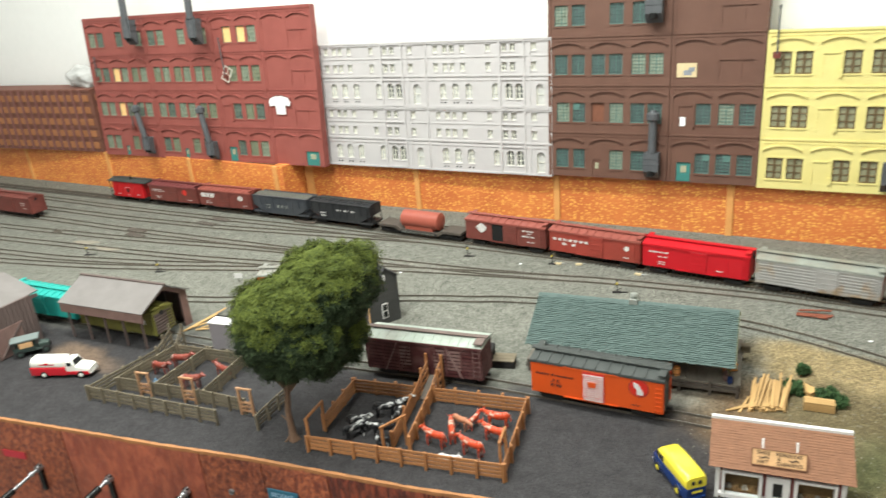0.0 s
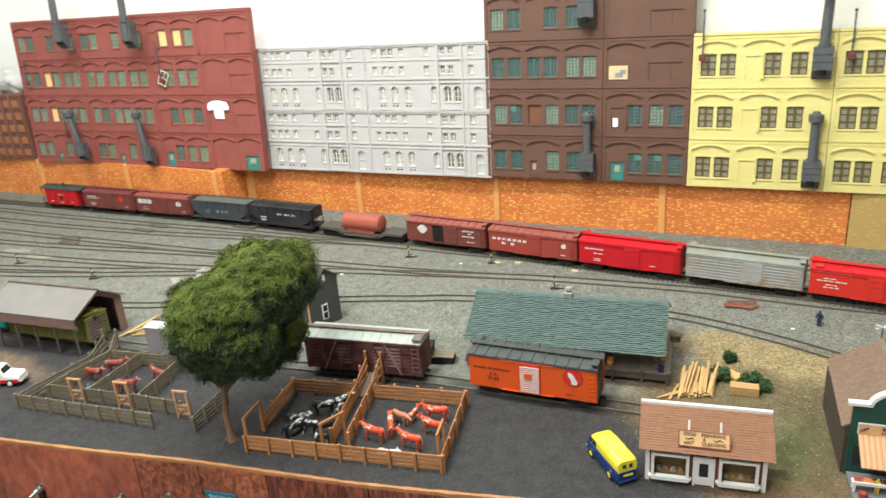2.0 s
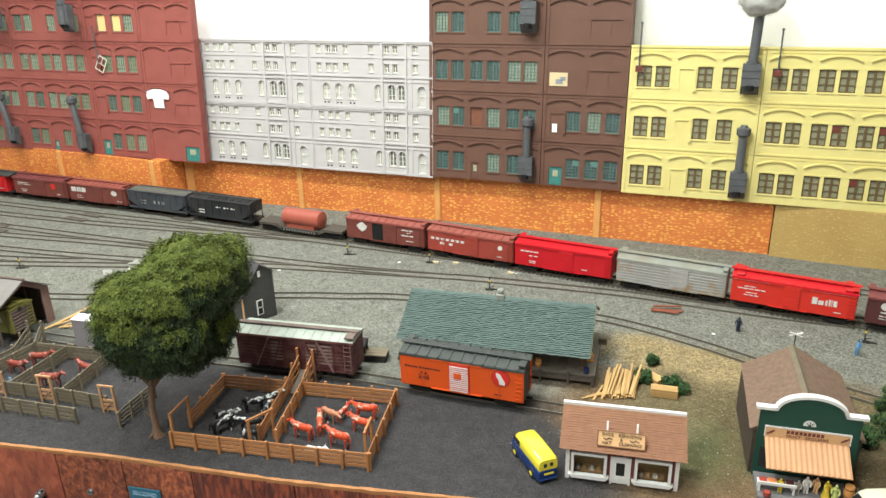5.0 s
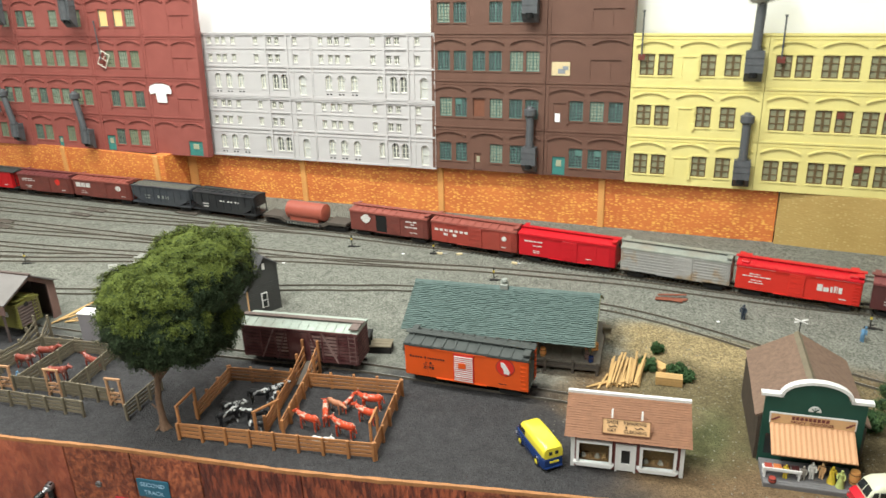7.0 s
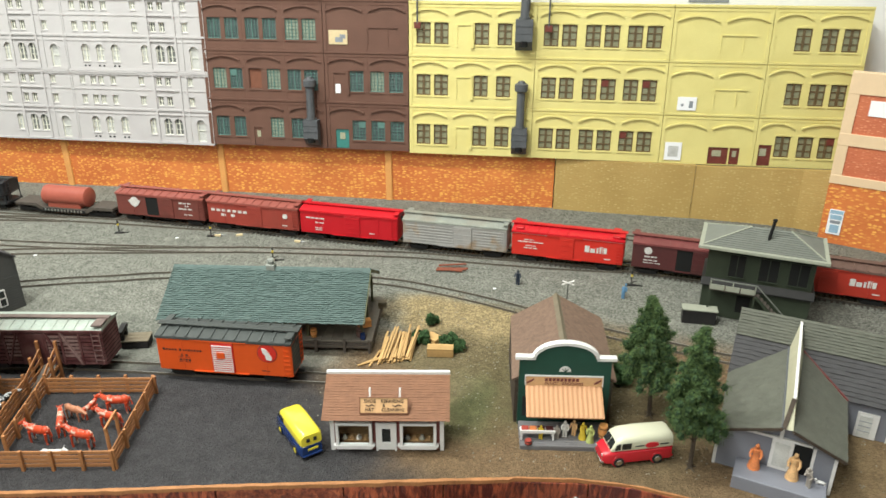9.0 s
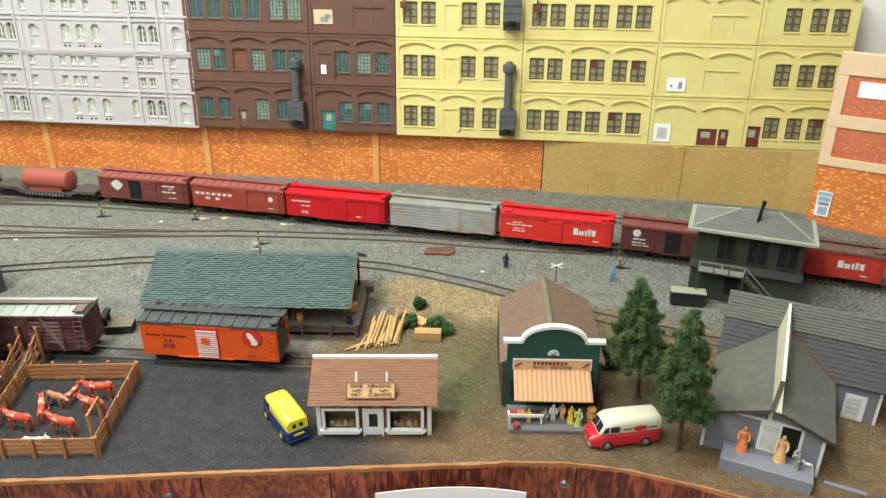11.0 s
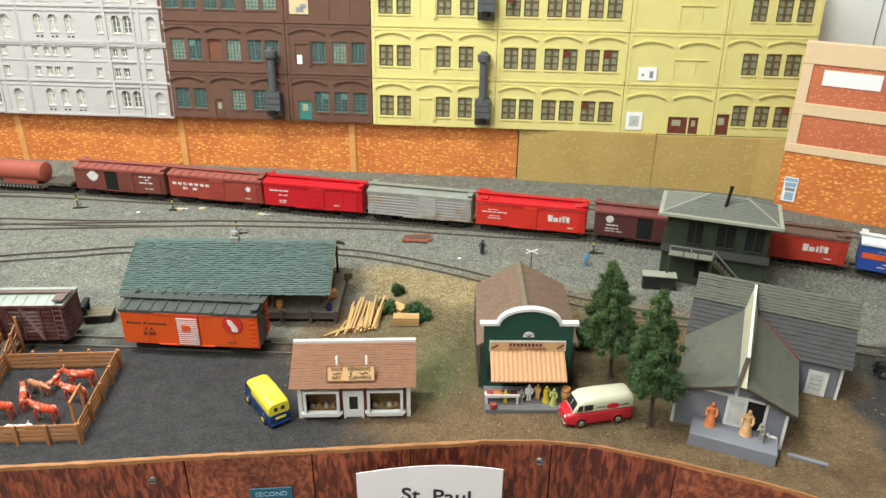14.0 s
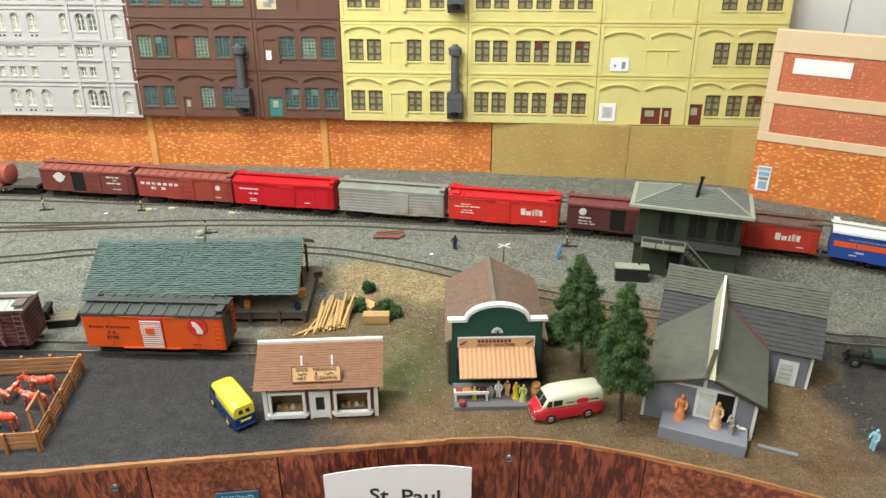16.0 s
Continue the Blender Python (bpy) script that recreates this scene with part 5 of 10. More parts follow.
TYRE = material("black_tyre", (0.012, 0.012, 0.012), 0.8)
CHROME = material("bright_chrome", (0.70, 0.70, 0.70), 0.2, 1.0, var=0.05)
COW_RED = material("glossy_red_brown_toy", (0.50, 0.060, 0.022), 0.35, var=0.05, stain=(0.60, 0.45, 0.36), stain_amt=1.0, stain_scale=170, edge=(0.53, 0.58))
COW_TAN = material("tan_toy", (0.42, 0.18, 0.10), 0.4, var=0.1)
COW_BLACK = material("black_and_white_toy", (0.012, 0.012, 0.014), 0.35, stain=(0.52, 0.52, 0.52), stain_amt=1.0, stain_scale=150, edge=(0.565, 0.605))
COW_DARK = material("dark_red_toy", (0.22, 0.045, 0.030), 0.4, stain=(0.65, 0.58, 0.52), stain_amt=0.7, stain_scale=80, edge=(0.56, 0.60))
DOLL = {k: material("toy_figure_" + k, c, 0.5, var=0.2, scale=300) for k, c in dict(navy=(0.02, 0.03, 0.05), blue=(0.10, 0.22, 0.36), yellow=(0.58, 0.42, 0.04), white=(0.6, 0.58, 0.55), tan=(0.60, 0.36, 0.17), orange=(0.62, 0.20, 0.07), green=(0.32, 0.36, 0.12), grey=(0.28, 0.25, 0.22), paleblue=(0.25, 0.45, 0.58)).items()}
CLEAR = clear_glass("clear_shop_glass")
SHOP_DARK = material("dark_shop_interior", (0.05, 0.035, 0.025), 0.8, var=0.4, scale=150)
SHOP_BROWN = material("brown_shop_interior", (0.22, 0.12, 0.05), 0.7, var=0.4, scale=120)
BRASS = material("yellow_signal_paint", (0.55, 0.42, 0.05), 0.5)
SPLIT_WOOD = material("red_brown_scrap_wood", (0.21, 0.062, 0.035), 0.7, var=0.25, scale=150, per_object=0.2)
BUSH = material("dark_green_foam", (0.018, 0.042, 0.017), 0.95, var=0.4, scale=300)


def leaf_material(name, dark, light):
    m = bpy.data.materials.new(name)
    m.use_nodes = True
    N, L = m.node_tree.nodes, m.node_tree.links
    b = N["Principled BSDF"]
    b.inputs["Roughness"].default_value, b.inputs["Specular IOR Level"].default_value = 0.8, 0.15
    g = N.new("ShaderNodeNewGeometry")
    tc, no = N.new("ShaderNodeTexCoord"), N.new("ShaderNodeTexNoise")
    no.inputs["Scale"].default_value = 40
    L.new(tc.outputs["Object"], no.inputs["Vector"])
    a = N.new("ShaderNodeMath")
    a.operation = "MULTIPLY_ADD"
    a.inputs[1].default_value = 0.55
    L.new(g.outputs["Random Per Island"], a.inputs[0])
    s = N.new("ShaderNodeMath")
    s.operation = "MULTIPLY"
    s.inputs[1].default_value = 0.75
    L.new(no.outputs["Fac"], s.inputs[0])
    L.new(s.outputs[0], a.inputs[2])
    mix = N.new("ShaderNodeMix")
    mix.data_type = "RGBA"
    L.new(a.outputs[0], mix.inputs["Factor"])
    mix.inputs["A"].default_value, mix.inputs["B"].default_value = (*dark, 1), (*light, 1)
    L.new(mix.outputs["Result"], b.inputs["Base Color"])
    return m


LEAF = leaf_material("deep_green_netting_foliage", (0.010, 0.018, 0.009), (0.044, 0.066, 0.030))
# yellow-green flock, its paleness also standing for light on the lobe tops
LIT_FLOCK = leaf_material("lit_yellow_green_flock", (0.024, 0.038, 0.008), (0.122, 0.150, 0.030))
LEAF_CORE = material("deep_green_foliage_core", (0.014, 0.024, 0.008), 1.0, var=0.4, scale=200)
NEEDLE = leaf_material("conifer_green_foliage", (0.016, 0.036, 0.012), (0.092, 0.142, 0.050))
WEED = leaf_material("dark_shrub_foliage", (0.018, 0.045, 0.016), (0.060, 0.115, 0.045))


def slab(mb, a, b, c, d, t):
    """A flat slab with the corners a, b, c, d on its upper face."""
    a, b, c, d = (Vector(p) for p in (a, b, c, d))
    n = (b - a).cross(d - a).normalized() * t
    if n.z < 0:
        n = -n
    return mb.add([a, b, c, d, a - n, b - n, c - n, d - n], [(0, 1, 2, 3), (7, 6, 5, 4), (0, 4, 5, 1), (1, 5, 6, 2), (2, 6, 7, 3), (3, 7, 4, 0)])


def shingles(mb, e0, e1, r1, r0, rows, wide, seed, lift=0.0007, uneven=0.0006):
    """Overlapping courses on a slope from the eave e0-e1 up to the ridge r0-r1."""
    e0, e1, r0, r1 = (Vector(p) for p in (e0, e1, r0, r1))
    n = (e1 - e0).cross(r0 - e0).normalized()
    if n.z < 0:
        n = -n
    rnd = random.Random(seed)
    for k in range(rows):
        s0, s1 = k / rows, min(1.0, (k + 1.25) / rows)
        a, b, c, d = e0.lerp(r0, s0), e1.lerp(r1, s0), e1.lerp(r1, s1), e0.lerp(r0, s1)
        count = max(1, int((b - a).length / wide))
        cuts = [0.0] + sorted((i + rnd.uniform(-0.25, 0.25)) / count for i in range(1, count)) + [1.0]
        down = (a - d).normalized()
        for u, v in zip(cuts, cuts[1:]):
            drop = down * rnd.uniform(0, uneven)
            h = n * (lift * rnd.uniform(0.6, 1.6))
            p, q, r, s = a.lerp(b, u) + drop, a.lerp(b, v) + drop, d.lerp(c, v), d.lerp(c, u)
            mb.add([p + h, q + h, r + n * 0.0001, s + n * 0.0001, p, q], [(0, 1, 2, 3), (4, 5, 1, 0)])
    return mb


# ---------------------------------------------------------------- rolling stock
TRUCK_MESH = {}


def truck_parts(car, x):
    if not TRUCK_MESH:
        m = MB()
        for s in (-1, 1):
            m.prism([(-0.0125, 0.0062), (-0.0085, 0.0088), (0.0085, 0.0088), (0.0125, 0.0062), (0.011, 0.0042), (0.006, 0.0036), (-0.006, 0.0036), (-0.011, 0.0042)], s * 0.0108 - 0.0008, s * 0.0108 + 0.0008, "y")
        m.box(-0.003, 0.003, -0.011, 0.011, 0.0065, 0.0108)
        TRUCK_MESH["f"] = m.mesh("truck")
        TRUCK_MESH["f"].materials.append(UNDER)
        w = MB().tube((0, -0.0010, 0), (0, 0.0010, 0), 0.0047, 0.0050, 14).tube((0, -0.0016, 0), (0, -0.0008, 0), 0.0018, 0.0026, 8)
        TRUCK_MESH["w"] = w.mesh("wheel", True)
        TRUCK_MESH["w"].materials.append(WHEEL)
    t = part("truck", TRUCK_MESH["f"], None, car)
    t.location = (x, 0, 0)
    for a in (-0.009, 0.009):
        for s in (-1, 1):
            w = part("wheel", TRUCK_MESH["w"], None, t)
            w.location = (a, s * 0.0083, 0.0083)
            w.rotation_euler = (0, 0, 0 if s < 0 else math.pi)


def couplers(car, L):
    for s in (-1, 1):
        part("coupler", MB().box(s * L / 2 - 0.001, s * L / 2 + s * 0.0055 + (0.001 if s < 0 else -0.001) * 0, -0.0012, 0.0012, 0.0092, 0.0118) if s > 0 else MB().box(-L / 2 - 0.0055, -L / 2 + 0.001, -0.0012, 0.0012, 0.0092, 0.0118), UNDER, car)


def ladder(car, x, y, z0, z1, w, mat, rungs=5, axis="x", name="ladder"):
    m = MB()
    for s in (-1, 1):
        if axis == "x":
            m.box(x + s * w / 2 - 0.0004, x + s * w / 2 + 0.0004, y - 0.0006, y + 0.0002, z0, z1)
        else:
            m.box(x - 0.0003, x + 0.0005, y + s * w / 2 - 0.0004, y + s * w / 2 + 0.0004, z0, z1)
    for i in range(rungs):
        z = z0 + (z1 - z0) * (i + 0.5) / rungs
        if axis == "x":
            m.box(x - w / 2, x + w / 2, y - 0.0009, y - 0.0001, z - 0.0003, z + 0.0003)
        else:
            m.box(x - 0.0001, x + 0.0008, y - w / 2, y + w / 2, z - 0.0003, z + 0.0003)
    part(name, m, mat, car)


HWID = 0.0172


def boxcar(label, x, y, rz, body, roof, marks=(), L=0.142, door=(0.0, 0.020), door_mat=None, open_door=False, ribs=0, roofribs=11, z0=0.0135, z1=0.0458, walk=None, ends=None, group="cars of the long freight train", fascia_mat=None, name="boxcar"):
    c = thing(name, label, "boxcar", x, y, 0.0034 - 0.0034, rz, group=group)
    h, k = L / 2, (z1 - z0) / 0.0292
    m = MB().box(-h, h, -HWID, HWID, z0, z1, 0.0004)
    for i in range(ribs):
        zz = z0 + (z1 - z0) * (i + 0.5) / ribs
        for a, b in ((-h + 0.003, door[0] - door[1] / 2 - 0.001), (door[0] + door[1] / 2 + 0.001, h - 0.003)):
            part("rib", MB().box(a, b, -HWID - 0.0009, -HWID + 0.0002, zz - 0.0007, zz + 0.0007), body, c)
    part("body", m, body, c)
    zig = [(h - 0.0004, z0 + 0.001)]
    for i in range(7):
        zz = z0 + 0.001 + (z1 - z0 - 0.002) * i / 7
        zig += [(h + 0.0001, zz + 0.0004), (h + 0.0008, zz + 0.0016), (h + 0.0001, zz + 0.0030)]
    part("end_panel", MB().prism(zig + [(h - 0.0004, z1 - 0.001)], -HWID + 0.002, HWID - 0.002, "y"), ends or body, c)
    pr = [(-HWID - 0.0008, z1 - 0.0006), (-HWID - 0.0008, z1 + 0.0012), (0, z1 + 0.0042), (HWID + 0.0008, z1 + 0.0012), (HWID + 0.0008, z1 - 0.0006)]
    r = MB().prism(pr, -h - 0.0007, h + 0.0007, "x")
    for i in range(roofribs):
        xx = -h + L * (i + 0.5) / roofribs
        for s in (-1, 1):
            r.beam((xx, s * (HWID + 0.0004), z1 + 0.0015), (xx, s * 0.003, z1 + 0.0041), 0.0016, 0.0013)
    part("roof", r, roof, c)
    w = MB()
    for s in (-0.0026, 0, 0.0026):
        w.box(-h - 0.0035, h + 0.0035, s - 0.0012, s + 0.0012, z1 + 0.0058, z1 + 0.0067)
    for i in range(9):
        xx = -h + L * (i + 0.5) / 9
        w.box(xx - 0.0006, xx + 0.0006, -0.0036, 0.0036, z1 + 0.0036, z1 + 0.0059)
    part("running_board", w, walk or roof, c)
    part("lateral_board", MB().box(h - 0.0060, h + 0.0006, -HWID + 0.001, -0.0038, z1 + 0.0046, z1 + 0.0056), walk or roof, c)
    part("lateral_board", MB().box(-h - 0.0006, -h + 0.0060, 0.0038, HWID - 0.001, z1 + 0.0046, z1 + 0.0056), walk or roof, c)
    part("eave_strip", MB().box(-h - 0.0005, h + 0.0005, -HWID - 0.0012, -HWID + 0.0002, z1 - 0.0014, z1 + 0.0004), roof, c)
    if name == "refrigerator_car":
        for s in (-1, 1):
            for q in (-1, 1):
                part("ice_hatch", MB().box(s * (h - 0.0095) - 0.0050, s * (h - 0.0095) + 0.0050, q * 0.0105 - 0.0050, q * 0.0105 + 0.0050, z1 + 0.0022, z1 + 0.0050, 0.0005), roof, c)
    for xx in (-h * 0.62, h * 0.62) if ribs == 0 else ():
        part("panel_seam", MB().box(xx - 0.0004, xx + 0.0004, -HWID - 0.0005, -HWID + 0.0002, z0 + 0.001, z1 - 0.002), body, c)
    part("brake_gear", MB().box(-0.030, -0.022, -0.0125, -0.0055, 0.0070, z0 + 0.0002, 0.0006).tube((-0.014, -0.009, 0.0095), (0.004, -0.009, 0.0095), 0.0022, None, 10), UNDER, c)
    part("underframe", MB().box(-h + 0.006, h - 0.006, -0.004, 0.004, 0.0075, z0 + 0.0002).box(-0.022, 0.022, -0.0115, 0.0115, 0.0085, z0), UNDER, c)
    if door[1] > 0:
        dx, dw = door
        if open_door:
            part("doorway", MB().box(dx - dw / 2 - dw * 0.85, dx - dw / 2 + 0.0005, -HWID - 0.0003, -HWID + 0.0004, z0 + 0.002, z1 - 0.003), SOOT_SHADE, c, "black sheet standing for the shade in an open doorway")
        d = MB().box(dx - dw / 2, dx + dw / 2, -HWID - 0.0013, -HWID + 0.0001, z0 + 0.0012, z1 - 0.0026, 0.0003)
        for i in range(4):
            zz = z0 + 0.005 + i * (z1 - z0) / 4.6
            d.box(dx - dw / 2 + 0.001, dx + dw / 2 - 0.001, -HWID - 0.0017, -HWID - 0.0010, zz, zz + 0.0007)
        part("door", d, door_mat or body, c)
        part("door_track", MB().box(dx - dw * 1.4, dx + dw * 1.1, -HWID - 0.0014, -HWID + 0.0001, z1 - 0.0022, z1 - 0.0010), body, c)
        part("door_track", MB().box(dx - dw * 1.4, dx + dw * 1.1, -HWID - 0.0012, -HWID + 0.0001, z0 + 0.0001, z0 + 0.0009), body, c)
    ladder(c, h - 0.0052, -HWID, z0 + 0.001, z1 - 0.001, 0.0062, body, 7)
    ladder(c, h + 0.0006, 0.010, z0 + 0.001, z1, 0.006, body, 7, "y")
    part("brake_wheel", MB().tube((h + 0.002, -0.004, z1 - 0.002), (h + 0.0026, -0.004, z1 - 0.002), 0.0032, None, 12), UNDER, c)
    for bx, bz, bw, bh, bm in marks:
        words = max(1, round(bw / 0.0068)) if bw < 0.06 and bh < 0.003 else 1
        for i in range(words):
            a = bx - bw / 2 + bw * i / words
            part("painted_mark", MB().box(a, a + bw / words - (0.0011 if words > 1 else 0), -HWID - 0.0004, -HWID + 0.0002, z0 + bz * k, z0 + (bz + bh * (0.72 if bh < 0.003 else 1)) * k), bm, c)
    for s in (-1, 1):
        truck_parts(c, s * (h - 0.020))
    couplers(c, L)
    return c


def disc_mark(c, x, z, r, mat, y=-HWID - 0.0005, n=20, sx=1.0, inner=None):
    z = 0.0135 + (z - 0.0128) * 1.10
    poly = [(x + sx * r * math.cos(2 * math.pi * i / n), z + r * math.sin(2 * math.pi * i / n)) for i in range(n)]
    part("painted_emblem", MB().prism(poly, y, y + 0.0006, "y"), mat, c)


def on_line(line, x):
    """y and heading of a track at x."""
    pts = smooth_line(line, 0.01)
    for a, b in zip(pts, pts[1:]):
        if a.x <= x <= b.x:
            t = (x - a.x) / (b.x - a.x)
            return a.y + (b.y - a.y) * t, math.degrees(math.atan2(b.y - a.y, b.x - a.x))


def hopper(label, x, y, rz, body, covered, marks):
    L, h = 0.136, 0.068
    c = thing("hopper_car", label, "hopper car", x, y, 0, rz, group="cars of the long freight train")
    z0, z1 = 0.0125, 0.0455
    b = MB()
    b.prism([(-h, z1), (h, z1), (h, 0.028), (h - 0.020, 0.0165), (0.014, 0.0125), (-0.014, 0.0125), (-h + 0.020, 0.0165), (-h, 0.028)], -HWID, HWID, "y")
    part("body", b, body, c)
    for i in range(9):
        xx = -h + 0.004 + i * (L - 0.008) / 8
        part("rib", MB().box(xx - 0.0008, xx + 0.0008, -HWID - 0.0012, -HWID + 0.0003, 0.019 if 1 < i < 7 else 0.027, z1 - 0.001), body, c)
    part("sill", MB().box(-h - 0.001, h + 0.001, -HWID - 0.0006, HWID + 0.0006, 0.0122, 0.0150), body, c)
    part("rim", MB().box(-h - 0.0006, h + 0.0006, -HWID - 0.0012, -HWID + 0.0008, z1 - 0.001, z1 + 0.0006).box(-h - 0.0006, h + 0.0006, HWID - 0.0008, HWID + 0.0012, z1 - 0.001, z1 + 0.0006), body, c)
    if covered:
        part("roof", MB().prism([(-HWID, z1), (-0.009, z1 + 0.0022), (0.009, z1 + 0.0022), (HWID, z1)], -h, h, "x"), body, c)
        for i in range(8):
            xx = -0.056 + i * 0.016
            part("hatch", MB().box(xx - 0.005, xx + 0.005, -0.0115, -0.0045, z1 + 0.0014, z1 + 0.0036, 0.0005), body, c)
        part("running_board", MB().box(-h - 0.003, h + 0.003, -0.002, 0.002, z1 + 0.0034, z1 + 0.0044), ROOF_DARK, c)
    else:
        m = MB()
        vs, fs, n, k = [], [], 30, 9
        for i in range(n + 1):
            for j in range(k + 1):
                a, bb = -h + 0.001 + (L - 0.002) * i / n, -HWID + 0.001 + (2 * HWID - 0.002) * j / k
                crown = (1 - (2 * j / k - 1) ** 2) * 0.0028
                vs.append((a, bb, z1 - 0.0012 + crown + 0.0011 * noise.noise(Vector((a * 200, bb * 200, 1)))))
        fs = [(i * (k + 1) + j, (i + 1) * (k + 1) + j, (i + 1) * (k + 1) + j + 1, i * (k + 1) + j + 1) for i in range(n) for j in range(k)]
        part("load", m.add(vs, fs), COAL, c, "heaped grey coal load", True)
    ladder(c, h - 0.004, -HWID, 0.0155, z1, 0.006, body, 6)
    ladder(c, h + 0.0012, -0.008, 0.0155, z1, 0.006, body, 6, "y")
    for s in (-1, 1):
        part("end_post", MB().box(s * h - 0.0006, s * h + 0.0006, -HWID + 0.001, -HWID + 0.0022, 0.014, z1), body, c)
        part("end_post", MB().box(s * h - 0.0006, s * h + 0.0006, HWID - 0.0022, HWID - 0.001, 0.014, z1), body, c)
    for bx, bz, bw, bh, bm in marks:
        part("painted_mark", MB().box(bx - bw / 2, bx + bw / 2, -HWID - 0.0005, -HWID + 0.0002, z0 + bz, z0 + bz + bh), bm, c)
    for s in (-1, 1):
        truck_parts(c, s * (h - 0.017))
    couplers(c, L)
    return c


def tank_flat(x, y, rz):
    L, h = 0.168, 0.084
    c = thing("depressed_flat_car", "black depressed-centre flat car carrying a red tank", "flat car", x, y, 0, rz, group="cars of the long freight train")
    part("deck", MB().prism([(-h, 0.0185), (-0.046, 0.0185), (-0.034, 0.0120), (0.034, 0.0120), (0.046, 0.0185), (h, 0.0185), (h, 0.0145), (0.050, 0.0140), (0.038, 0.0080), (-0.038, 0.0080), (-0.050, 0.0140), (-h, 0.0145)], -0.0160, 0.0160, "y"), DECK, c)
    part("side_sill", MB().box(-0.036, 0.036, -0.0172, -0.0158, 0.0078, 0.0125), UNDER, c)
    for i in range(12):
        part("stake_pocket", MB().box(-0.032 + i * 0.0056, -0.0300 + i * 0.0056, -0.0180, -0.0168, 0.0085, 0.0118), ROOF_SILVER, c)
    for s in (-1, 1):
        truck_parts(c, s * 0.070)
        truck_parts(c, s * 0.050)
    couplers(c, L)
    t = thing("tank_load", "brick red cylindrical tank on a saddle", "tank", x, y, 0.0122, rz)
    part("shell", MB().tube((-0.036, 0, 0.0165), (0.036, 0, 0.0165), 0.0150, None, 28).tube((-0.0375, 0, 0.0165), (-0.036, 0, 0.0165), 0.0128, 0.0150, 28).tube((0.036, 0, 0.0165), (0.0375, 0, 0.0165), 0.0150, 0.0128, 28), TANK_RED, t, smooth=True)
    part("saddle", MB().box(-0.030, 0.026, -0.0115, 0.0115, 0.0, 0.0065, 0.0006), TANK_RED, t)
    for xx in (-0.030, 0.030):
        part("weld_band", MB().tube((xx - 0.0006, 0, 0.0165), (xx + 0.0006, 0, 0.0165), 0.0153, None, 28), TANK_RED, t, smooth=True)


def caboose(x, y, rz):
    c = thing("caboose", "bright red wooden caboose with a dark roof", "caboose", x, y, 0, rz, group="cars of the long freight train")
    h, z0, z1 = 0.048, 0.0125, 0.0465
    part("body", MB().box(-h, h, -0.0160, 0.0160, z0, z1, 0.0003), CABOOSE_RED, c)
    for i in range(5):
        xx = -0.038 + i * 0.019
        part("brace", MB().beam((xx - 0.006, -0.0163, z0 + 0.002), (xx + 0.006, -0.0163, z1 - 0.006), 0.0008, 0.0010, (0, 1, 0)), CABOOSE_RED, c)
    part("roof", MB().prism([(-0.0178, z1 - 0.0004), (-0.0178, z1 + 0.0010), (0, z1 + 0.0042), (0.0178, z1 + 0.0010), (0.0178, z1 - 0.0004)], -0.061, 0.061, "x"), ROOF_DARK, c)
    part("running_board", MB().box(-0.060, 0.060, -0.0024, 0.0024, z1 + 0.0046, z1 + 0.0054), ROOF_DARK, c)
    part("smokejack", MB().tube((0.004, -0.006, z1 + 0.002), (0.004, -0.006, z1 + 0.013), 0.0012, None, 8), SOOT_SHADE, c)
    part("sill", MB().box(-0.060, 0.060, -0.0150, 0.0150, 0.0110, 0.0134), UNDER, c)
    part("window", MB().box(-0.004, 0.004, -0.0166, -0.0158, z0 + 0.011, z0 + 0.019, 0.0002), PANE_DARK, c)
    for s in (-1, 1):
        part("platform_rail", MB().box(s * 0.0585 - 0.0005, s * 0.0585 + 0.0005, -0.0150, 0.0150, 0.0215, 0.0225).box(s * 0.0585 - 0.0005, s * 0.0585 + 0.0005, -0.0150, -0.0140, 0.0134, z1).box(s * 0.0585 - 0.0005, s * 0.0585 + 0.0005, 0.0140, 0.0150, 0.0134, z1), UNDER, c)
        part("step", MB().box(s * 0.0545 - 0.0040, s * 0.0545 + 0.0040, -0.0165, -0.0110, 0.0060, 0.0070).box(s * 0.0545 - 0.0042, s * 0.0545 - 0.0036, -0.0165, -0.0155, 0.0060, 0.0134).box(s * 0.0545 + 0.0036, s * 0.0545 + 0.0042, -0.0165, -0.0155, 0.0060, 0.0134), UNDER, c)
        truck_parts(c, s * 0.036)
    part("marker_lamp", MB().ball((-0.0605, -0.0150, 0.030), 0.0018), BRASS, c)
    for bx, bz, bw in ((0.0, 0.021, 0.014), (-0.030, 0.006, 0.008), (0.032, 0.006, 0.009), (0.0, 0.004, 0.006)):
        part("painted_mark", MB().box(bx - bw / 2, bx + bw / 2, -0.0164, -0.0158, z0 + bz, z0 + bz + 0.0012), WHITE, c)
    couplers(c, 0.122)


def car(label, x, body, roof, **k):
    y, rz = on_line(MAIN, x)
    return boxcar(label, x, y, rz, body, roof, **k)


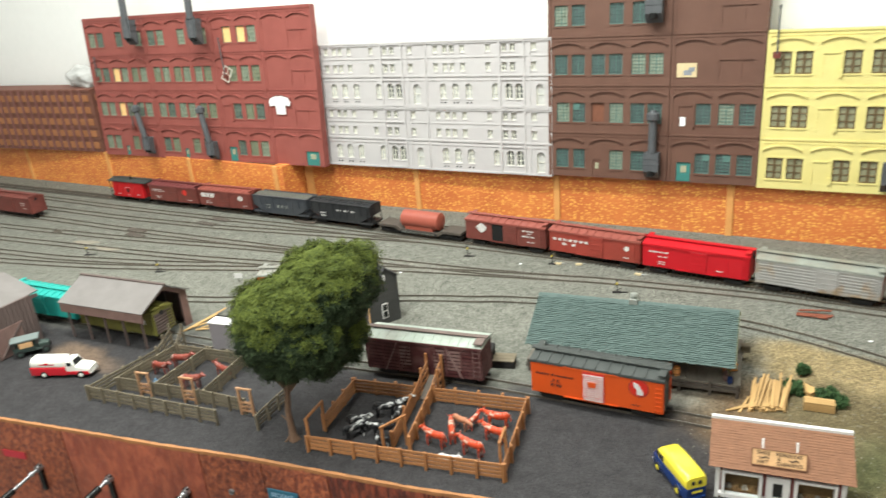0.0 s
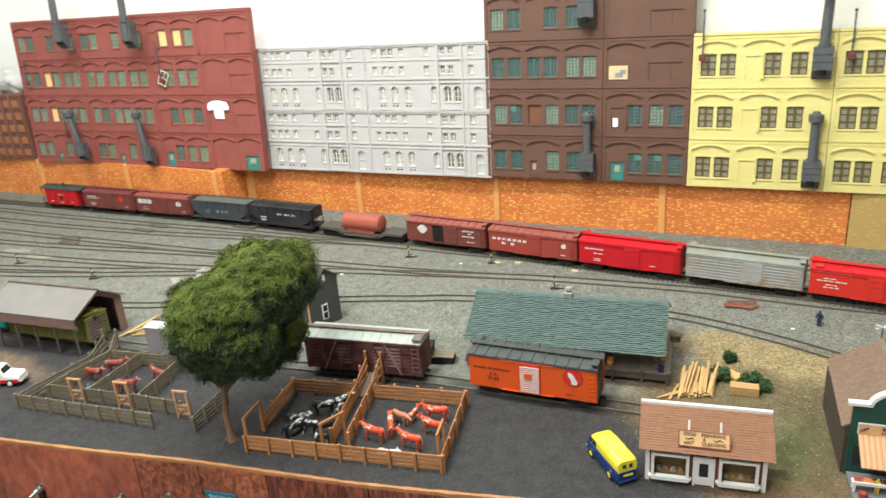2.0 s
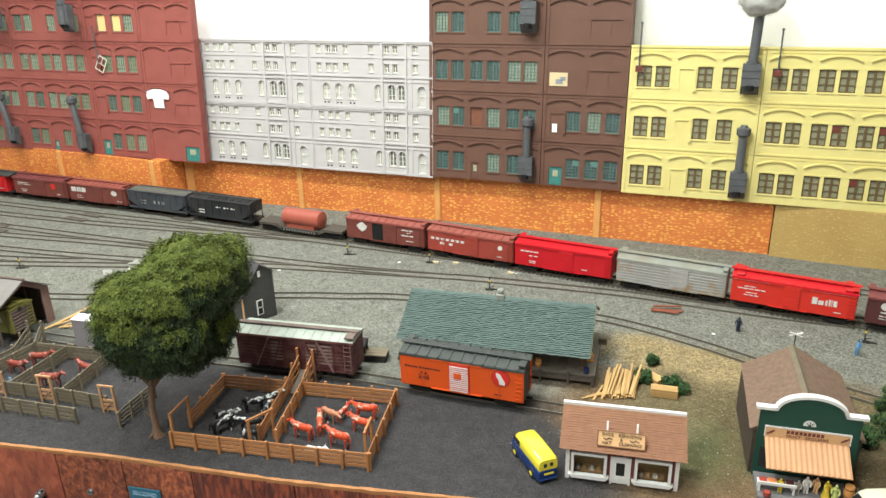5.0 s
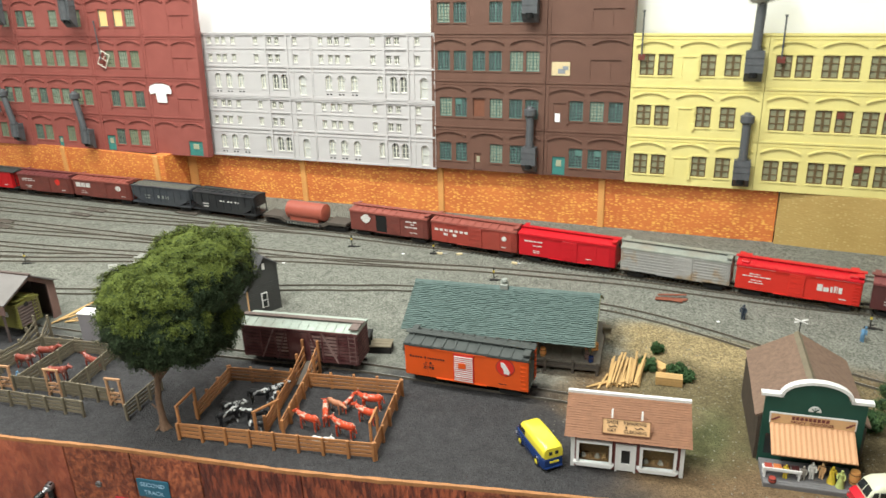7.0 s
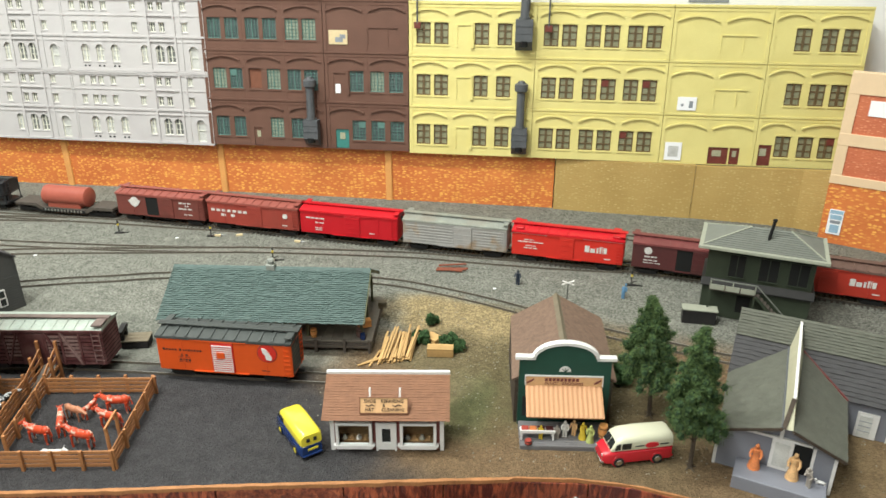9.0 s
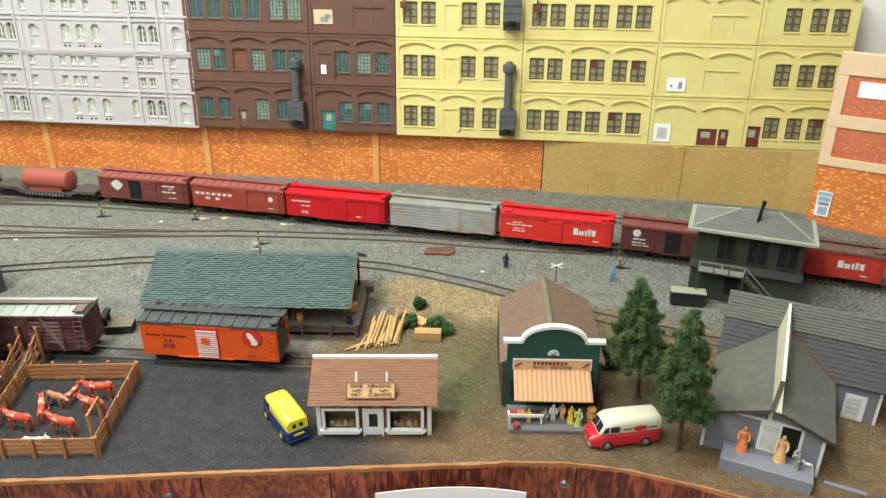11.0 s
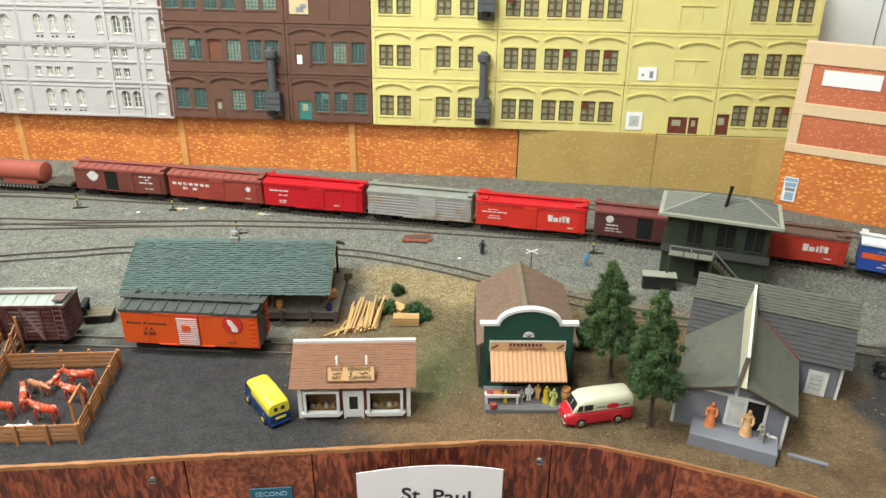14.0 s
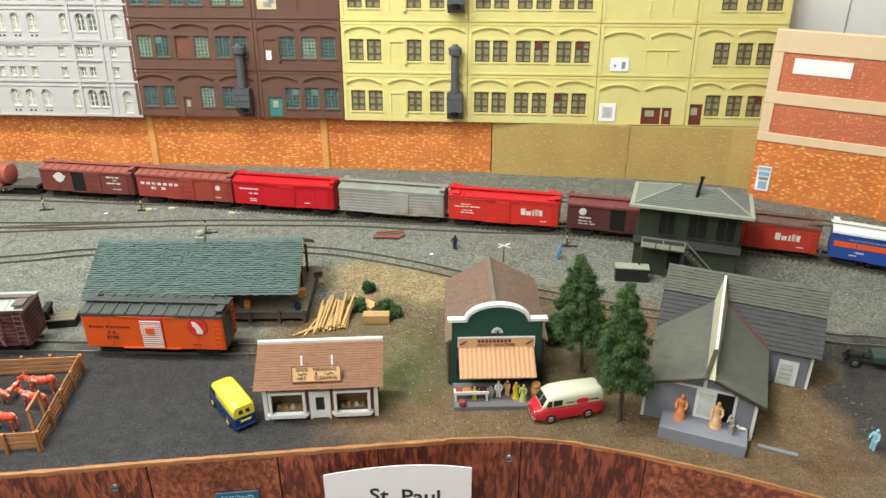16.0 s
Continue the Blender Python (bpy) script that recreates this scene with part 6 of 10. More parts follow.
LW = material("faded_white_lettering", (0.58, 0.56, 0.54), 0.6, var=0.25, scale=300)
y, rz = on_line(MAIN, -1.357)
caboose(-1.357, y, rz)
c = car("red-brown boxcar with white lettering bars and a round emblem", -1.215, BOX_BROWN, ROOF_MAROON, marks=[(-0.045, 0.0205, 0.030, 0.0018, LW), (-0.042, 0.0175, 0.036, 0.0014, LW), (-0.044, 0.0080, 0.018, 0.0014, LW), (-0.044, 0.0050, 0.012, 0.0014, LW), (0.048, 0.0050, 0.010, 0.0014, LW)], door=(0.004, 0.022))
disc_mark(c, 0.036, 0.0325, 0.0062, BOX_SCARLET)
c = car("red-brown boxcar with large white lettering blocks", -1.066, BOX_BROWN, ROOF_RUST, marks=[(-0.058, 0.0160, 0.012, 0.0078, LW), (-0.045, 0.0160, 0.010, 0.0078, LW), (-0.033, 0.0160, 0.010, 0.0078, LW), (-0.046, 0.0085, 0.012, 0.0014, LW), (-0.044, 0.0050, 0.018, 0.0014, LW), (0.054, 0.0050, 0.012, 0.0014, LW)], door=(0.002, 0.022))
disc_mark(c, 0.043, 0.0320, 0.0050, LW, sx=1.35)
y, rz = on_line(MAIN, -0.921)
hopper("weathered dark hopper car heaped with grey load", -0.921, y, rz, BOX_CHARCOAL, False, [(-0.004, 0.012, 0.005, 0.0055, ROOF_SILVER), (0.006, 0.012, 0.004, 0.0055, ROOF_SILVER), (0.016, 0.012, 0.006, 0.0055, ROOF_SILVER), (-0.030, 0.015, 0.012, 0.0018, ROOF_SILVER), (-0.030, 0.010, 0.010, 0.0018, ROOF_SILVER)])
y, rz = on_line(MAIN, -0.775)
hopper("black covered hopper car with roof hatches", -0.775, y, rz, BOX_BLACK, True, [(-0.040, 0.012, 0.014, 0.0020, LW), (-0.040, 0.007, 0.012, 0.0020, LW), (-0.002, 0.0195, 0.010, 0.0024, LW), (0.015, 0.0195, 0.010, 0.0024, LW), (0.030, 0.0195, 0.008, 0.0024, LW)])
y, rz = on_line(MAIN, -0.607)
tank_flat(-0.607, y, rz)
c = car("red-brown boxcar with a white emblem and open door", -0.441, BOX_BROWN, ROOF_RUST, marks=[(0.042, 0.0215, 0.020, 0.0024, LW), (0.044, 0.0180, 0.006, 0.0018, LW), (0.042, 0.0135, 0.022, 0.0024, LW), (0.046, 0.0060, 0.014, 0.0014, LW)], door=(0.010, 0.024), open_door=True)
disc_mark(c, -0.041, 0.0320, 0.0075, LW, sx=0.9)
part("painted_emblem", MB().prism([(-0.051, 0.0362), (-0.045, 0.0395), (-0.037, 0.0395), (-0.031, 0.0362), (-0.035, 0.0300), (-0.041, 0.0265), (-0.047, 0.0300)], -HWID - 0.0010, -HWID - 0.0004, "y"), LW, c)
c = car("rust red boxcar with a row of white lettering", -0.2925, BOX_RUST, ROOF_RUST, marks=[(-0.062 + 0.0085 * i, 0.0165, 0.0055, 0.0032, LW) for i in range(7)] + [(-0.046, 0.0105, 0.007, 0.0032, LW), (-0.031, 0.0105, 0.006, 0.0032, LW), (0.050, 0.0050, 0.008, 0.0014, LW)], door=(0.004, 0.022), group="cars of the long freight train")
disc_mark(c, 0.051, 0.0310, 0.0038, LW)
car("bright red boxcar with small white lettering", -0.148, BOX_RED, BOX_RED, marks=[(-0.048, 0.0195, 0.028, 0.0024, LW), (-0.042, 0.0140, 0.014, 0.0018, LW), (-0.044, 0.0070, 0.010, 0.0014, LW), (-0.044, 0.0045, 0.010, 0.0014, LW), (0.034, 0.0060, 0.008, 0.0014, LW)], door=(0.006, 0.022), roofribs=0)
car("weathered silver ribbed boxcar streaked with rust", 0.001, BOX_SILVER, ROOF_SILVER, ribs=8, door=(0.012, 0.024), open_door=False, roofribs=0)
reefer_marks = [(-0.048, 0.0195, 0.014, 0.0014, LW), (-0.046, 0.0165, 0.034, 0.0016, LW), (-0.046, 0.0120, 0.014, 0.0014, LW), (-0.046, 0.0090, 0.018, 0.0014, LW), (0.026, 0.0120, 0.006, 0.0080, LW), (0.033, 0.0120, 0.006, 0.0050, LW), (0.039, 0.0120, 0.0025, 0.0065, LW), (0.0435, 0.0120, 0.0040, 0.0080, LW), (0.0485, 0.0120, 0.0040, 0.0070, LW), (0.052, 0.0050, 0.008, 0.0014, LW), (0.0, 0.0040, 0.010, 0.0022, LW), (-0.0, 0.0272, 0.140, 0.0007, LW)]
car("scarlet refrigerator car with white lettering blocks", 0.149, BOX_SCARLET, BOX_RED, marks=reefer_marks, door=(0.0, 0.018), name="refrigerator_car")
c = car("maroon boxcar with white script marks and open door", 0.301, BOX_MAROON, ROOF_MAROON, marks=[(-0.048, 0.0135, 0.016, 0.0022, LW), (-0.048, 0.0095, 0.018, 0.0016, LW), (-0.046, 0.0065, 0.022, 0.0012, LW), (0.040, 0.0190, 0.020, 0.0026, LW), (0.046, 0.0160, 0.028, 0.0010, LW), (0.042, 0.0120, 0.024, 0.0024, LW), (0.044, 0.0050, 0.028, 0.0014, LW)], door=(0.012, 0.022), open_door=True)
disc_mark(c, -0.052, 0.0345, 0.0048, LW)
car("brick red refrigerator car with white lettering blocks", 0.451, BOX_BRICK, ROOF_BROWN, marks=reefer_marks[:-1], door=(0.0, 0.018), name="refrigerator_car")
c = car("blue boxcar with orange band and white roof", 0.600, BOX_BLUE, ROOF_WHITE, marks=[(0.0, 0.0135, 0.136, 0.0060, BOX_ORANGE), (-0.030, 0.0220, 0.046, 0.0016, ROOF_SILVER), (-0.040, 0.0085, 0.010, 0.0018, LW), (-0.046, 0.0050, 0.008, 0.0014, LW)], door=(0.0, 0.020))
disc_mark(c, 0.036, 0.0290, 0.0092, LW)
disc_mark(c, 0.036, 0.0290, 0.0066, BOX_RUST, -HWID - 0.0009)
car("yellow refrigerator car with silver roof and green sill", 0.748, BOX_YELLOW, ROOF_WHITE, marks=[(0.0, 0.0004, 0.138, 0.0022, MARKET_GREEN), (0.046, 0.0150, 0.030, 0.0012, MARKET_GREEN), (-0.042, 0.0190, 0.008, 0.0040, MARKET_GREEN)], door=(0.0, 0.020), name="refrigerator_car")
car("maroon boxcar with scarlet band and white lettering", 0.897, BOX_MAROON, ROOF_MAROON, marks=[(0.0, 0.0175, 0.138, 0.0052, BOX_SCARLET), (-0.046, 0.0110, 0.024, 0.0030, LW), (-0.046, 0.0070, 0.014, 0.0022, LW), (0.042, 0.0105, 0.026, 0.0022, LW)], door=(0.0, 0.022))

# cars standing in the yard and on the siding
y, rz = on_line(YARD4, -1.545)
boxcar("oxide brown boxcar standing on a yard track", -1.545, y + 0.002, rz, BOX_BROWN, BOX_BROWN, marks=[(0.044, 0.0190, 0.014, 0.0016, LW), (0.044, 0.0150, 0.012, 0.0016, LW), (0.048, 0.0090, 0.010, 0.0016, LW)], group="cars standing in the yard")
y, rz = on_line(DEPOT_LINE, -0.634)
boxcar("orange boxcar with a pale roof behind the tree", -0.634, y, rz, BOX_ORANGE, ROOF_SILVER, group="cars standing in the yard")
y, rz = on_line(SIDING, -0.985)
boxcar("turquoise boxcar parked between two wooden sheds", -0.975, y, rz, BOX_TEAL, BOX_TEAL, z1=0.0430, group="cars standing on the siding")
y, rz = on_line(SIDING, -0.822)
boxcar("olive boxcar under the roof of a loading shed", -0.822, y - 0.004, rz, BOX_OLIVE, BOX_OLIVE, marks=[(0.052, 0.014, 0.006, 0.006, LW)], z0=0.0118, z1=0.043, ends=SHED_WALL, group="cars standing on the siding")
orange_marks = [(-0.0600 + i * 0.0029 + (0.0018 if i > 4 else 0), 0.0175, 0.0019, 0.0026 if i in (0, 5) else 0.0019, INK) for i in range(13)]
orange_marks += [(-0.0425, 0.0130, 0.0021, 0.0020, INK), (-0.0380, 0.0130, 0.0021, 0.0020, INK)] + [(-0.0445 + i * 0.0030, 0.0088, 0.0020, 0.0021, INK) for i in range(4)]
orange_marks += [(-0.0400, 0.0078, 0.013, 0.0004, INK), (-0.0400, 0.0118, 0.013, 0.0003, INK), (0.040, 0.0040, 0.008, 0.0008, INK)]
# ends in dark grey: the shade on that face is put into its colour
orange_car = boxcar("orange boxcar with dark roof, white door and round red emblem", -0.1815, 0.6257, 0.9, BOX_ORANGE, ROOF_DARK, marks=orange_marks, L=0.1335, z0=0.0128, z1=0.0492, ends=ROOF_DARK, door=(-0.0012, 0.022), door_mat=BOX_SCARLET, group="cars standing on the siding")
for i in range(13):
    part("white_slat_mark", MB().box(-0.0112, 0.0088, -HWID - 0.0019, -HWID - 0.0012, 0.0150 + i * 0.0023, 0.0160 + i * 0.0023), WHITE, orange_car)
part("orange_panel_mark", MB().box(-0.0065, 0.0015, -HWID - 0.0025, -HWID - 0.0012, 0.0300, 0.0365), BOX_ORANGE, orange_car)
disc_mark(orange_car, 0.0430, 0.0350, 0.0099, BOX_RUST)
disc_mark(orange_car, 0.0430, 0.0350, 0.0090, BOX_SCARLET, -HWID - 0.0008)
part("painted_emblem", MB().prism([(0.0382, 0.0440), (0.0424, 0.0428), (0.0448, 0.0392), (0.0478, 0.0338), (0.0472, 0.0308), (0.0418, 0.0314), (0.0412, 0.0368), (0.0388, 0.0392)], -HWID - 0.0014, -HWID - 0.0007, "y"), WHITE, orange_car)

stock = thing("stock_car", "weathered brown slatted stock car with a silver roof", "stock car", -0.3743, 0.6161, 0, 7.1, group="cars standing on the siding")
h, z0, z1 = 0.0688, 0.0118, 0.0500
part("body", MB().box(-h, h, -HWID + 0.001, HWID - 0.001, z0, z1), SOOT_SHADE, stock, "black block standing for the shaded interior behind the slats")
for i in range(9):
    zz = z0 + 0.0004 + i * 0.0042
    part("slat", MB().box(-h, h, -HWID - 0.0002, -HWID + 0.0012, zz, zz + 0.0032), STOCK_BROWN, stock)
    part("slat", MB().box(h - 0.0012, h + 0.0002, -HWID + 0.0013, HWID - 0.001, zz, zz + 0.0032), STOCK_BROWN, stock)
for a, b in ((-0.0270, -0.0135), (0.0135, 0.0270), (0.0290, 0.0450)):
    for i in range(2, 8):
        zz = z0 + 0.0006 + i * 0.0042
        part("slat", MB().box(a, b, -HWID - 0.0006, -HWID + 0.0002, zz, zz + 0.0026), STOCK_PALE, stock, "grey weathered slat")
for xx in (-0.0655, -0.046, -0.028, -0.0125, 0.0125, 0.028, 0.046, 0.0655):
    part("post", MB().box(xx - 0.0010, xx + 0.0010, -HWID - 0.0012, -HWID + 0.0002, z0, z1), STOCK_BROWN, stock)
for a, b in ((-0.0455, -0.0285), (0.0285, 0.0455)):
    s = 1 if a > 0 else -1
    part("brace", MB().beam((a if s > 0 else b, -HWID - 0.0010, z1 - 0.001), (b if s > 0 else a, -HWID - 0.0010, z0 + 0.001), 0.0012, 0.0030, (0, 1, 0)), STOCK_PALE, stock)
for a, b in ((-0.0265, -0.0140), (0.0140, 0.0265)):
    part("brace", MB().beam((b if a < 0 else a, -HWID - 0.0012, z1 - 0.002), (a if a < 0 else b, -HWID - 0.0012, z0 + 0.002), 0.0012, 0.0024, (0, 1, 0)), STOCK_BROWN, stock)
part("door", MB().box(-0.0115, 0.0115, -HWID - 0.0016, -HWID - 0.0002, z0 + 0.001, z1 - 0.003, 0.0003), STOCK_BROWN, stock)
r = MB().prism([(-HWID - 0.0010, z1 - 0.0006), (-HWID - 0.0010, z1 + 0.0012), (0, z1 + 0.0048), (HWID + 0.0010, z1 + 0.0012), (HWID + 0.0010, z1 - 0.0006)], -h - 0.001, h + 0.001, "x")
for i in range(13):
    xx = -h + 0.005 + i * 0.0106
    r.beam((xx, -HWID - 0.0004, z1 + 0.0014), (xx, -0.003, z1 + 0.0046), 0.0009, 0.0009)
part("roof", r, ROOF_MINT, stock)
part("eave_board", MB().box(-h - 0.0012, h + 0.0012, -HWID - 0.0020, -HWID - 0.0009, z1 - 0.0014, z1 + 0.0010), STOCK_BROWN, stock)
part("running_board", MB().box(-h - 0.003, h + 0.003, -0.0030, 0.0030, z1 + 0.0060, z1 + 0.0070), WALK_BROWN, stock, "brown plank running board")
part("cross_board", MB().box(h - 0.009, h + 0.001, -HWID, -0.003, z1 + 0.0046, z1 + 0.0060), WALK_BROWN, stock)
ladder(stock, h - 0.006, -HWID - 0.0008, z0 + 0.003, z1 - 0.002, 0.0075, STOCK_PALE, 6)
part("underframe", MB().box(-h + 0.006, h - 0.006, -0.010, 0.010, 0.0085, z0), UNDER, stock)
for s in (-1, 1):
    truck_parts(stock, s * 0.046)
couplers(stock, 0.132)
buf = thing("wooden_bumper", "dark timber bumper block beside the siding", "bumper", -0.3060, 0.665, 0, 14)
part("block", MB().box(-0.014, 0.014, -0.009, 0.009, 0.0, 0.0085, 0.001), UNDER, buf)
part("top_plank", MB().box(-0.0145, 0.0145, -0.0095, -0.0035, 0.0085, 0.0100, 0.0003), OLD_WOOD, buf)
part("top_plank", MB().box(-0.0145, 0.0145, -0.0030, 0.0030, 0.0085, 0.0100, 0.0003), OLD_WOOD, buf)
part("top_plank", MB().box(-0.0145, 0.0145, 0.0035, 0.0095, 0.0085, 0.0100, 0.0003), OLD_WOOD, buf)
part("post", MB().box(-0.014, -0.010, -0.008, -0.004, 0.0101, 0.021, 0.0005), UNDER, buf)
part("post", MB().box(-0.014, -0.010, 0.004, 0.008, 0.0101, 0.021, 0.0005), UNDER, buf)
part("beam", MB().box(-0.016, -0.0098, -0.011, 0.011, 0.0175, 0.022, 0.0005), UNDER, buf)

# ---------------------------------------------------------------- stock pens


def fence(name, label, pts, mat, h=0.0180, rails=4, gap=0.024, board=0.0031, heights=None, group="", face=1):
    """A post-and-board fence along a polyline: each post and each board is a part."""
    f = thing(name, label, "fence", pts[0][0], pts[0][1], 0, group=group)
    o = Vector((*pts[0], 0))
    rnd = random.Random(label + str(pts))
    hs = heights or [h] * len(pts)
    for i, (p, q) in enumerate(zip(pts, pts[1:])):
        p, q = Vector((*p, 0)) - o, Vector((*q, 0)) - o
        n = max(1, round((q - p).length / gap))
        d = (q - p).normalized()
        s = Vector((d.y, -d.x, 0)) * face
        for k in range(n + (1 if i == len(pts) - 2 else 0)):
            c = p.lerp(q, k / n)
            hh = hs[i] + (hs[i + 1] - hs[i]) * k / n + 0.0012 + rnd.uniform(-0.0006, 0.0008)
            a = math.atan2(d.y, d.x)
            m = Matrix.Translation(c + s * 0.0014) @ Matrix.Rotation(a, 4, "Z")
            part("post", MB().box(-0.0013, 0.0013, -0.0013, 0.0013, -0.0005, hh, 0.0002, m), mat, f)
        for r in range(rails):
            for k in range(n):
                a, b = p.lerp(q, k / n), p.lerp(q, (k + 1) / n)
                ha = (hs[i] + (hs[i + 1] - hs[i]) * k / n) / (rails + 0.25)
                hb = (hs[i] + (hs[i + 1] - hs[i]) * (k + 1) / n) / (rails + 0.25)
                za, zb = 0.0022 + ha * r + board / 2, 0.0022 + hb * r + board / 2
                if heights:
                    za, zb = hs[i] + (hs[i + 1] - hs[i]) * k / n - ha * (rails - r) + board / 2, hs[i] + (hs[i + 1] - hs[i]) * (k + 1) / n - hb * (rails - r) + board / 2
                    za, zb = max(za, 0.002), max(zb, 0.002)
                j = rnd.uniform(-0.0003, 0.0003)
                part("board", MB().beam((a.x - s.x * 0.0004, a.y - s.y * 0.0004, za + j), (b.x - s.x * 0.0004, b.y - s.y * 0.0004, zb - j), 0.0011, board, c=0.0002), mat, f)
    return f


def gate(x, y, rz, w, h, mat, label, x_brace=True, group="stock pen gates"):
    g = thing("pen_gate", label, "gate", x, y, 0, rz, group=group)
    for s in (0, w):
        part("post", MB().box(s - 0.0012, s + 0.0012, -0.0012, 0.0012, -0.0003, h, 0.0002), mat, g)
    part("top_bar", MB().box(-0.002, w + 0.002, -0.0010, 0.0010, h, h + 0.0022, 0.0002), mat, g)
    if x_brace:
        for z in (0.004, 0.009, 0.014):
            part("rail", MB().box(0.0013, w - 0.0013, -0.0007, 0.0007, z, z + 0.0024), mat, g)
        part("brace", MB().beam((0.0015, -0.0012, 0.004), (w - 0.0015, -0.0012, 0.016), 0.0008, 0.0018, (0, 1, 0)), mat, g)
    return g


PA, PB, PC, PD = (-0.419, 0.450), (-0.2245, 0.4795), (-0.2440, 0.5840), (-0.4350, 0.5540)
ML0, ML1 = (-0.3420, 0.4840), (-0.3625, 0.5660)
MR0, MR1 = (-0.3245, 0.4830), (-0.3455, 0.5690)
NEWPEN = "new orange-stained stock pen fence with close-set boards"
fence("pen_fence", NEWPEN, [PA, PB], PEN_WOOD, group="new stock pen", face=1)
fence("pen_fence", NEWPEN, [PB, PC], PEN_WOOD, group="new stock pen", face=1)
fence("pen_fence", NEWPEN, [MR1, PC], PEN_WOOD, group="new stock pen", face=-1)
fence("pen_fence", NEWPEN, [PD, ML1], PEN_WOOD, group="new stock pen", face=-1)
fence("pen_fence", NEWPEN, [(-0.4240, 0.4840), PD], PEN_WOOD, group="new stock pen", face=-1)
fence("pen_fence", "orange-stained divider fence along the pen alley", [ML0, ML1], PEN_WOOD, group="new stock pen", face=-1, h=0.019)
fence("pen_fence", "orange-stained divider fence along the pen alley", [MR0, MR1], PEN_WOOD, group="new stock pen", face=1, h=0.019)
fence("cattle_chute", "orange-stained chute wall rising to the stock car", [ML1, (-0.3640, 0.5950)], PEN_WOOD, rails=4, gap=0.018, heights=[0.021, 0.040], group="new stock pen", face=-1)
fence("cattle_chute", "orange-stained chute wall rising to the stock car", [MR1, (-0.3490, 0.5970)], PEN_WOOD, rails=4, gap=0.018, heights=[0.021, 0.040], group="new stock pen", face=1)
single("chute_ramp", slab(MB(), (ML1[0] + 0.002, ML1[1], 0.002), (MR1[0] - 0.002, MR1[1], 0.002), (-0.3510, 0.5965, 0.0150), (-0.3625, 0.5945, 0.0150), 0.0015), DECK, "dark worn plank ramp inside the cattle chute", "ramp")
gate(-0.4195, 0.4530, 97, 0.030, 0.034, PEN_WOOD, "tall orange-stained open gate frame of the pen", False)
gate(-0.3440, 0.4700, 66, 0.026, 0.032, PEN_WOOD, "tall orange-stained open gate frame of the pen", False)
gate(-0.2300, 0.4860, 101, 0.022, 0.034, PEN_WOOD, "tall orange-stained open gate frame of the pen", False)

OLDPEN = "weathered grey-green stock pen fence with open boards"
fence("pen_fence", OLDPEN, [(-0.7220, 0.4335), (-0.5400, 0.4510)], OLD_WOOD, group="old stock pen", face=1, board=0.0030)
fence("pen_fence", OLDPEN, [(-0.7220, 0.4335), (-0.7130, 0.5280)], OLD_WOOD, group="old stock pen", face=-1, board=0.0030)
fence("pen_fence", OLDPEN, [(-0.7040, 0.4600), (-0.6700, 0.4645)], OLD_WOOD, group="old stock pen", face=1, board=0.0034)
fence("pen_fence", OLDPEN, [(-0.6540, 0.4665), (-0.6080, 0.4720)], OLD_WOOD, group="old stock pen", face=1, board=0.0034)
fence("pen_fence", OLDPEN, [(-0.5900, 0.4740), (-0.5250, 0.4785)], OLD_WOOD, group="old stock pen", face=1, board=0.0034)
fence("pen_fence", OLDPEN, [(-0.7040, 0.4600), (-0.6980, 0.5430)], OLD_WOOD, group="old stock pen", face=1, board=0.0034)
fence("pen_fence", OLDPEN, [(-0.6490, 0.4690), (-0.6540, 0.5520)], OLD_WOOD, group="old stock pen", face=1, board=0.0034)
fence("pen_fence", OLDPEN, [(-0.5830, 0.4760), (-0.5960, 0.5560)], OLD_WOOD, group="old stock pen", face=1, board=0.0034)
fence("pen_fence", OLDPEN, [(-0.6980, 0.5450), (-0.5200, 0.5660)], OLD_WOOD, group="old stock pen", face=-1, board=0.0034)
fence("pen_fence", OLDPEN, [(-0.4930, 0.4585), (-0.4980, 0.5150)], OLD_WOOD, group="old stock pen", face=1, gap=0.019, board=0.0026)
fence("cattle_chute", "weathered chute wall rising beside the loading shed", [(-0.7130, 0.5280), (-0.7230, 0.5610)], OLD_WOOD, heights=[0.020, 0.034], gap=0.017, group="old stock pen", face=-1)
fence("cattle_chute", "weathered chute wall rising beside the loading shed", [(-0.6980, 0.5440), (-0.7080, 0.5650)], OLD_WOOD, heights=[0.020, 0.034], gap=0.017, group="old stock pen", face=1)
for gx, gy in ((-0.6700, 0.4625), (-0.6080, 0.4700), (-0.5290, 0.4755)):
    gate(gx, gy, 8, 0.0150, 0.029 if gx < -0.65 else 0.031, GATE_WOOD, "pale new wood gate in the weathered pen")


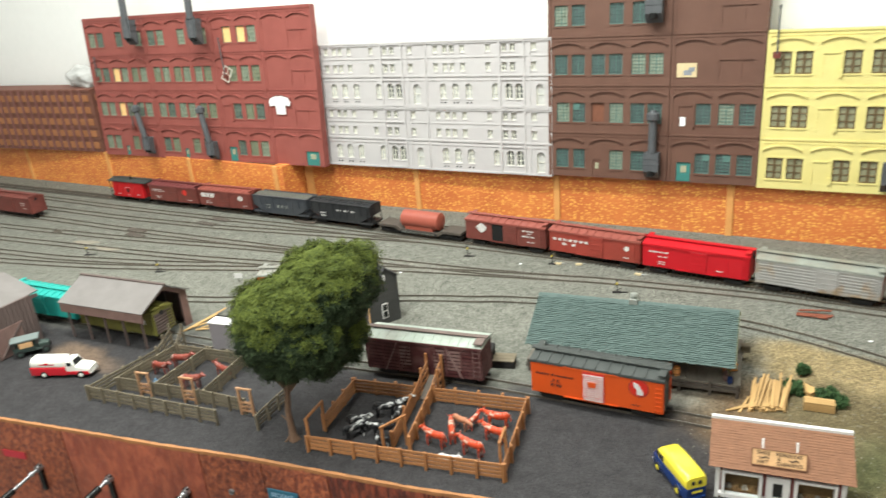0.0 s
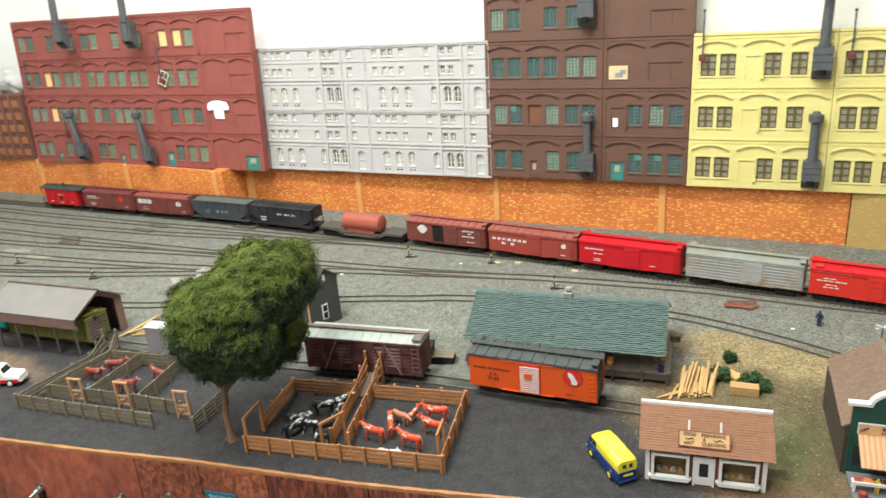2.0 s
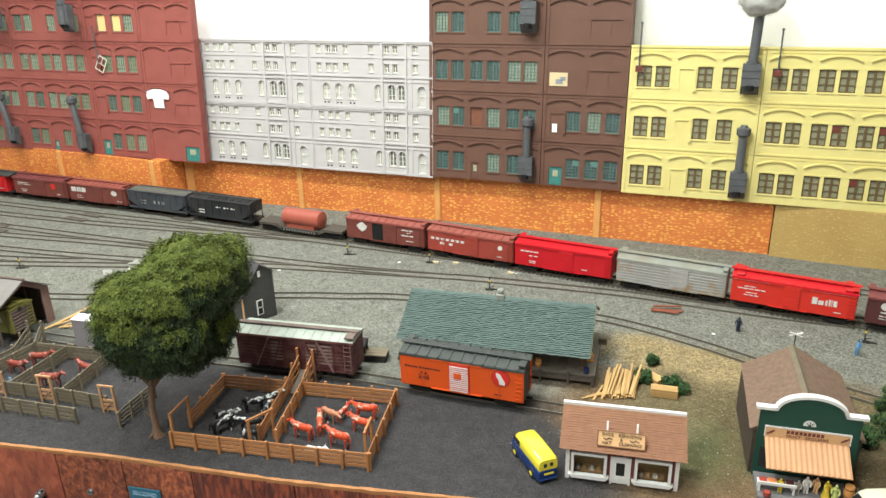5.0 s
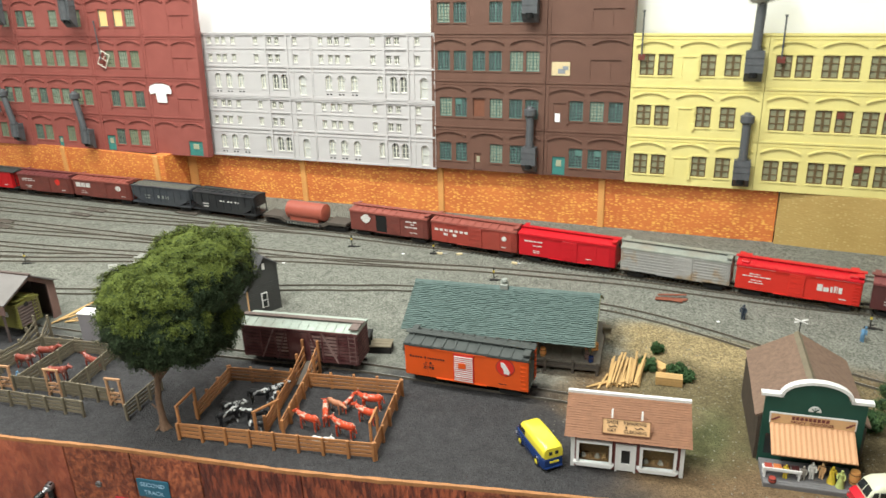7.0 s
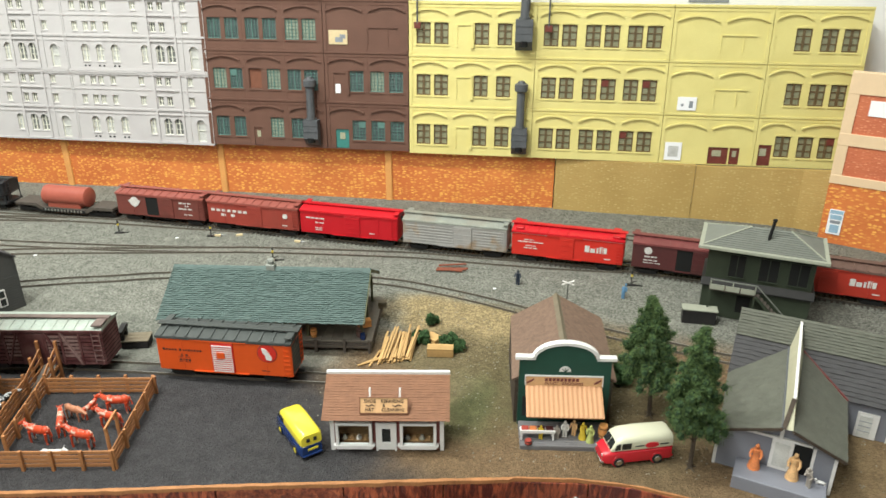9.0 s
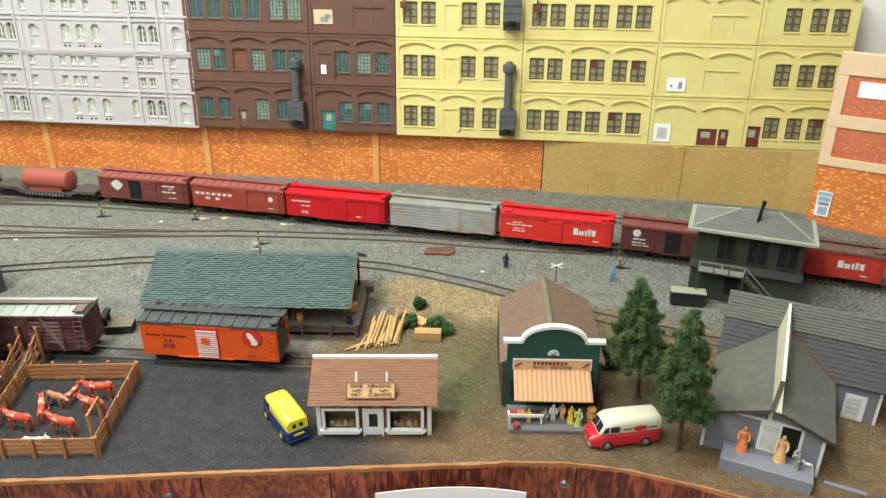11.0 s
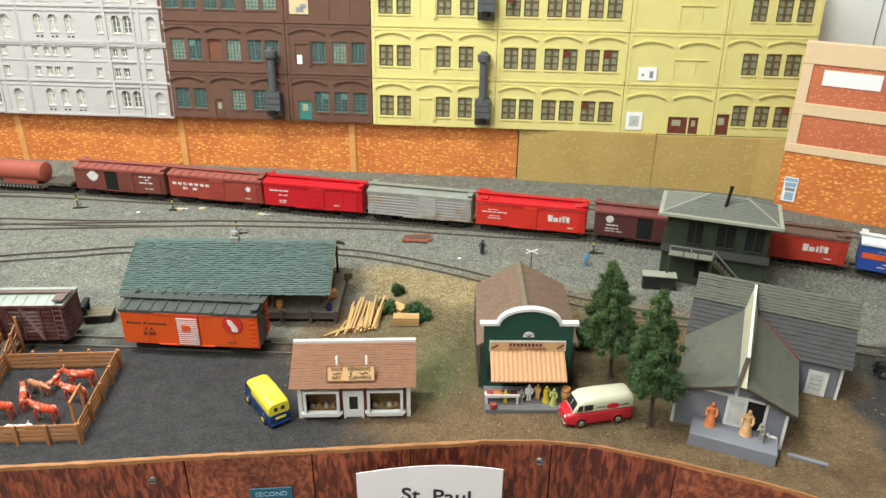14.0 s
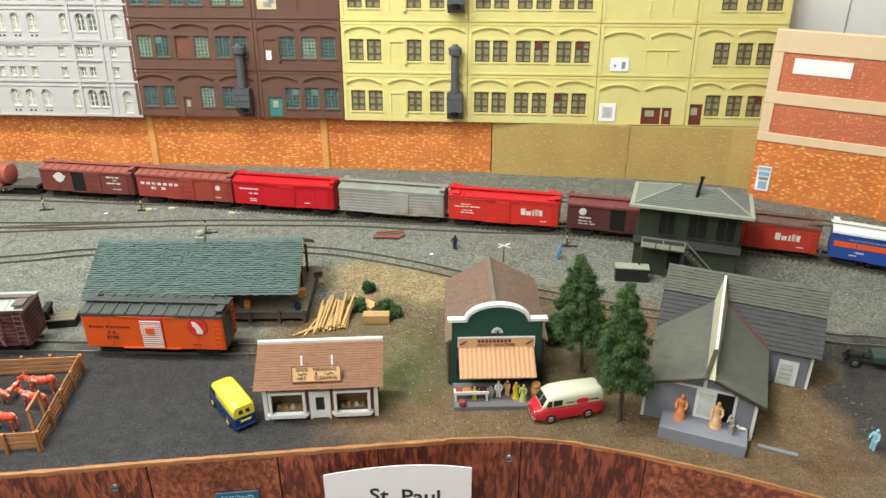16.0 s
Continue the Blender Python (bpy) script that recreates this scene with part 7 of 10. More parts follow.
def cow(label, x, y, rz, mat, s=1.0, lying=False, head_down=False, group="toy cattle in the pens"):
    """A plastic toy cow as one plain shape."""
    m = MB()
    leg = 0.0 if lying else 0.0084
    m.ball((0, 0, leg + 0.0044), (0.0108, 0.0032, 0.0040), 12, 8)
    m.ball((0.0065, 0, leg + 0.0052), (0.0044, 0.0032, 0.0041), 10, 7)
    m.ball((-0.0068, 0, leg + 0.0050), (0.0044, 0.0032, 0.0041), 10, 7)
    hz = leg + (0.0040 if head_down else 0.0092)
    m.tube((0.0090, 0, leg + 0.0058), (0.0140, 0, hz), 0.0028, 0.0019, 8)
    m.tube((0.0132, 0, hz + 0.0008), (0.0182, 0, hz - 0.0014), 0.0021, 0.0013, 8)
    for k in (-1, 1):
        m.tube((0.0135, k * 0.0012, hz + 0.0016), (0.0140, k * 0.0034, hz + 0.0034), 0.0005, 0.0002, 6)
        if not lying:
            for lx in (-0.0082, 0.0078):
                m.pipe([(lx, k * 0.0024, leg + 0.0030), (lx + 0.0006, k * 0.0025, leg * 0.5), (lx, k * 0.0025, 0.0)], [0.0014, 0.0008, 0.0008], 7)
    m.tube((-0.0112, 0, leg + 0.0072), (-0.0124, 0, leg - 0.0005 if not lying else 0.001), 0.0006, 0.0007, 6)
    m.v = [(a * s, b * s, c * s) for a, b, c in m.v]
    return single("toy_cow", m, mat, label, "toy cow", x, y, 0, rz, group, smooth=True)


RC, BC, DC = "glossy red-brown and white toy cow in the pen", "black and white toy cow in the new pen", "dark red toy cow in the weathered pen"
for a in ((-0.3060, 0.5030, 175, 1.0), (-0.2960, 0.5180, 120, 0.95), (-0.2660, 0.5020, 172, 1.05), (-0.2620, 0.5520, 190, 1.05), (-0.2560, 0.5300, 172, 1.0)):
    cow(RC, a[0], a[1], a[2], COW_RED, a[3])
cow("small glossy red toy calf in the new pen", -0.2850, 0.5430, 80, COW_RED, 0.75)
cow("tan toy pig standing in the new pen", -0.2960, 0.5370, -15, COW_TAN, 0.85, head_down=True)
cow("white toy calf lying beside the pen boards", -0.2850, 0.4865, 5, WHITE, 0.8, lying=True)
for a in ((-0.3880, 0.4850, 60, 1.0), (-0.3940, 0.4990, 20, 0.95), (-0.3790, 0.5270, 20, 1.0), (-0.3690, 0.5400, 40, 0.95), (-0.3600, 0.5240, 100, 0.9), (-0.3620, 0.4960, 200, 0.95), (-0.3540, 0.4830, 10, 0.7)):
    cow(BC, a[0], a[1], a[2], COW_BLACK, a[3])
for a in ((-0.6850, 0.5060, 5, 1.0), (-0.6730, 0.5280, 20, 1.05), (-0.6230, 0.4960, 15, 1.05), (-0.6030, 0.5270, 170, 1.0)):
    cow(DC, a[0], a[1], a[2], COW_DARK, a[3])


def doll(label, x, y, z, rz, mat, s=1.0, lean=0.0, skirt=False, group="toy figures", head=None):
    """A plastic figurine as one plain shape."""
    m = MB()
    if skirt:
        m.tube((0, 0, 0), (0, 0, 0.0105), 0.0044, 0.0022, 10)
    else:
        for k in (-1, 1):
            m.pipe([(0.0003, k * 0.0014, 0), (0, k * 0.0013, 0.0048), (0, k * 0.0011, 0.0096)], [0.0011, 0.0012, 0.0016], 7)
    m.tube((0, 0, 0.0092), (lean * 0.5, 0, 0.0158), 0.0021, 0.0026, 9)
    for k in (-1, 1):
        m.pipe([(lean * 0.5, k * 0.0026, 0.0152), (0.0012, k * 0.0036, 0.0118), (0.0030, k * 0.0030, 0.0098)], [0.0010, 0.0009, 0.0007], 6)
    m.ball((lean * 0.7, 0, 0.0182), (0.0015, 0.0014, 0.0018), 9, 7)
    m.v = [(a * s, b * s, c * s) for a, b, c in m.v]
    return single("toy_figure", m, mat, label, "toy figure", x, y, z, rz, group, smooth=True)


doll("blue-clothed toy stockman beside a pen gate", -0.6560, 0.4740, 0, 200, DOLL["blue"], 0.95)

# ---------------------------------------------------------------- trees


def foliage(rnd, spots, count, size, flat=0.35):
    """Tufts of small leaves scattered over clumps: spots are (x, y, z, radius)."""
    vs, fs = [], []
    total = sum(s[3] ** 2 for s in spots)
    for x, y, z, r in spots:
        for _ in range(int(count * r * r / total)):
            d = Vector((rnd.gauss(0, 1), rnd.gauss(0, 1), rnd.gauss(0, 1))).normalized()
            p = Vector((x, y, z)) + d * r * rnd.uniform(0.80, 1.08)
            t = d.orthogonal().normalized()
            t.rotate(Matrix.Rotation(rnd.uniform(0, 6.28), 3, d))
            b = d.cross(t)
            t = (t + d * rnd.uniform(-flat, 1.0)).normalized()
            l, w = size * rnd.uniform(0.6, 1.5), size * rnd.uniform(0.25, 0.55)
            n = len(vs)
            vs += [p - b * w, p + b * w, p + t * l + b * w * 0.5, p + t * l * 1.25 - b * w * 0.3]
            fs.append((n, n + 1, n + 2, n + 3))
    me = bpy.data.meshes.new("foliage")
    me.from_pydata([tuple(v) for v in vs], [], fs)
    me.update()
    return me


# rounded masses of the shade tree's crown: place and radii, along the front, away from it and up
LOBES = [((0.020, 0.002, 0.026), (0.046, 0.050, 0.043)), ((-0.034, 0.002, -0.002), (0.043, 0.048, 0.043)), ((-0.008, -0.012, 0.012), (0.042, 0.042, 0.042)), ((-0.004, -0.022, -0.012), (0.036, 0.034, 0.040)),
         ((0.051, 0.022, 0.022), (0.028, 0.036, 0.034)), ((0.026, 0.006, -0.030), (0.030, 0.034, 0.028)), ((-0.030, 0.002, -0.031), (0.038, 0.040, 0.029)), ((0.010, 0.006, -0.048), (0.028, 0.030, 0.019))]


def crown_hit(d):
    """How far the crown reaches in the direction d, and the slope of its surface there."""
    best, nb = 0.02, d
    for c, r in LOBES:
        o = Vector([-c[i] / r[i] for i in range(3)])
        v = Vector([d[i] / r[i] for i in range(3)])
        a, b, k = v.dot(v), o.dot(v), o.dot(o) - 1
        q = b * b - a * k
        if q > 0:
            f = (-b + math.sqrt(q)) / a
            if f > best:
                best, nb = f, Vector([(d[i] * f - c[i]) / r[i] ** 2 for i in range(3)]).normalized()
    g = 1 + 0.10 * noise.noise(d * 3.4 + Vector((0, 5, 2))) + 0.09 * noise.noise(d * 8.0) + 0.05 * noise.noise(d * 17.0)
    return best * g, nb


def strands(rnd, count, place, length, width, droop, lift=0.7):
    """Short drooping fibres; place() gives a root and an outward direction, or None."""
    vs, fs = [], []
    while len(fs) < count * 2:
        got = place()
        if got is None:
            continue
        p, d = got
        side = Vector((rnd.gauss(0, 1), rnd.gauss(0, 1), rnd.gauss(0, 0.5)))
        side = (side - d * side.dot(d)).normalized()
        run = (d * rnd.uniform(0.0, lift) + side.cross(d) * rnd.uniform(-1, 1) + Vector((0, 0, -droop * rnd.uniform(0.2, 1.0)))).normalized()
        l, w = length * rnd.uniform(0.5, 1.4), width * rnd.uniform(0.6, 1.4)
        m = p + run * l * 0.5
        e = p + run * l * 0.8 + Vector((0, 0, -l * 0.4 * droop))
        n = len(vs)
        vs += [p - side * w, p + side * w, m + side * w, m - side * w, e + side * w * 0.4, e - side * w * 0.4]
        fs += [(n, n + 1, n + 2, n + 3), (n + 3, n + 2, n + 4, n + 5)]
    me = bpy.data.meshes.new("fibres")
    me.from_pydata([tuple(v) for v in vs], [], fs)
    me.update()
    return me


def big_tree(x, y):
    rnd = random.Random(11)
    t = thing("shade_tree", "broad lumpy shade tree of mossy yellow-green foliage, thin crooked trunk", "tree", x, y, 0)
    part("trunk", MB().pipe([(0.001, 0, -0.001), (0.0, 0.0, 0.004), (-0.001, 0.001, 0.012), (-0.004, 0.003, 0.030), (-0.002, 0.006, 0.055), (0.004, 0.014, 0.085), (0.010, 0.024, 0.115)], [0.0060, 0.0044, 0.0034, 0.0030, 0.0030, 0.0030, 0.0024], 10), TRUNK, t, smooth=True)
    for a, l in ((0.3, 0.008), (2.2, 0.010), (4.1, 0.009), (5.3, 0.007)):
        part("root", MB().tube((0.0, 0.0, 0.007), (math.cos(a) * l, math.sin(a) * l, -0.0005), 0.0024, 0.0008, 7), TRUNK, t, smooth=True)
    part("twig", MB().tube((-0.003, 0.002, 0.018), (-0.011, 0.0, 0.026), 0.0012, 0.0006, 6), TRUNK, t, smooth=True)
    for a, b, c in ((0.045, 0.03, 0.13), (-0.045, 0.02, 0.12), (-0.01, 0.065, 0.14), (0.04, 0.05, 0.16), (-0.03, -0.005, 0.085), (0.03, 0.0, 0.095)):
        part("limb", MB().pipe([(-0.002, 0.008, 0.052), (a * 0.5, 0.008 + b * 0.5, c * 0.75), (a, b, c)], [0.0028, 0.0020, 0.0010], 7), TRUNK, t, smooth=True)
    C, turn = Vector((0.0190, 0.0310, 0.1260)), Matrix.Rotation(radians(44), 3, "Z")

    def at(d, q):
        f, nb = crown_hit(d)
        return C + turn @ (d * f * q), turn @ nb

    n, k = 110, 70
    vs, fs = [], []
    for i in range(k + 1):
        a = math.pi * i / k
        for j in range(n):
            b = 6.28319 * j / n
            d = Vector((math.sin(a) * math.cos(b), math.sin(a) * math.sin(b), math.cos(a)))
            vs.append(at(d, 0.94)[0])
    fs = [(i * n + j, i * n + (j + 1) % n, (i + 1) * n + (j + 1) % n, (i + 1) * n + j) for i in range(k) for j in range(n)]
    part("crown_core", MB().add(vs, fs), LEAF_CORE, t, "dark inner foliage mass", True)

    def direction():
        return Vector((rnd.gauss(0, 1), rnd.gauss(0, 1), rnd.gauss(0, 1))).normalized()

    def anywhere():
        d = direction()
        return at(d, rnd.uniform(0.90, 1.02))

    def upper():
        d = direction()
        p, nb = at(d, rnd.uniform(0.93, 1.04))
        # upward faces only: paints each lobe lit on top, dark beneath
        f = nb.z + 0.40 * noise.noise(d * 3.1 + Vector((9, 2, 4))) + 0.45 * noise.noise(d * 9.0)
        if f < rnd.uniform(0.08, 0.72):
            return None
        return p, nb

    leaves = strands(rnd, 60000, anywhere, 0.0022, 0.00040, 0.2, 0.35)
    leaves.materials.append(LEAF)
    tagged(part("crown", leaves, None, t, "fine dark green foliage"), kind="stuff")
    lit_strands = strands(rnd, 70000, upper, 0.0026, 0.00032, 0.2, 0.35)
    lit_strands.materials.append(LIT_FLOCK)
    tagged(part("moss_cover", lit_strands, None, t, "yellow-green flock, kept to the lobe tops to paint them as lit"), kind="stuff")


def conifer(x, y, h, r, seed, label, low=0.36, lean=(0.0, 0.0)):
    rnd = random.Random(seed)
    t = thing("conifer", label, "tree", x, y, 0, group="conifers beside the church")
    part("trunk", MB().pipe([(0, 0, -0.001), (lean[0] * 0.3 + 0.001, lean[1] * 0.3, h * 0.3), (lean[0] * 0.6, lean[1] * 0.6 + 0.001, h * 0.6), (lean[0], lean[1], h * 0.95)], [0.0020, 0.0016, 0.0012, 0.0005], 8), DARK_TRUNK, t, smooth=True)
    for a in (0.4, 2.0, 3.9, 5.2):
        part("root", MB().tube((0, 0, 0.002), (math.cos(a) * 0.006, math.sin(a) * 0.006, -0.0003), 0.0010, 0.0004, 6), DARK_TRUNK, t)
    spots = []
    for k in range(19):
        f = k / 18
        z = h * (low + (0.985 - low) * f)
        ox, oy = lean[0] * z / h, lean[1] * z / h
        rr = r * min(1.0, (1 - f) * 1.25) ** 0.62 * (0.80 + 0.20 * min(1, k / 4)) + 0.0030
        n = max(3, int(8 * (1 - f) + 2.5))
        o = rnd.uniform(0, 6)
        for j in range(n):
            a = o + 6.283 * j / n + rnd.uniform(-0.5, 0.5)
            q = rr * rnd.uniform(0.55, 1.08)
            drop = 0.42 * q
            if k < 11:
                part("limb", MB().tube((ox, oy, z), (ox + math.cos(a) * q * 0.9, oy + math.sin(a) * q * 0.9, z - drop * 0.9), 0.0006, 0.0003, 5), DARK_TRUNK, t)
            for g in range(4):
                e = q * (1 - 0.24 * g)
                spots.append((ox + math.cos(a + rnd.uniform(-0.14, 0.14)) * e, oy + math.sin(a + rnd.uniform(-0.14, 0.14)) * e, z - 0.42 * e + rnd.uniform(-0.0020, 0.0020), rnd.uniform(0.0034, 0.0062) * (1 - 0.35 * f)))
    for a in (0.2, 1.5, 3.3, 4.6):
        part("bare_twig", MB().tube((lean[0] * 0.2, lean[1] * 0.2, h * low * 0.55), (math.cos(a) * 0.010, math.sin(a) * 0.010, h * low * 0.72), 0.0006, 0.0003, 5), DARK_TRUNK, t)
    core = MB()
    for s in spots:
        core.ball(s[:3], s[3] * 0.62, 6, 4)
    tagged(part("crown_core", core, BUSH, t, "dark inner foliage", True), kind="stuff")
    pick = [s for s in spots for _ in range(max(1, int(s[3] * 1000)))]

    def tuft():
        s = rnd.choice(pick)
        d = Vector((rnd.gauss(0, 1), rnd.gauss(0, 1), rnd.gauss(0, 1))).normalized()
        return Vector(s[:3]) + d * s[3] * rnd.uniform(0.45, 1.15), d

    me = strands(rnd, 60000, tuft, 0.0017, 0.00022, 0.3)
    me.materials.append(NEEDLE)
    tagged(part("crown", me, None, t), kind="stuff")


def shrub(x, y, h, r, seed, label="dark green foam shrub on the sandy ground"):
    rnd = random.Random(seed)
    spots = [(rnd.uniform(-r, r) * 0.6, rnd.uniform(-r, r) * 0.6, h * rnd.uniform(0.25, 0.8), r * rnd.uniform(0.35, 0.55)) for _ in range(9)]
    t = thing("shrub", label, "shrub", x, y, 0, group="low shrubs")
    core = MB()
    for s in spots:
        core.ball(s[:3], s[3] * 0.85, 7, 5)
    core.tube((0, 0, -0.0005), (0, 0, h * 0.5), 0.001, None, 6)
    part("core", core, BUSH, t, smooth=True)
    me = foliage(rnd, spots, 1500, 0.0022)
    me.materials.append(WEED)
    tagged(part("leaves", me, None, t), kind="stuff")


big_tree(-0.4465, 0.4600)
conifer(0.2190, 0.6140, 0.1200, 0.0240, 21, "dark green bushy conifer with a bare lower trunk", 0.42, (-0.0095, 0.0))
conifer(0.2440, 0.5460, 0.1290, 0.0225, 22, "dark green bushy conifer beside a parked van", 0.38, (-0.0040, 0.004))
shrub(-0.0010, 0.7500, 0.016, 0.006, 31)
shrub(-0.0075, 0.7130, 0.011, 0.009, 32)
shrub(0.0230, 0.7060, 0.012, 0.012, 33)
shrub(0.0330, 0.7010, 0.009, 0.008, 34)
shrub(0.1960, 0.6640, 0.018, 0.012, 35, "very dark round shrub behind the grocery store")

# ---------------------------------------------------------------- depot
depot = thing("depot", "open-ended wooden depot with grey-green shingle roof and platform", "depot building", -0.2720, 0.6540, 0, 5.2)
Lr = 0.2120
EAVE, RIDGE_Y, RIDGE_Z, EAVE_Z = 0.0, 0.0610, 0.0715, 0.0400
for i in range(21):
    xx = -0.004 + i * 0.0106
    part("platform_plank", MB().box(xx, xx + 0.0103, 0.012, 0.112, 0.0105, 0.0128, 0.0002), PLATFORM, depot)
part("platform_edge", MB().box(-0.004, 0.2185, 0.0108, 0.0124, 0.0040, 0.0102), DECK, depot)
part("platform_edge", MB().box(0.2170, 0.2186, 0.0124, 0.1116, 0.0040, 0.0102), DECK, depot)
for xx in (0.0, 0.04, 0.08, 0.12, 0.16, 0.19, 0.216):
    part("platform_post", MB().box(xx - 0.0015, xx + 0.0015, 0.0080, 0.0105, -0.0005, 0.0150, 0.0002), DECK, depot)
part("stringer", MB().box(-0.004, 0.2185, 0.0090, 0.0104, 0.0055, 0.0085), DECK, depot)
part("wall", MB().box(0.008, 0.118, 0.0240, 0.0270, 0.0128, 0.0460).box(0.008, 0.118, 0.0960, 0.0990, 0.0128, 0.0460).box(0.0052, 0.008, 0.0240, 0.0990, 0.0128, 0.0460).prism([(0.0240, 0.0128), (0.0990, 0.0128), (0.0990, 0.0460), (0.0610, 0.0660), (0.0240, 0.0460)], 0.1180, 0.1210, "x"), DEPOT_WALL, depot)
for xx in (0.050, 0.088):
    part("door", MB().box(xx, xx + 0.0160, 0.0228, 0.0242, 0.0130, 0.0380, 0.0002), MARKET_GREEN, depot)
for xx, yy in ((0.150, 0.020), (0.2070, 0.020), (0.150, 0.100), (0.2070, 0.100), (0.2070, 0.061)):
    part("post", MB().box(xx - 0.0013, xx + 0.0013, yy - 0.0013, yy + 0.0013, 0.0128, 0.0460 if yy != 0.061 else 0.0660), DEPOT_WALL, depot)
    part("brace", MB().beam((xx, yy, 0.034), (xx - 0.008, yy, 0.0440), 0.0010, 0.0012), DEPOT_WALL, depot)
r = MB()
slab(r, (0, EAVE, EAVE_Z), (Lr, EAVE, EAVE_Z), (Lr, RIDGE_Y, RIDGE_Z), (0, RIDGE_Y, RIDGE_Z), 0.0016)
slab(r, (0, 2 * RIDGE_Y, EAVE_Z), (Lr, 2 * RIDGE_Y, EAVE_Z), (Lr, RIDGE_Y + 0.0005, RIDGE_Z), (0, RIDGE_Y + 0.0005, RIDGE_Z), 0.0016)
roof = part("roof", r, DEPOT_ROOF, depot)
tagged(part("shingles", shingles(MB(), (-0.0006, -0.0012, EAVE_Z - 0.0004), (Lr + 0.0006, -0.0012, EAVE_Z - 0.0004), (Lr + 0.0006, RIDGE_Y, RIDGE_Z + 0.0002), (-0.0006, RIDGE_Y, RIDGE_Z + 0.0002), 27, 0.0024, 4, 0.0011, 0.0009), DEPOT_ROOF, roof), kind="stuff")
tagged(part("shingles", shingles(MB(), (-0.0006, 2 * RIDGE_Y + 0.0012, EAVE_Z - 0.0004), (Lr + 0.0006, 2 * RIDGE_Y + 0.0012, EAVE_Z - 0.0004), (Lr + 0.0006, RIDGE_Y, RIDGE_Z + 0.0002), (-0.0006, RIDGE_Y, RIDGE_Z + 0.0002), 17, 0.0042, 5, 0.0012, 0.0010), DEPOT_ROOF, roof), kind="stuff")
part("ridge_cap", MB().prism([(RIDGE_Y - 0.0040, RIDGE_Z - 0.0010), (RIDGE_Y, RIDGE_Z + 0.0020), (RIDGE_Y + 0.0040, RIDGE_Z - 0.0010)], -0.0008, Lr + 0.0008, "x"), DEPOT_ROOF, roof)
part("barge_board", MB().beam((Lr + 0.0012, 0, EAVE_Z - 0.0012), (Lr + 0.0012, RIDGE_Y, RIDGE_Z - 0.0012), 0.0010, 0.0030).beam((Lr + 0.0012, RIDGE_Y, RIDGE_Z - 0.0012), (Lr + 0.0012, 2 * RIDGE_Y, EAVE_Z - 0.0012), 0.0010, 0.0030), DEPOT_WALL, roof)
chim = part("chimney", MB().box(0.1010, 0.1100, RIDGE_Y - 0.0045, RIDGE_Y + 0.0045, RIDGE_Z - 0.004, RIDGE_Z + 0.0050, 0.0004), ROOF_SILVER, depot, "pale grey chimney block")
part("chimney_pot", MB().tube((0.1055, RIDGE_Y, RIDGE_Z + 0.005), (0.1055, RIDGE_Y, RIDGE_Z + 0.0085), 0.0036, 0.0030, 12).tube((0.1055, RIDGE_Y, RIDGE_Z + 0.0085), (0.1055, RIDGE_Y, RIDGE_Z + 0.0105), 0.0044, 0.0034, 12), ROOF_SILVER, chim, smooth=True)


def barrel(x, y, z, mat, label, h=0.0095, r=0.0036):
    m = MB()
    n = 7
    m.pipe([(0, 0, h * i / n) for i in range(n + 1)], [r * (0.82 + 0.18 * math.sin(math.pi * i / n)) for i in range(n + 1)], 14)
    t = thing("barrel", label, "barrel", x, y, z, group="barrels and crates")
    part("barrel_body", m, mat, t, smooth=True)
    for f in (0.2, 0.8):
        part("hoop", MB().tube((0, 0, h * f - 0.0003), (0, 0, h * f + 0.0003), r * 0.96, None, 14), UNDER, t, smooth=True)


def crate(x, y, z, rz, w, d, h, mat, label, rx=0):
    t = thing("crate", label, "crate", x, y, z, rz, rx, group="barrels and crates")
    part("case", MB().box(-w / 2 + 0.0004, w / 2 - 0.0004, -d / 2 + 0.0004, d / 2 - 0.0004, 0, h, 0.0002), mat, t)
    for s in (-1, 1):
        part("batten", MB().box(-w / 2, w / 2, s * d / 2 - 0.0004, s * d / 2 + 0.0004, h * 0.08, h * 0.22).box(-w / 2, w / 2, s * d / 2 - 0.0004, s * d / 2 + 0.0004, h * 0.78, h * 0.92), mat, t)


barrel(-0.1180, 0.6870, 0.0128, PILASTER, "orange-brown barrel on the depot platform")
barrel(-0.0700, 0.6930, 0.0128, SHED_TRIM, "brown barrel at the platform end")
barrel(-0.0655, 0.6880, 0.0128, VAN_BLUE, "small blue drum at the platform end", 0.0070, 0.0032)
crate(-0.0680, 0.7150, 0.0128, 30, 0.010, 0.007, 0.009, PILASTER, "orange wooden crate on the depot platform")
crate(-0.0600, 0.7600, 0.0128, 12, 0.010, 0.008, 0.008, OLD_WOOD, "grey wooden crate on the depot platform")
doll("red-shirted toy figure sitting on the depot platform", -0.0740, 0.7060, 0.0128, 200, DOLL["orange"], 0.7)

# lumber: a leaning heap of loose boards and a strapped stack
rnd = random.Random(8)
for i in range(42):
    x0 = -0.0430 + 0.0300 * (i / 41) + rnd.uniform(-0.0015, 0.0015)
    L_ = rnd.uniform(0.036, 0.050)
    y0 = 0.664 + 0.010 * (i / 41) + rnd.uniform(-0.003, 0.003)
    a = radians(90 - 4 * (i / 41) + rnd.uniform(-5, 5))
    z0 = 0.0008 + 0.0014 * (i % 4)
    b = thing("loose_board", "fresh sawn lumber board in a loose heap", "board", x0, y0, z0, math.degrees(a), group="loose lumber heap")
    part("plank", MB().beam((0, 0, 0), (L_, 0, 0.006 + rnd.uniform(0, 0.004) * (i % 3)), 0.0021, 0.0012, c=0.0001), LUMBER, b)
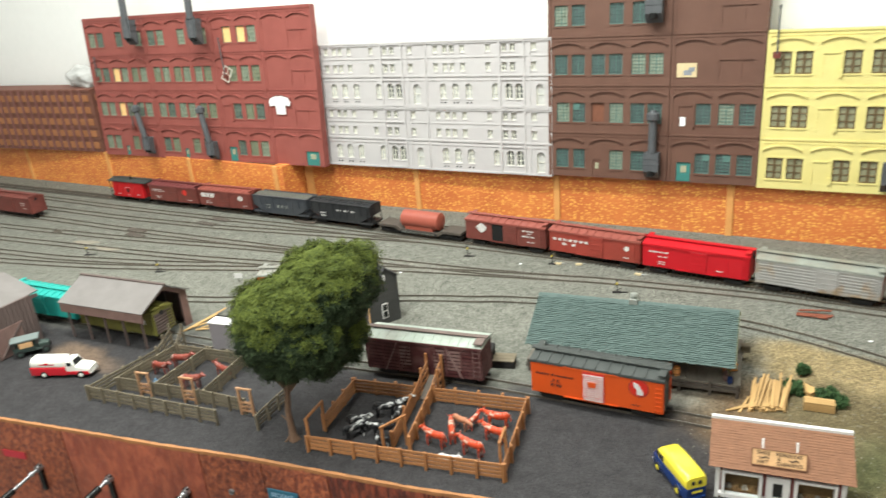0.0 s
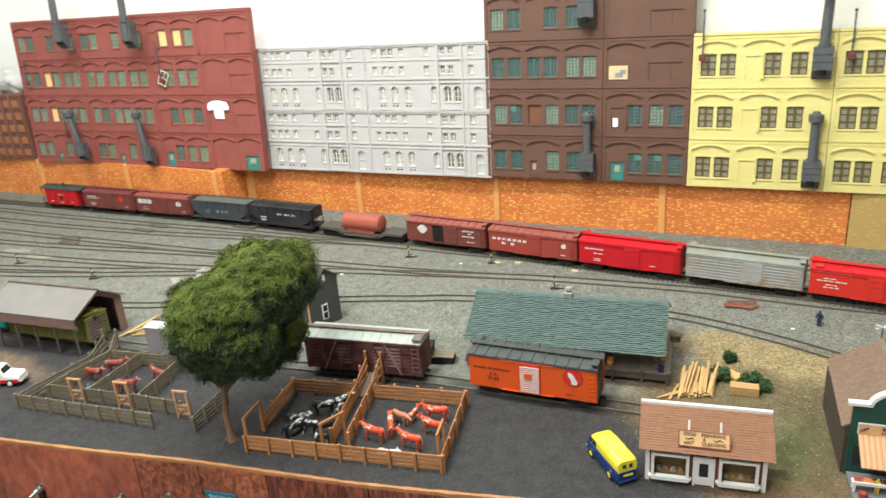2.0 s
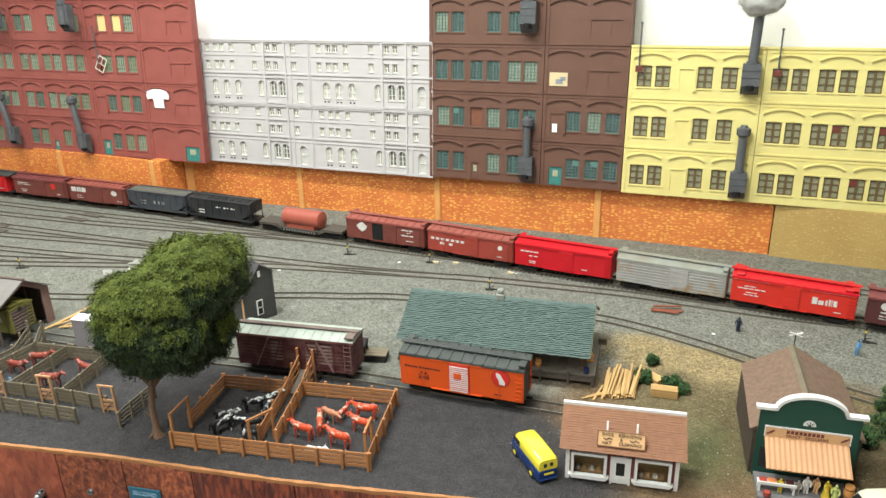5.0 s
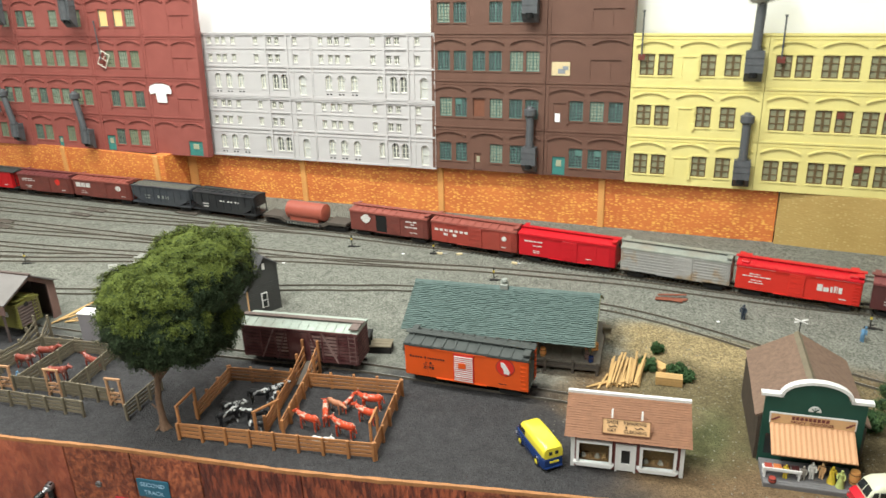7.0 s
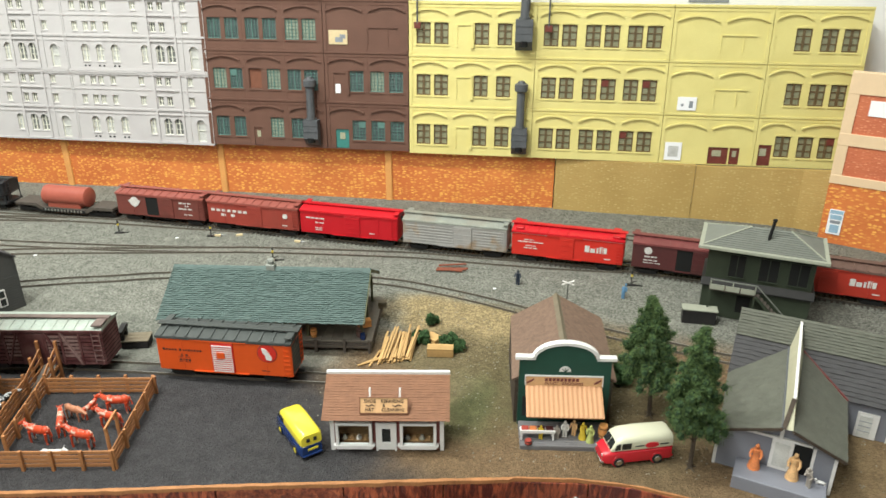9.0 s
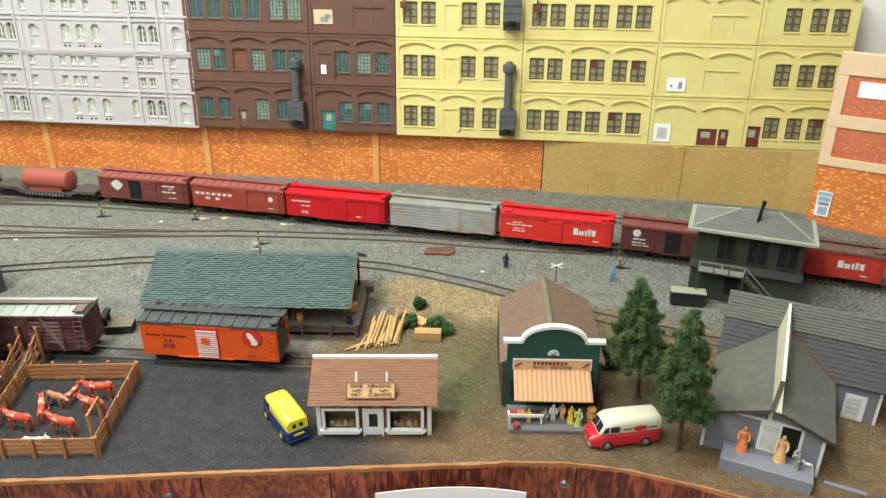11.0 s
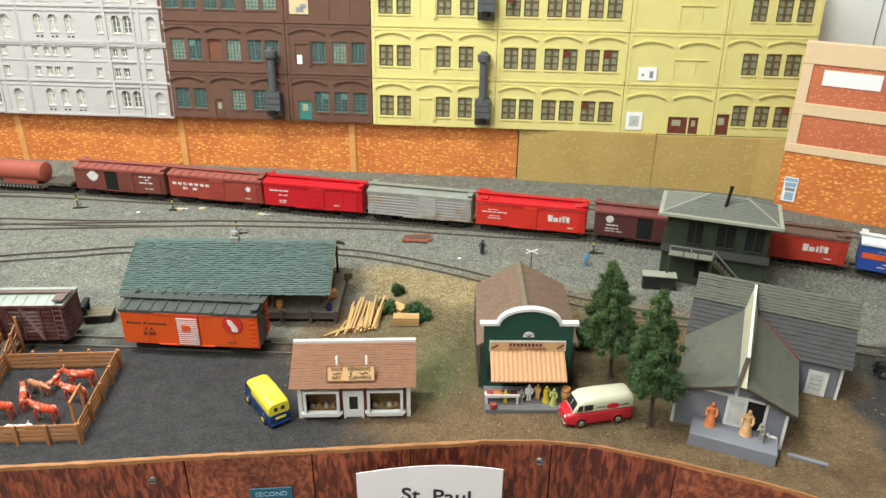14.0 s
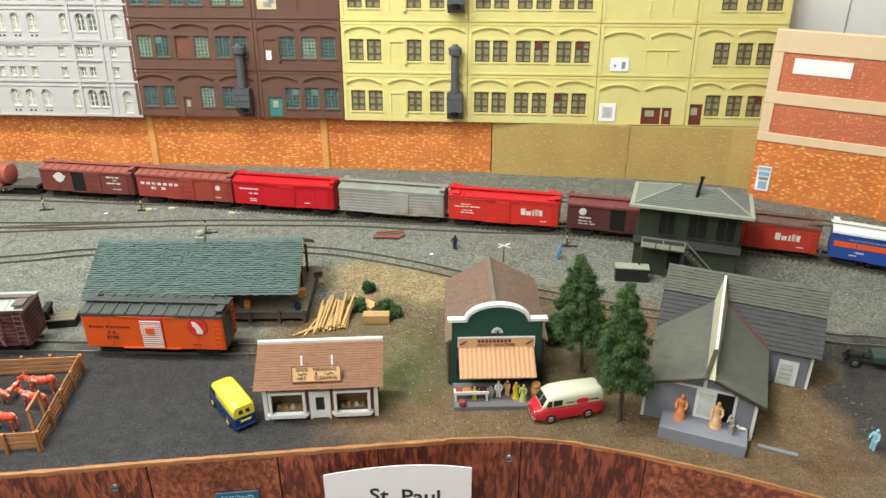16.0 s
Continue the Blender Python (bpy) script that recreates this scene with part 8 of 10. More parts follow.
for x0, y0, a, L_ in ((-0.0640, 0.6560, 35, 0.030), (-0.0520, 0.6570, 80, 0.030), (-0.0600, 0.6600, 40, 0.026)):
    b = thing("loose_board", "fresh sawn lumber board fallen on the ground", "board", x0, y0, 0.001, a, group="loose lumber heap")
    part("plank", MB().beam((0, 0, 0), (L_, 0, 0.0012), 0.0022, 0.0012, c=0.0001), LUMBER, b)
st = thing("lumber_stack", "neat strapped stack of fresh sawn boards", "lumber stack", 0.0160, 0.6890, 0, 5)
for k in range(5):
    for j in range(5):
        part("board", MB().box(-0.0135, 0.0135, -0.0055 + j * 0.0022, -0.0035 + j * 0.0022, 0.0008 + k * 0.0019, 0.0025 + k * 0.0019), LUMBER, st)
for xx in (-0.010, 0.010):
    part("bearer", MB().box(xx - 0.0008, xx + 0.0008, -0.006, 0.006, -0.0003, 0.0008), OLD_WOOD, st)
crate(0.0040, 0.7180, 0.0, -35, 0.018, 0.012, 0.005, LUMBER, "low box of fresh lumber among shrubs")

# ---------------------------------------------------------------- shoe repair shop
shop = thing("shoe_repair_shop", "small red shop with brown shingle roof and white trim", "shop building", -0.0540, 0.5280, 0, 7.3)
FW = 0.0945
m = MB()
pierced_wall(m, 0, FW, 0, 0.0375, [(0.0060, 0.0330, 0.0060, 0.0290), (0.0395, 0.0535, 0.0012, 0.0270), (0.0600, 0.0870, 0.0060, 0.0290)], 0.0020)
part("wall", m, SHOE_WALL, shop)
part("wall", MB().prism([(0.002, 0), (0.0340, 0), (0.0340, 0.0540), (0.030, 0.0545), (0.002, 0.0375)], 0.0, 0.0020, "x").prism([(0.002, 0), (0.0340, 0), (0.0340, 0.0540), (0.030, 0.0545), (0.002, 0.0375)], FW - 0.0020, FW, "x").box(0.0020, FW - 0.0020, 0.0320, 0.0340, 0, 0.0540), SHOE_WALL, shop)
part("interior_floor", MB().box(0.0021, FW - 0.0021, 0.0021, 0.0319, -0.0004, 0.0008), SHOP_BROWN, shop)
part("interior_wall", MB().box(0.0021, FW - 0.0021, 0.0130, 0.0136, 0.0008, 0.0370), SHOP_BROWN, shop)
for a, b in ((0.0060, 0.0330), (0.0600, 0.0870)):
    w = part("bay_window", MB().box(a - 0.0018, b + 0.0018, -0.0040, 0.0004, 0.0276, 0.0298).box(a - 0.0018, a + 0.0006, -0.0036, 0.0004, 0.0062, 0.0276).box(b - 0.0006, b + 0.0018, -0.0036, 0.0004, 0.0062, 0.0276), WHITE, shop, "white-framed display window")
    part("sill", MB().prism([(a - 0.0040, 0.0072), (b + 0.0040, 0.0072), (b + 0.0010, 0.0038), (a - 0.0010, 0.0038)], -0.0046, 0.0002, "y"), WHITE, w)
    pn = part("pane", MB().box(a + 0.0008, b - 0.0008, -0.0022, -0.0017, 0.0070, 0.0278), CLEAR, w)
    pn.visible_shadow = False
    rnd = random.Random(int(a * 1e4))
    part("display_shelf", MB().box(a + 0.001, b - 0.001, 0.0030, 0.0120, 0.0060, 0.0072), SHOP_BROWN, w)
    for i in range(4):
        part("hat", MB().tube((a + 0.004 + i * 0.0062, 0.0060, 0.0072), (a + 0.004 + i * 0.0062, 0.0060, 0.0080), 0.0026, None, 9).tube((a + 0.004 + i * 0.0062, 0.0060, 0.0080), (a + 0.004 + i * 0.0062, 0.0060, 0.0108), 0.0018, 0.0013, 9), SHOP_BROWN if i % 2 else DOLL["grey"], w)
d = part("door", MB().box(0.0395, 0.0428, -0.0014, 0.0006, 0.0012, 0.0268).box(0.0502, 0.0535, -0.0014, 0.0006, 0.0012, 0.0268).box(0.0428, 0.0502, -0.0014, 0.0006, 0.0012, 0.0080).box(0.0428, 0.0502, -0.0014, 0.0006, 0.0225, 0.0268), WHITE, shop, "white panelled door")
part("door_frame", MB().box(0.0378, 0.0395, -0.0018, 0.0004, 0.0, 0.0284).box(0.0535, 0.0552, -0.0018, 0.0004, 0.0, 0.0284).box(0.0395, 0.0535, -0.0018, 0.0004, 0.0270, 0.0284), WHITE, d)
part("pane", MB().box(0.0428, 0.0502, 0.0002, 0.0005, 0.0080, 0.0225), PANE_DARK, d)
for xx in (0.0, FW - 0.0022):
    part("corner_board", MB().box(xx - 0.0006, xx + 0.0028, -0.0008, 0.0012, 0, 0.0368), WHITE, shop)
r = MB()
slab(r, (-0.0055, -0.0075, 0.0360), (FW + 0.0050, -0.0075, 0.0360), (FW + 0.0050, 0.0305, 0.0560), (-0.0055, 0.0305, 0.0560), 0.0014)
roof = part("roof", r, SHOE_ROOF, shop)
tagged(part("shingles", shingles(MB(), (-0.0060, -0.0082, 0.0358), (FW + 0.0055, -0.0082, 0.0358), (FW + 0.0055, 0.0300, 0.0562), (-0.0060, 0.0300, 0.0562), 18, 0.0030, 9, 0.0004, 0.0003), SHOE_ROOF, roof), kind="stuff")
part("ridge_board", MB().box(-0.0060, FW + 0.0056, 0.0298, 0.0330, 0.0545, 0.0590, 0.0004), WHITE, shop, "white ridge board")
sg = part("sign", MB().box(-0.0195, 0.0195, 0.0, 0.0012, -0.0062, 0.0062, 0.0002), SIGN_TAN, shop, "tan wooden shop sign")
sg.location, sg.rotation_euler = (0.0455, -0.0012, 0.0462), (radians(-22), 0, 0)
part("sign_frame", MB().box(-0.0202, 0.0202, -0.0005, 0.0014, -0.0068, -0.0062).box(-0.0202, 0.0202, -0.0005, 0.0014, 0.0062, 0.0068).box(-0.0202, -0.0195, -0.0005, 0.0014, -0.0062, 0.0062).box(0.0195, 0.0202, -0.0005, 0.0014, -0.0062, 0.0062), SHOE_ROOF, sg)
for txt, tx, tz, ts in (("SHOE", -0.0115, 0.0036, 0.0039), ("REPAIRING", 0.0070, 0.0036, 0.0039), ("&", 0.0, 0.0, 0.0036), ("HAT", -0.0120, -0.0036, 0.0039), ("CLEANING", 0.0075, -0.0036, 0.0039)):
    l = part("lettering", lettering(txt, ts), SHOP_DARK, sg)
    l.location = (tx, -0.0003, tz)
for tx in (-0.0110, 0.0110):
    part("scroll", MB().pipe([(tx - 0.0040, -0.0003, 0.0004), (tx - 0.0015, -0.0003, -0.0007), (tx + 0.0010, -0.0003, 0.0007), (tx + 0.0036, -0.0003, -0.0004)], [0.0003, 0.0005, 0.0005, 0.0003], 6), SHOP_DARK, sg)
for xx in (0.0335, 0.0585):
    part("sign_post", MB().beam((xx, 0.0010, 0.0420), (xx, 0.0075, 0.0580), 0.0016, 0.0014, c=0.0002), WHITE, shop)

# ---------------------------------------------------------------- grocery store
mk = thing("grocery_store", "dark green false-front grocery with peach awning", "shop building", 0.1000, 0.5845, 0, 5.5)
MW = 0.0790
prof = [(0, 0), (MW, 0), (MW, 0.0690)] + [(MW / 2 + 0.0250 * math.cos(a), 0.0690 + 0.0138 * math.sin(a)) for a in (math.pi * i / 14 for i in range(15))] + [(0, 0.0690)]
part("false_front", MB().prism(prof, 0.0, 0.0028, "y"), MARKET_GREEN, mk)
cor = MB()
pts = [(-0.0036, 0.0690), (0.0120, 0.0690)] + [(MW / 2 - 0.0262 * math.cos(a), 0.0690 + 0.0146 * math.sin(a)) for a in (math.pi * i / 16 for i in range(17))] + [(MW - 0.0120, 0.0690), (MW + 0.0036, 0.0690)]
for (a, b), (c_, d_) in zip(pts, pts[1:]):
    if math.hypot(c_ - a, d_ - b) > 1e-4:
        nx, nz = -(d_ - b), c_ - a
        k = 0.0026 / math.hypot(nx, nz)
        cor.prism([(a, b), (c_, d_), (c_ + nx * k, d_ + nz * k), (a + nx * k, b + nz * k)], -0.0026, 0.0034, "y")
part("cornice", cor, WHITE, mk, "white curved cornice", weld=True)
part("fan_vent", MB().prism([(MW / 2 + 0.0050 * math.cos(a), 0.0568 + 0.0050 * math.sin(a)) for a in (math.pi * i / 10 for i in range(11))], -0.0010, 0.0002, "y"), WHITE, mk, "white half-round vent")
for i in range(3):
    a = math.pi * (0.25 + 0.25 * i)
    part("vent_slot", MB().beam((MW / 2, -0.0012, 0.0570), (MW / 2 + 0.0038 * math.cos(a), -0.0012, 0.0570 + 0.0038 * math.sin(a)), 0.0006, 0.0006), MARKET_GREEN, mk)
sb = part("sign_board", MB().box(0.0060, 0.0720, -0.0014, 0.0002, 0.0425, 0.0519, 0.0002), SIGN_TAN, mk, "tan sign board with lettering bars")
for bx, bz, bw, bh in ((0.0225, 0.0474, 0.0300, 0.0030),):
    n = int(bw / 0.0032)
    for i in range(n):
        part("lettering_bar", MB().box(bx + i * bw / n, bx + (i + 0.75) * bw / n, -0.0018, -0.0012, bz, bz + bh), SHOE_WALL, sb)
l = part("lettering", lettering("FANCY   GROCERIES", 0.0036), SHOE_WALL, sb)
l.location = (0.0390, -0.0016, 0.0448)
for xx in (0.0100, 0.0680):
    part("scroll", MB().beam((xx - 0.003, -0.0016, 0.0452), (xx + 0.003, -0.0016, 0.0492), 0.0008, 0.0012).ball((xx, -0.0016, 0.0472), 0.0011, 8, 5), SHOE_WALL, sb)
part("sign_trim", MB().box(0.0052, 0.0728, -0.0018, 0.0002, 0.0519, 0.0527).box(0.0052, 0.0060, -0.0018, 0.0002, 0.0425, 0.0519).box(0.0720, 0.0728, -0.0018, 0.0002, 0.0425, 0.0519), WHITE, mk)
aw = MB()
vs, fs = [], []
for i in range(33):
    xa, dz = 0.0060 + i * 0.0660 / 32, 0.0007 * (i % 2)
    vs += [(xa, -0.0262, 0.0272 + dz), (xa, -0.0008, 0.0425 + dz), (xa, -0.0008, 0.0415), (xa, -0.0258, 0.0262)]
    if i:
        o = 4 * i
        fs += [(o - 4 + k, o - 4 + (k + 1) % 4, o + (k + 1) % 4, o + k) for k in range(4)]
aw.add(vs, fs)
part("awning", aw, AWNING, mk, "peach striped awning")
part("porch", MB().box(0.0010, MW - 0.0050, -0.0352, 0.0, -0.0010, 0.0040, 0.0004), PORCH_GREY, mk, "grey plank porch deck")
for i in range(12):
    part("porch_plank", MB().box(0.0010, MW - 0.0054, -0.0350 + i * 0.0028, -0.0326 + i * 0.0028, 0.0038, 0.0044), PORCH_GREY, mk)
part("body", MB().prism([(-0.0030, 0.0), (MW + 0.0030, 0.0), (MW + 0.0030, 0.0440), (MW / 2, 0.0660), (-0.0030, 0.0440)], 0.0030, 0.1060, "y"), SHOP_DARK, mk, "plain dark side and back walls")
RGX = MW / 2 + 0.0028
for s in (-1, 1):
    r = MB()
    ea, eb = (-0.0056, -0.0018) if s < 0 else (0.0850, 0.0890)
    slab(r, (ea, 0.0032, 0.0450), (eb, 0.1170, 0.0450), (RGX, 0.1170, 0.0710), (RGX - 0.0022, 0.0032, 0.0710), 0.0014)
    rf = part("roof", r, MARKET_ROOF, mk)
    tagged(part("shingles", shingles(MB(), (ea, 0.0032, 0.0450), (eb, 0.1170, 0.0450), (RGX, 0.1170, 0.0711), (RGX - 0.0022, 0.0032, 0.0711), 16, 0.0040, 14 + s, 0.0004, 0.0003), MARKET_ROOF, rf), kind="stuff")
part("ridge_cap", MB().prism([(-0.0036, 0.0694), (0, 0.0728), (0.0036, 0.0694)], 0.0, 0.1145, "y", Matrix.Translation((RGX - 0.0022, 0.0030, 0)) @ Matrix.Rotation(radians(-1.1), 4, "Z")), OLD_WOOD, mk, "weathered olive ridge board")
part("shop_window", MB().box(0.0040, 0.0360, -0.0008, 0.0002, 0.0100, 0.0300), PANE_DARK, mk)
part("shop_door", MB().box(0.0430, 0.0600, -0.0008, 0.0002, 0.0042, 0.0300), SHOP_DARK, mk)
cs, sn = math.cos(radians(5.5)), math.sin(radians(5.5))


def mk_at(u, v):
    return 0.1000 + u * cs - v * sn, 0.5845 + u * sn + v * cs


bx, by = mk_at(0.016, -0.024)
bench = thing("produce_bench", "white bench with boxes of red produce", "bench", bx, by, 0.0044, 5.5)
part("top", MB().box(-0.0150, 0.0150, -0.0040, 0.0040, 0.0070, 0.0082, 0.0002), WHITE, bench)
part("front_rail", MB().box(-0.0150, 0.0150, -0.0046, -0.0036, 0.0082, 0.0105), WHITE, bench)
for xx in (-0.0135, 0.0135):
    for yy in (-0.003, 0.003):
        part("leg", MB().box(xx - 0.0008, xx + 0.0008, yy - 0.0008, yy + 0.0008, 0, 0.0070), WHITE, bench)
for i in range(4):
    part("produce_box", MB().box(-0.0135 + i * 0.0070, -0.0075 + i * 0.0070, -0.0032, 0.0032, 0.0082, 0.0100), (BOX_RUST, DOLL["orange"], BOX_MAROON, BOX_MAROON)[i], bench)
for u, v, rz, col, s, sk, lab in ((0.0190, -0.0310, 250, "yellow", 0.8, False, "yellow toy figure seated on the store porch"), (0.0330, -0.0300, 260, "grey", 0.8, False, "grey toy figure standing under the awning"), (0.0400, -0.0270, 270, "white", 0.95, False, "white-aproned toy shopkeeper on the porch"), (0.0480, -0.0250, 240, "tan", 0.9, False, "tan toy figure standing under the awning"), (0.0550, -0.0290, 300, "yellow", 0.95, True, "toy lady in a yellow dress"), (0.0610, -0.0330, 250, "green", 0.95, True, "toy lady in a green dress with a bag")):
    a, b = mk_at(u, v + 0.0055)
    doll(lab, a, b, 0.0044, rz, DOLL[col], s * 0.88, skirt=sk)
a, b = mk_at(0.0730, -0.0200)
barrel(a, b, 0.0044, PILASTER, "brown wooden barrel on the store porch", 0.012, 0.0044)
a, b = mk_at(0.0080, -0.0330)
barrel(a, b, 0.0044, BOX_RUST, "small red basket on the store porch", 0.0045, 0.0032)

# ---------------------------------------------------------------- church and hall
ch = thing("church_hall", "blue-grey cross-gabled hall with grey shingle roofs", "hall building", 0.2620, 0.5570, 0, -18.8)
CWD, EZ = 0.0976, 0.0400
# front wing: x across, y back; two low slopes with a steep cream-sided cap along the ridge
part("wall", MB().prism([(0.0020, 0), (CWD - 0.0080, 0), (CWD - 0.0080, EZ - 0.005), (CWD / 2, 0.0575), (0.0020, EZ - 0.005)], 0.0, 0.0025, "y").box(0.0020, 0.0045, 0.0025, 0.105, 0, EZ - 0.005).box(CWD - 0.0105, CWD - 0.0080, 0.0025, 0.085, 0, EZ - 0.005), CHURCH_WALL, ch)
for s, e0, e1, t1, t0 in ((-1, (0.0030, -0.0025, 0.0360), (-0.0018, 0.0890, 0.0360), (0.0435, 0.1190, 0.0602), (0.0470, -0.0155, 0.0602)), (1, (0.0955, -0.0030, 0.0360), (0.0952, 0.0845, 0.0360), (0.0560, 0.1110, 0.0602), (0.0545, -0.0155, 0.0602))):
    rf = part("roof", slab(MB(), e0, e1, t1, t0, 0.0014), CHURCH_ROOF, ch)
    tagged(part("shingles", shingles(MB(), e0, e1, t1, t0, 17, 0.0030, 40 + s, 0.0006, 0.0003), CHURCH_ROOF, rf), kind="stuff")
    part("eave_board", MB().beam((e0[0], e0[1] - 0.0004, e0[2] - 0.0010), (t0[0], t0[1] - 0.0004, t0[2] - 0.0010), 0.0008, 0.0022), SHOP_DARK, ch)
cap = [(0.0435, 0.1190, 0.0596), (0.0492, 0.1345, 0.0788), (0.0506, 0.1345, 0.0788), (0.0560, 0.1110, 0.0596), (0.0470, -0.0150, 0.0596), (0.0508, 0.0005, 0.0780), (0.0522, 0.0005, 0.0780), (0.0545, -0.0150, 0.0596)]
part("ridge_cap", MB().add(cap, [(0, 4, 5, 1), (1, 5, 6, 2), (2, 6, 7, 3), (0, 1, 2, 3), (4, 7, 6, 5)]), RIDGE_CREAM, ch, "steep cream ridge cap")
part("ridge_strip", MB().beam((0.0499, 0.1350, 0.0792), (0.0515, 0.0005, 0.0784), 0.0022, 0.0010), WHITE, ch, "pale strip along the ridge")
part("prow_board", MB().beam((0.0512, 0.0002, 0.0782), (0.0478, -0.0160, 0.0596), 0.0032, 0.0016), SHOP_DARK, ch, "dark raking board under the ridge end")
part("slope_edge", MB().beam((0.0432, 0.1185, 0.0612), (0.0467, -0.0158, 0.0612), 0.0016, 0.0010), STACK, ch, "grey flashing beside the ridge cap")
part("valley_flashing", MB().beam((0.0550, 0.1112, 0.0610), (0.0957, 0.0848, 0.0368), 0.0014, 0.0016), SHOE_WALL, ch, "dark red valley flashing")
part("valley_flashing", MB().beam((0.0436, 0.1193, 0.0610), (-0.0020, 0.0893, 0.0368), 0.0014, 0.0016), SHOE_WALL, ch, "dark red valley flashing")
part("king_post", MB().box(0.0468, 0.0496, -0.0022, -0.0004, 0.0420, 0.0500), WHITE, ch)
# rear wing: runs across
RX0, RX1 = -0.0020, 0.1385
RY0, RYR, RY1, REZ, RRZ = 0.0860, 0.1330, 0.1800, 0.0360, 0.0800
part("wall", MB().box(RX0 + 0.006, RX1 - 0.006, RY0 + 0.006, RY0 + 0.0085, 0, REZ + 0.003).box(RX0 + 0.006, RX1 - 0.006, RY1 - 0.0085, RY1 - 0.006, 0, REZ + 0.003).prism([(RY0 + 0.006, 0), (RY1 - 0.006, 0), (RY1 - 0.006, REZ + 0.003), (RYR, RRZ - 0.003), (RY0 + 0.006, REZ + 0.003)], RX0 + 0.006, RX0 + 0.0085, "x").prism([(RY0 + 0.006, 0), (RY1 - 0.006, 0), (RY1 - 0.006, REZ + 0.003), (RYR, RRZ - 0.003), (RY0 + 0.006, REZ + 0.003)], RX1 - 0.0085, RX1 - 0.006, "x"), CHURCH_WALL, ch)
MIDY, MIDZ = RYR - 0.0190, RRZ - 0.0178
for (a0, az), (b0, bz), mt, sd in (((RY0, REZ), (MIDY, MIDZ), CHURCH_DARK, 51), ((MIDY - 0.001, MIDZ + 0.0006), (RYR, RRZ + 0.0008), CHURCH_ROOF, 52), ((RY1, REZ), (RYR, RRZ + 0.0004), CHURCH_ROOF, 53)):
    rf = part("roof", slab(MB(), (RX0, a0, az), (RX1, a0, az), (RX1, b0, bz), (RX0, b0, bz), 0.0014), mt, ch)
    tagged(part("shingles", shingles(MB(), (RX0, a0, az), (RX1, a0, az), (RX1, b0, bz + 0.0002), (RX0, b0, bz + 0.0002), 9, 0.0032, sd, 0.0009, 0.0005), mt, rf), kind="stuff")
part("window", MB().box(0.1062, 0.1230, RY0 + 0.0040, RY0 + 0.0062, 0.0005, 0.0255, 0.0003), WHITE, ch, "white-framed window")
part("window_panel", MB().box(0.1082, 0.1180, RY0 + 0.0030, RY0 + 0.0042, 0.0030, 0.0230), PANE_WHITE, ch)
for i in range(3):
    part("window_bar", MB().box(0.1082, 0.1180, RY0 + 0.0026, RY0 + 0.0032, 0.0080 + i * 0.0048, 0.0085 + i * 0.0048), INK_GREY, ch)
for xx, y0, hh in ((0.0014, -0.0008, EZ - 0.006), (CWD - 0.0100, -0.0008, EZ - 0.006), (RX1 - 0.0075, RY0 + 0.0052, REZ)):
    part("corner_board", MB().box(xx, xx + 0.0024, y0, y0 + 0.0022, 0, hh), WHITE, ch)
part("barge_board", MB().box(0.0217, 0.0712, -0.0020, 0.0002, 0.0398, 0.0420), WHITE, ch)
part("doorway", MB().box(0.0430, 0.0720, -0.0006, 0.0004, 0.0120, 0.0400), SOOT_SHADE, ch, "black sheet painted as the shade of the open doorway")
dl = part("door", MB().box(0.0425, 0.0585, -0.0022, -0.0008, 0.0120, 0.0400, 0.0003), WHITE, ch, "white folding door leaf")
part("door_panel", MB().box(0.0450, 0.0560, -0.0026, -0.0020, 0.0150, 0.0370), PANE_WHITE, dl)
part("door_post", MB().box(0.0720, 0.0742, -0.0016, 0.0006, 0.0120, 0.0400), WHITE, ch)
part("porch", MB().box(0.0190, 0.0862, -0.0250, -0.0001, -0.0010, 0.0120, 0.0006), CHURCH_WALL, ch, "blue-grey porch block")
cc, cs_ = math.cos(radians(-18.8)), math.sin(radians(-18.8))


def ch_at(u, v):
    return 0.2620 + u * cc - v * cs_, 0.5570 + u * cs_ + v * cc


for u, v, rz, col, sk, lab, s in ((0.0330, -0.0080, 250, "orange", True, "toy lady in an orange patterned dress", 1.15), (0.0610, -0.0080, 240, "tan", True, "toy bride figure in a cream dress", 1.2), (0.0730, -0.0130, 200, "grey", False, "stooping toy figure in tan and grey", 0.95)):
    a, b = ch_at(u, v)
    doll(lab, a, b, 0.0120, rz, DOLL[col], s, 0.004 if not sk else 0.0, sk)
a, b = ch_at(0.0815, -0.0060)
single("toy_dog", MB().ball((0, 0, 0.002), (0.0034, 0.0014, 0.0015), 9, 6).ball((0.004, 0, 0.0034), 0.0014, 8, 6).tube((-0.003, 0, 0.002), (-0.003, 0, 0), 0.0006, None, 6).tube((0.003, 0, 0.002), (0.003, 0, 0), 0.0006, None, 6), WHITE, "tiny white toy dog on the porch", "toy dog", a, b, 0.0120, 160, smooth=True)

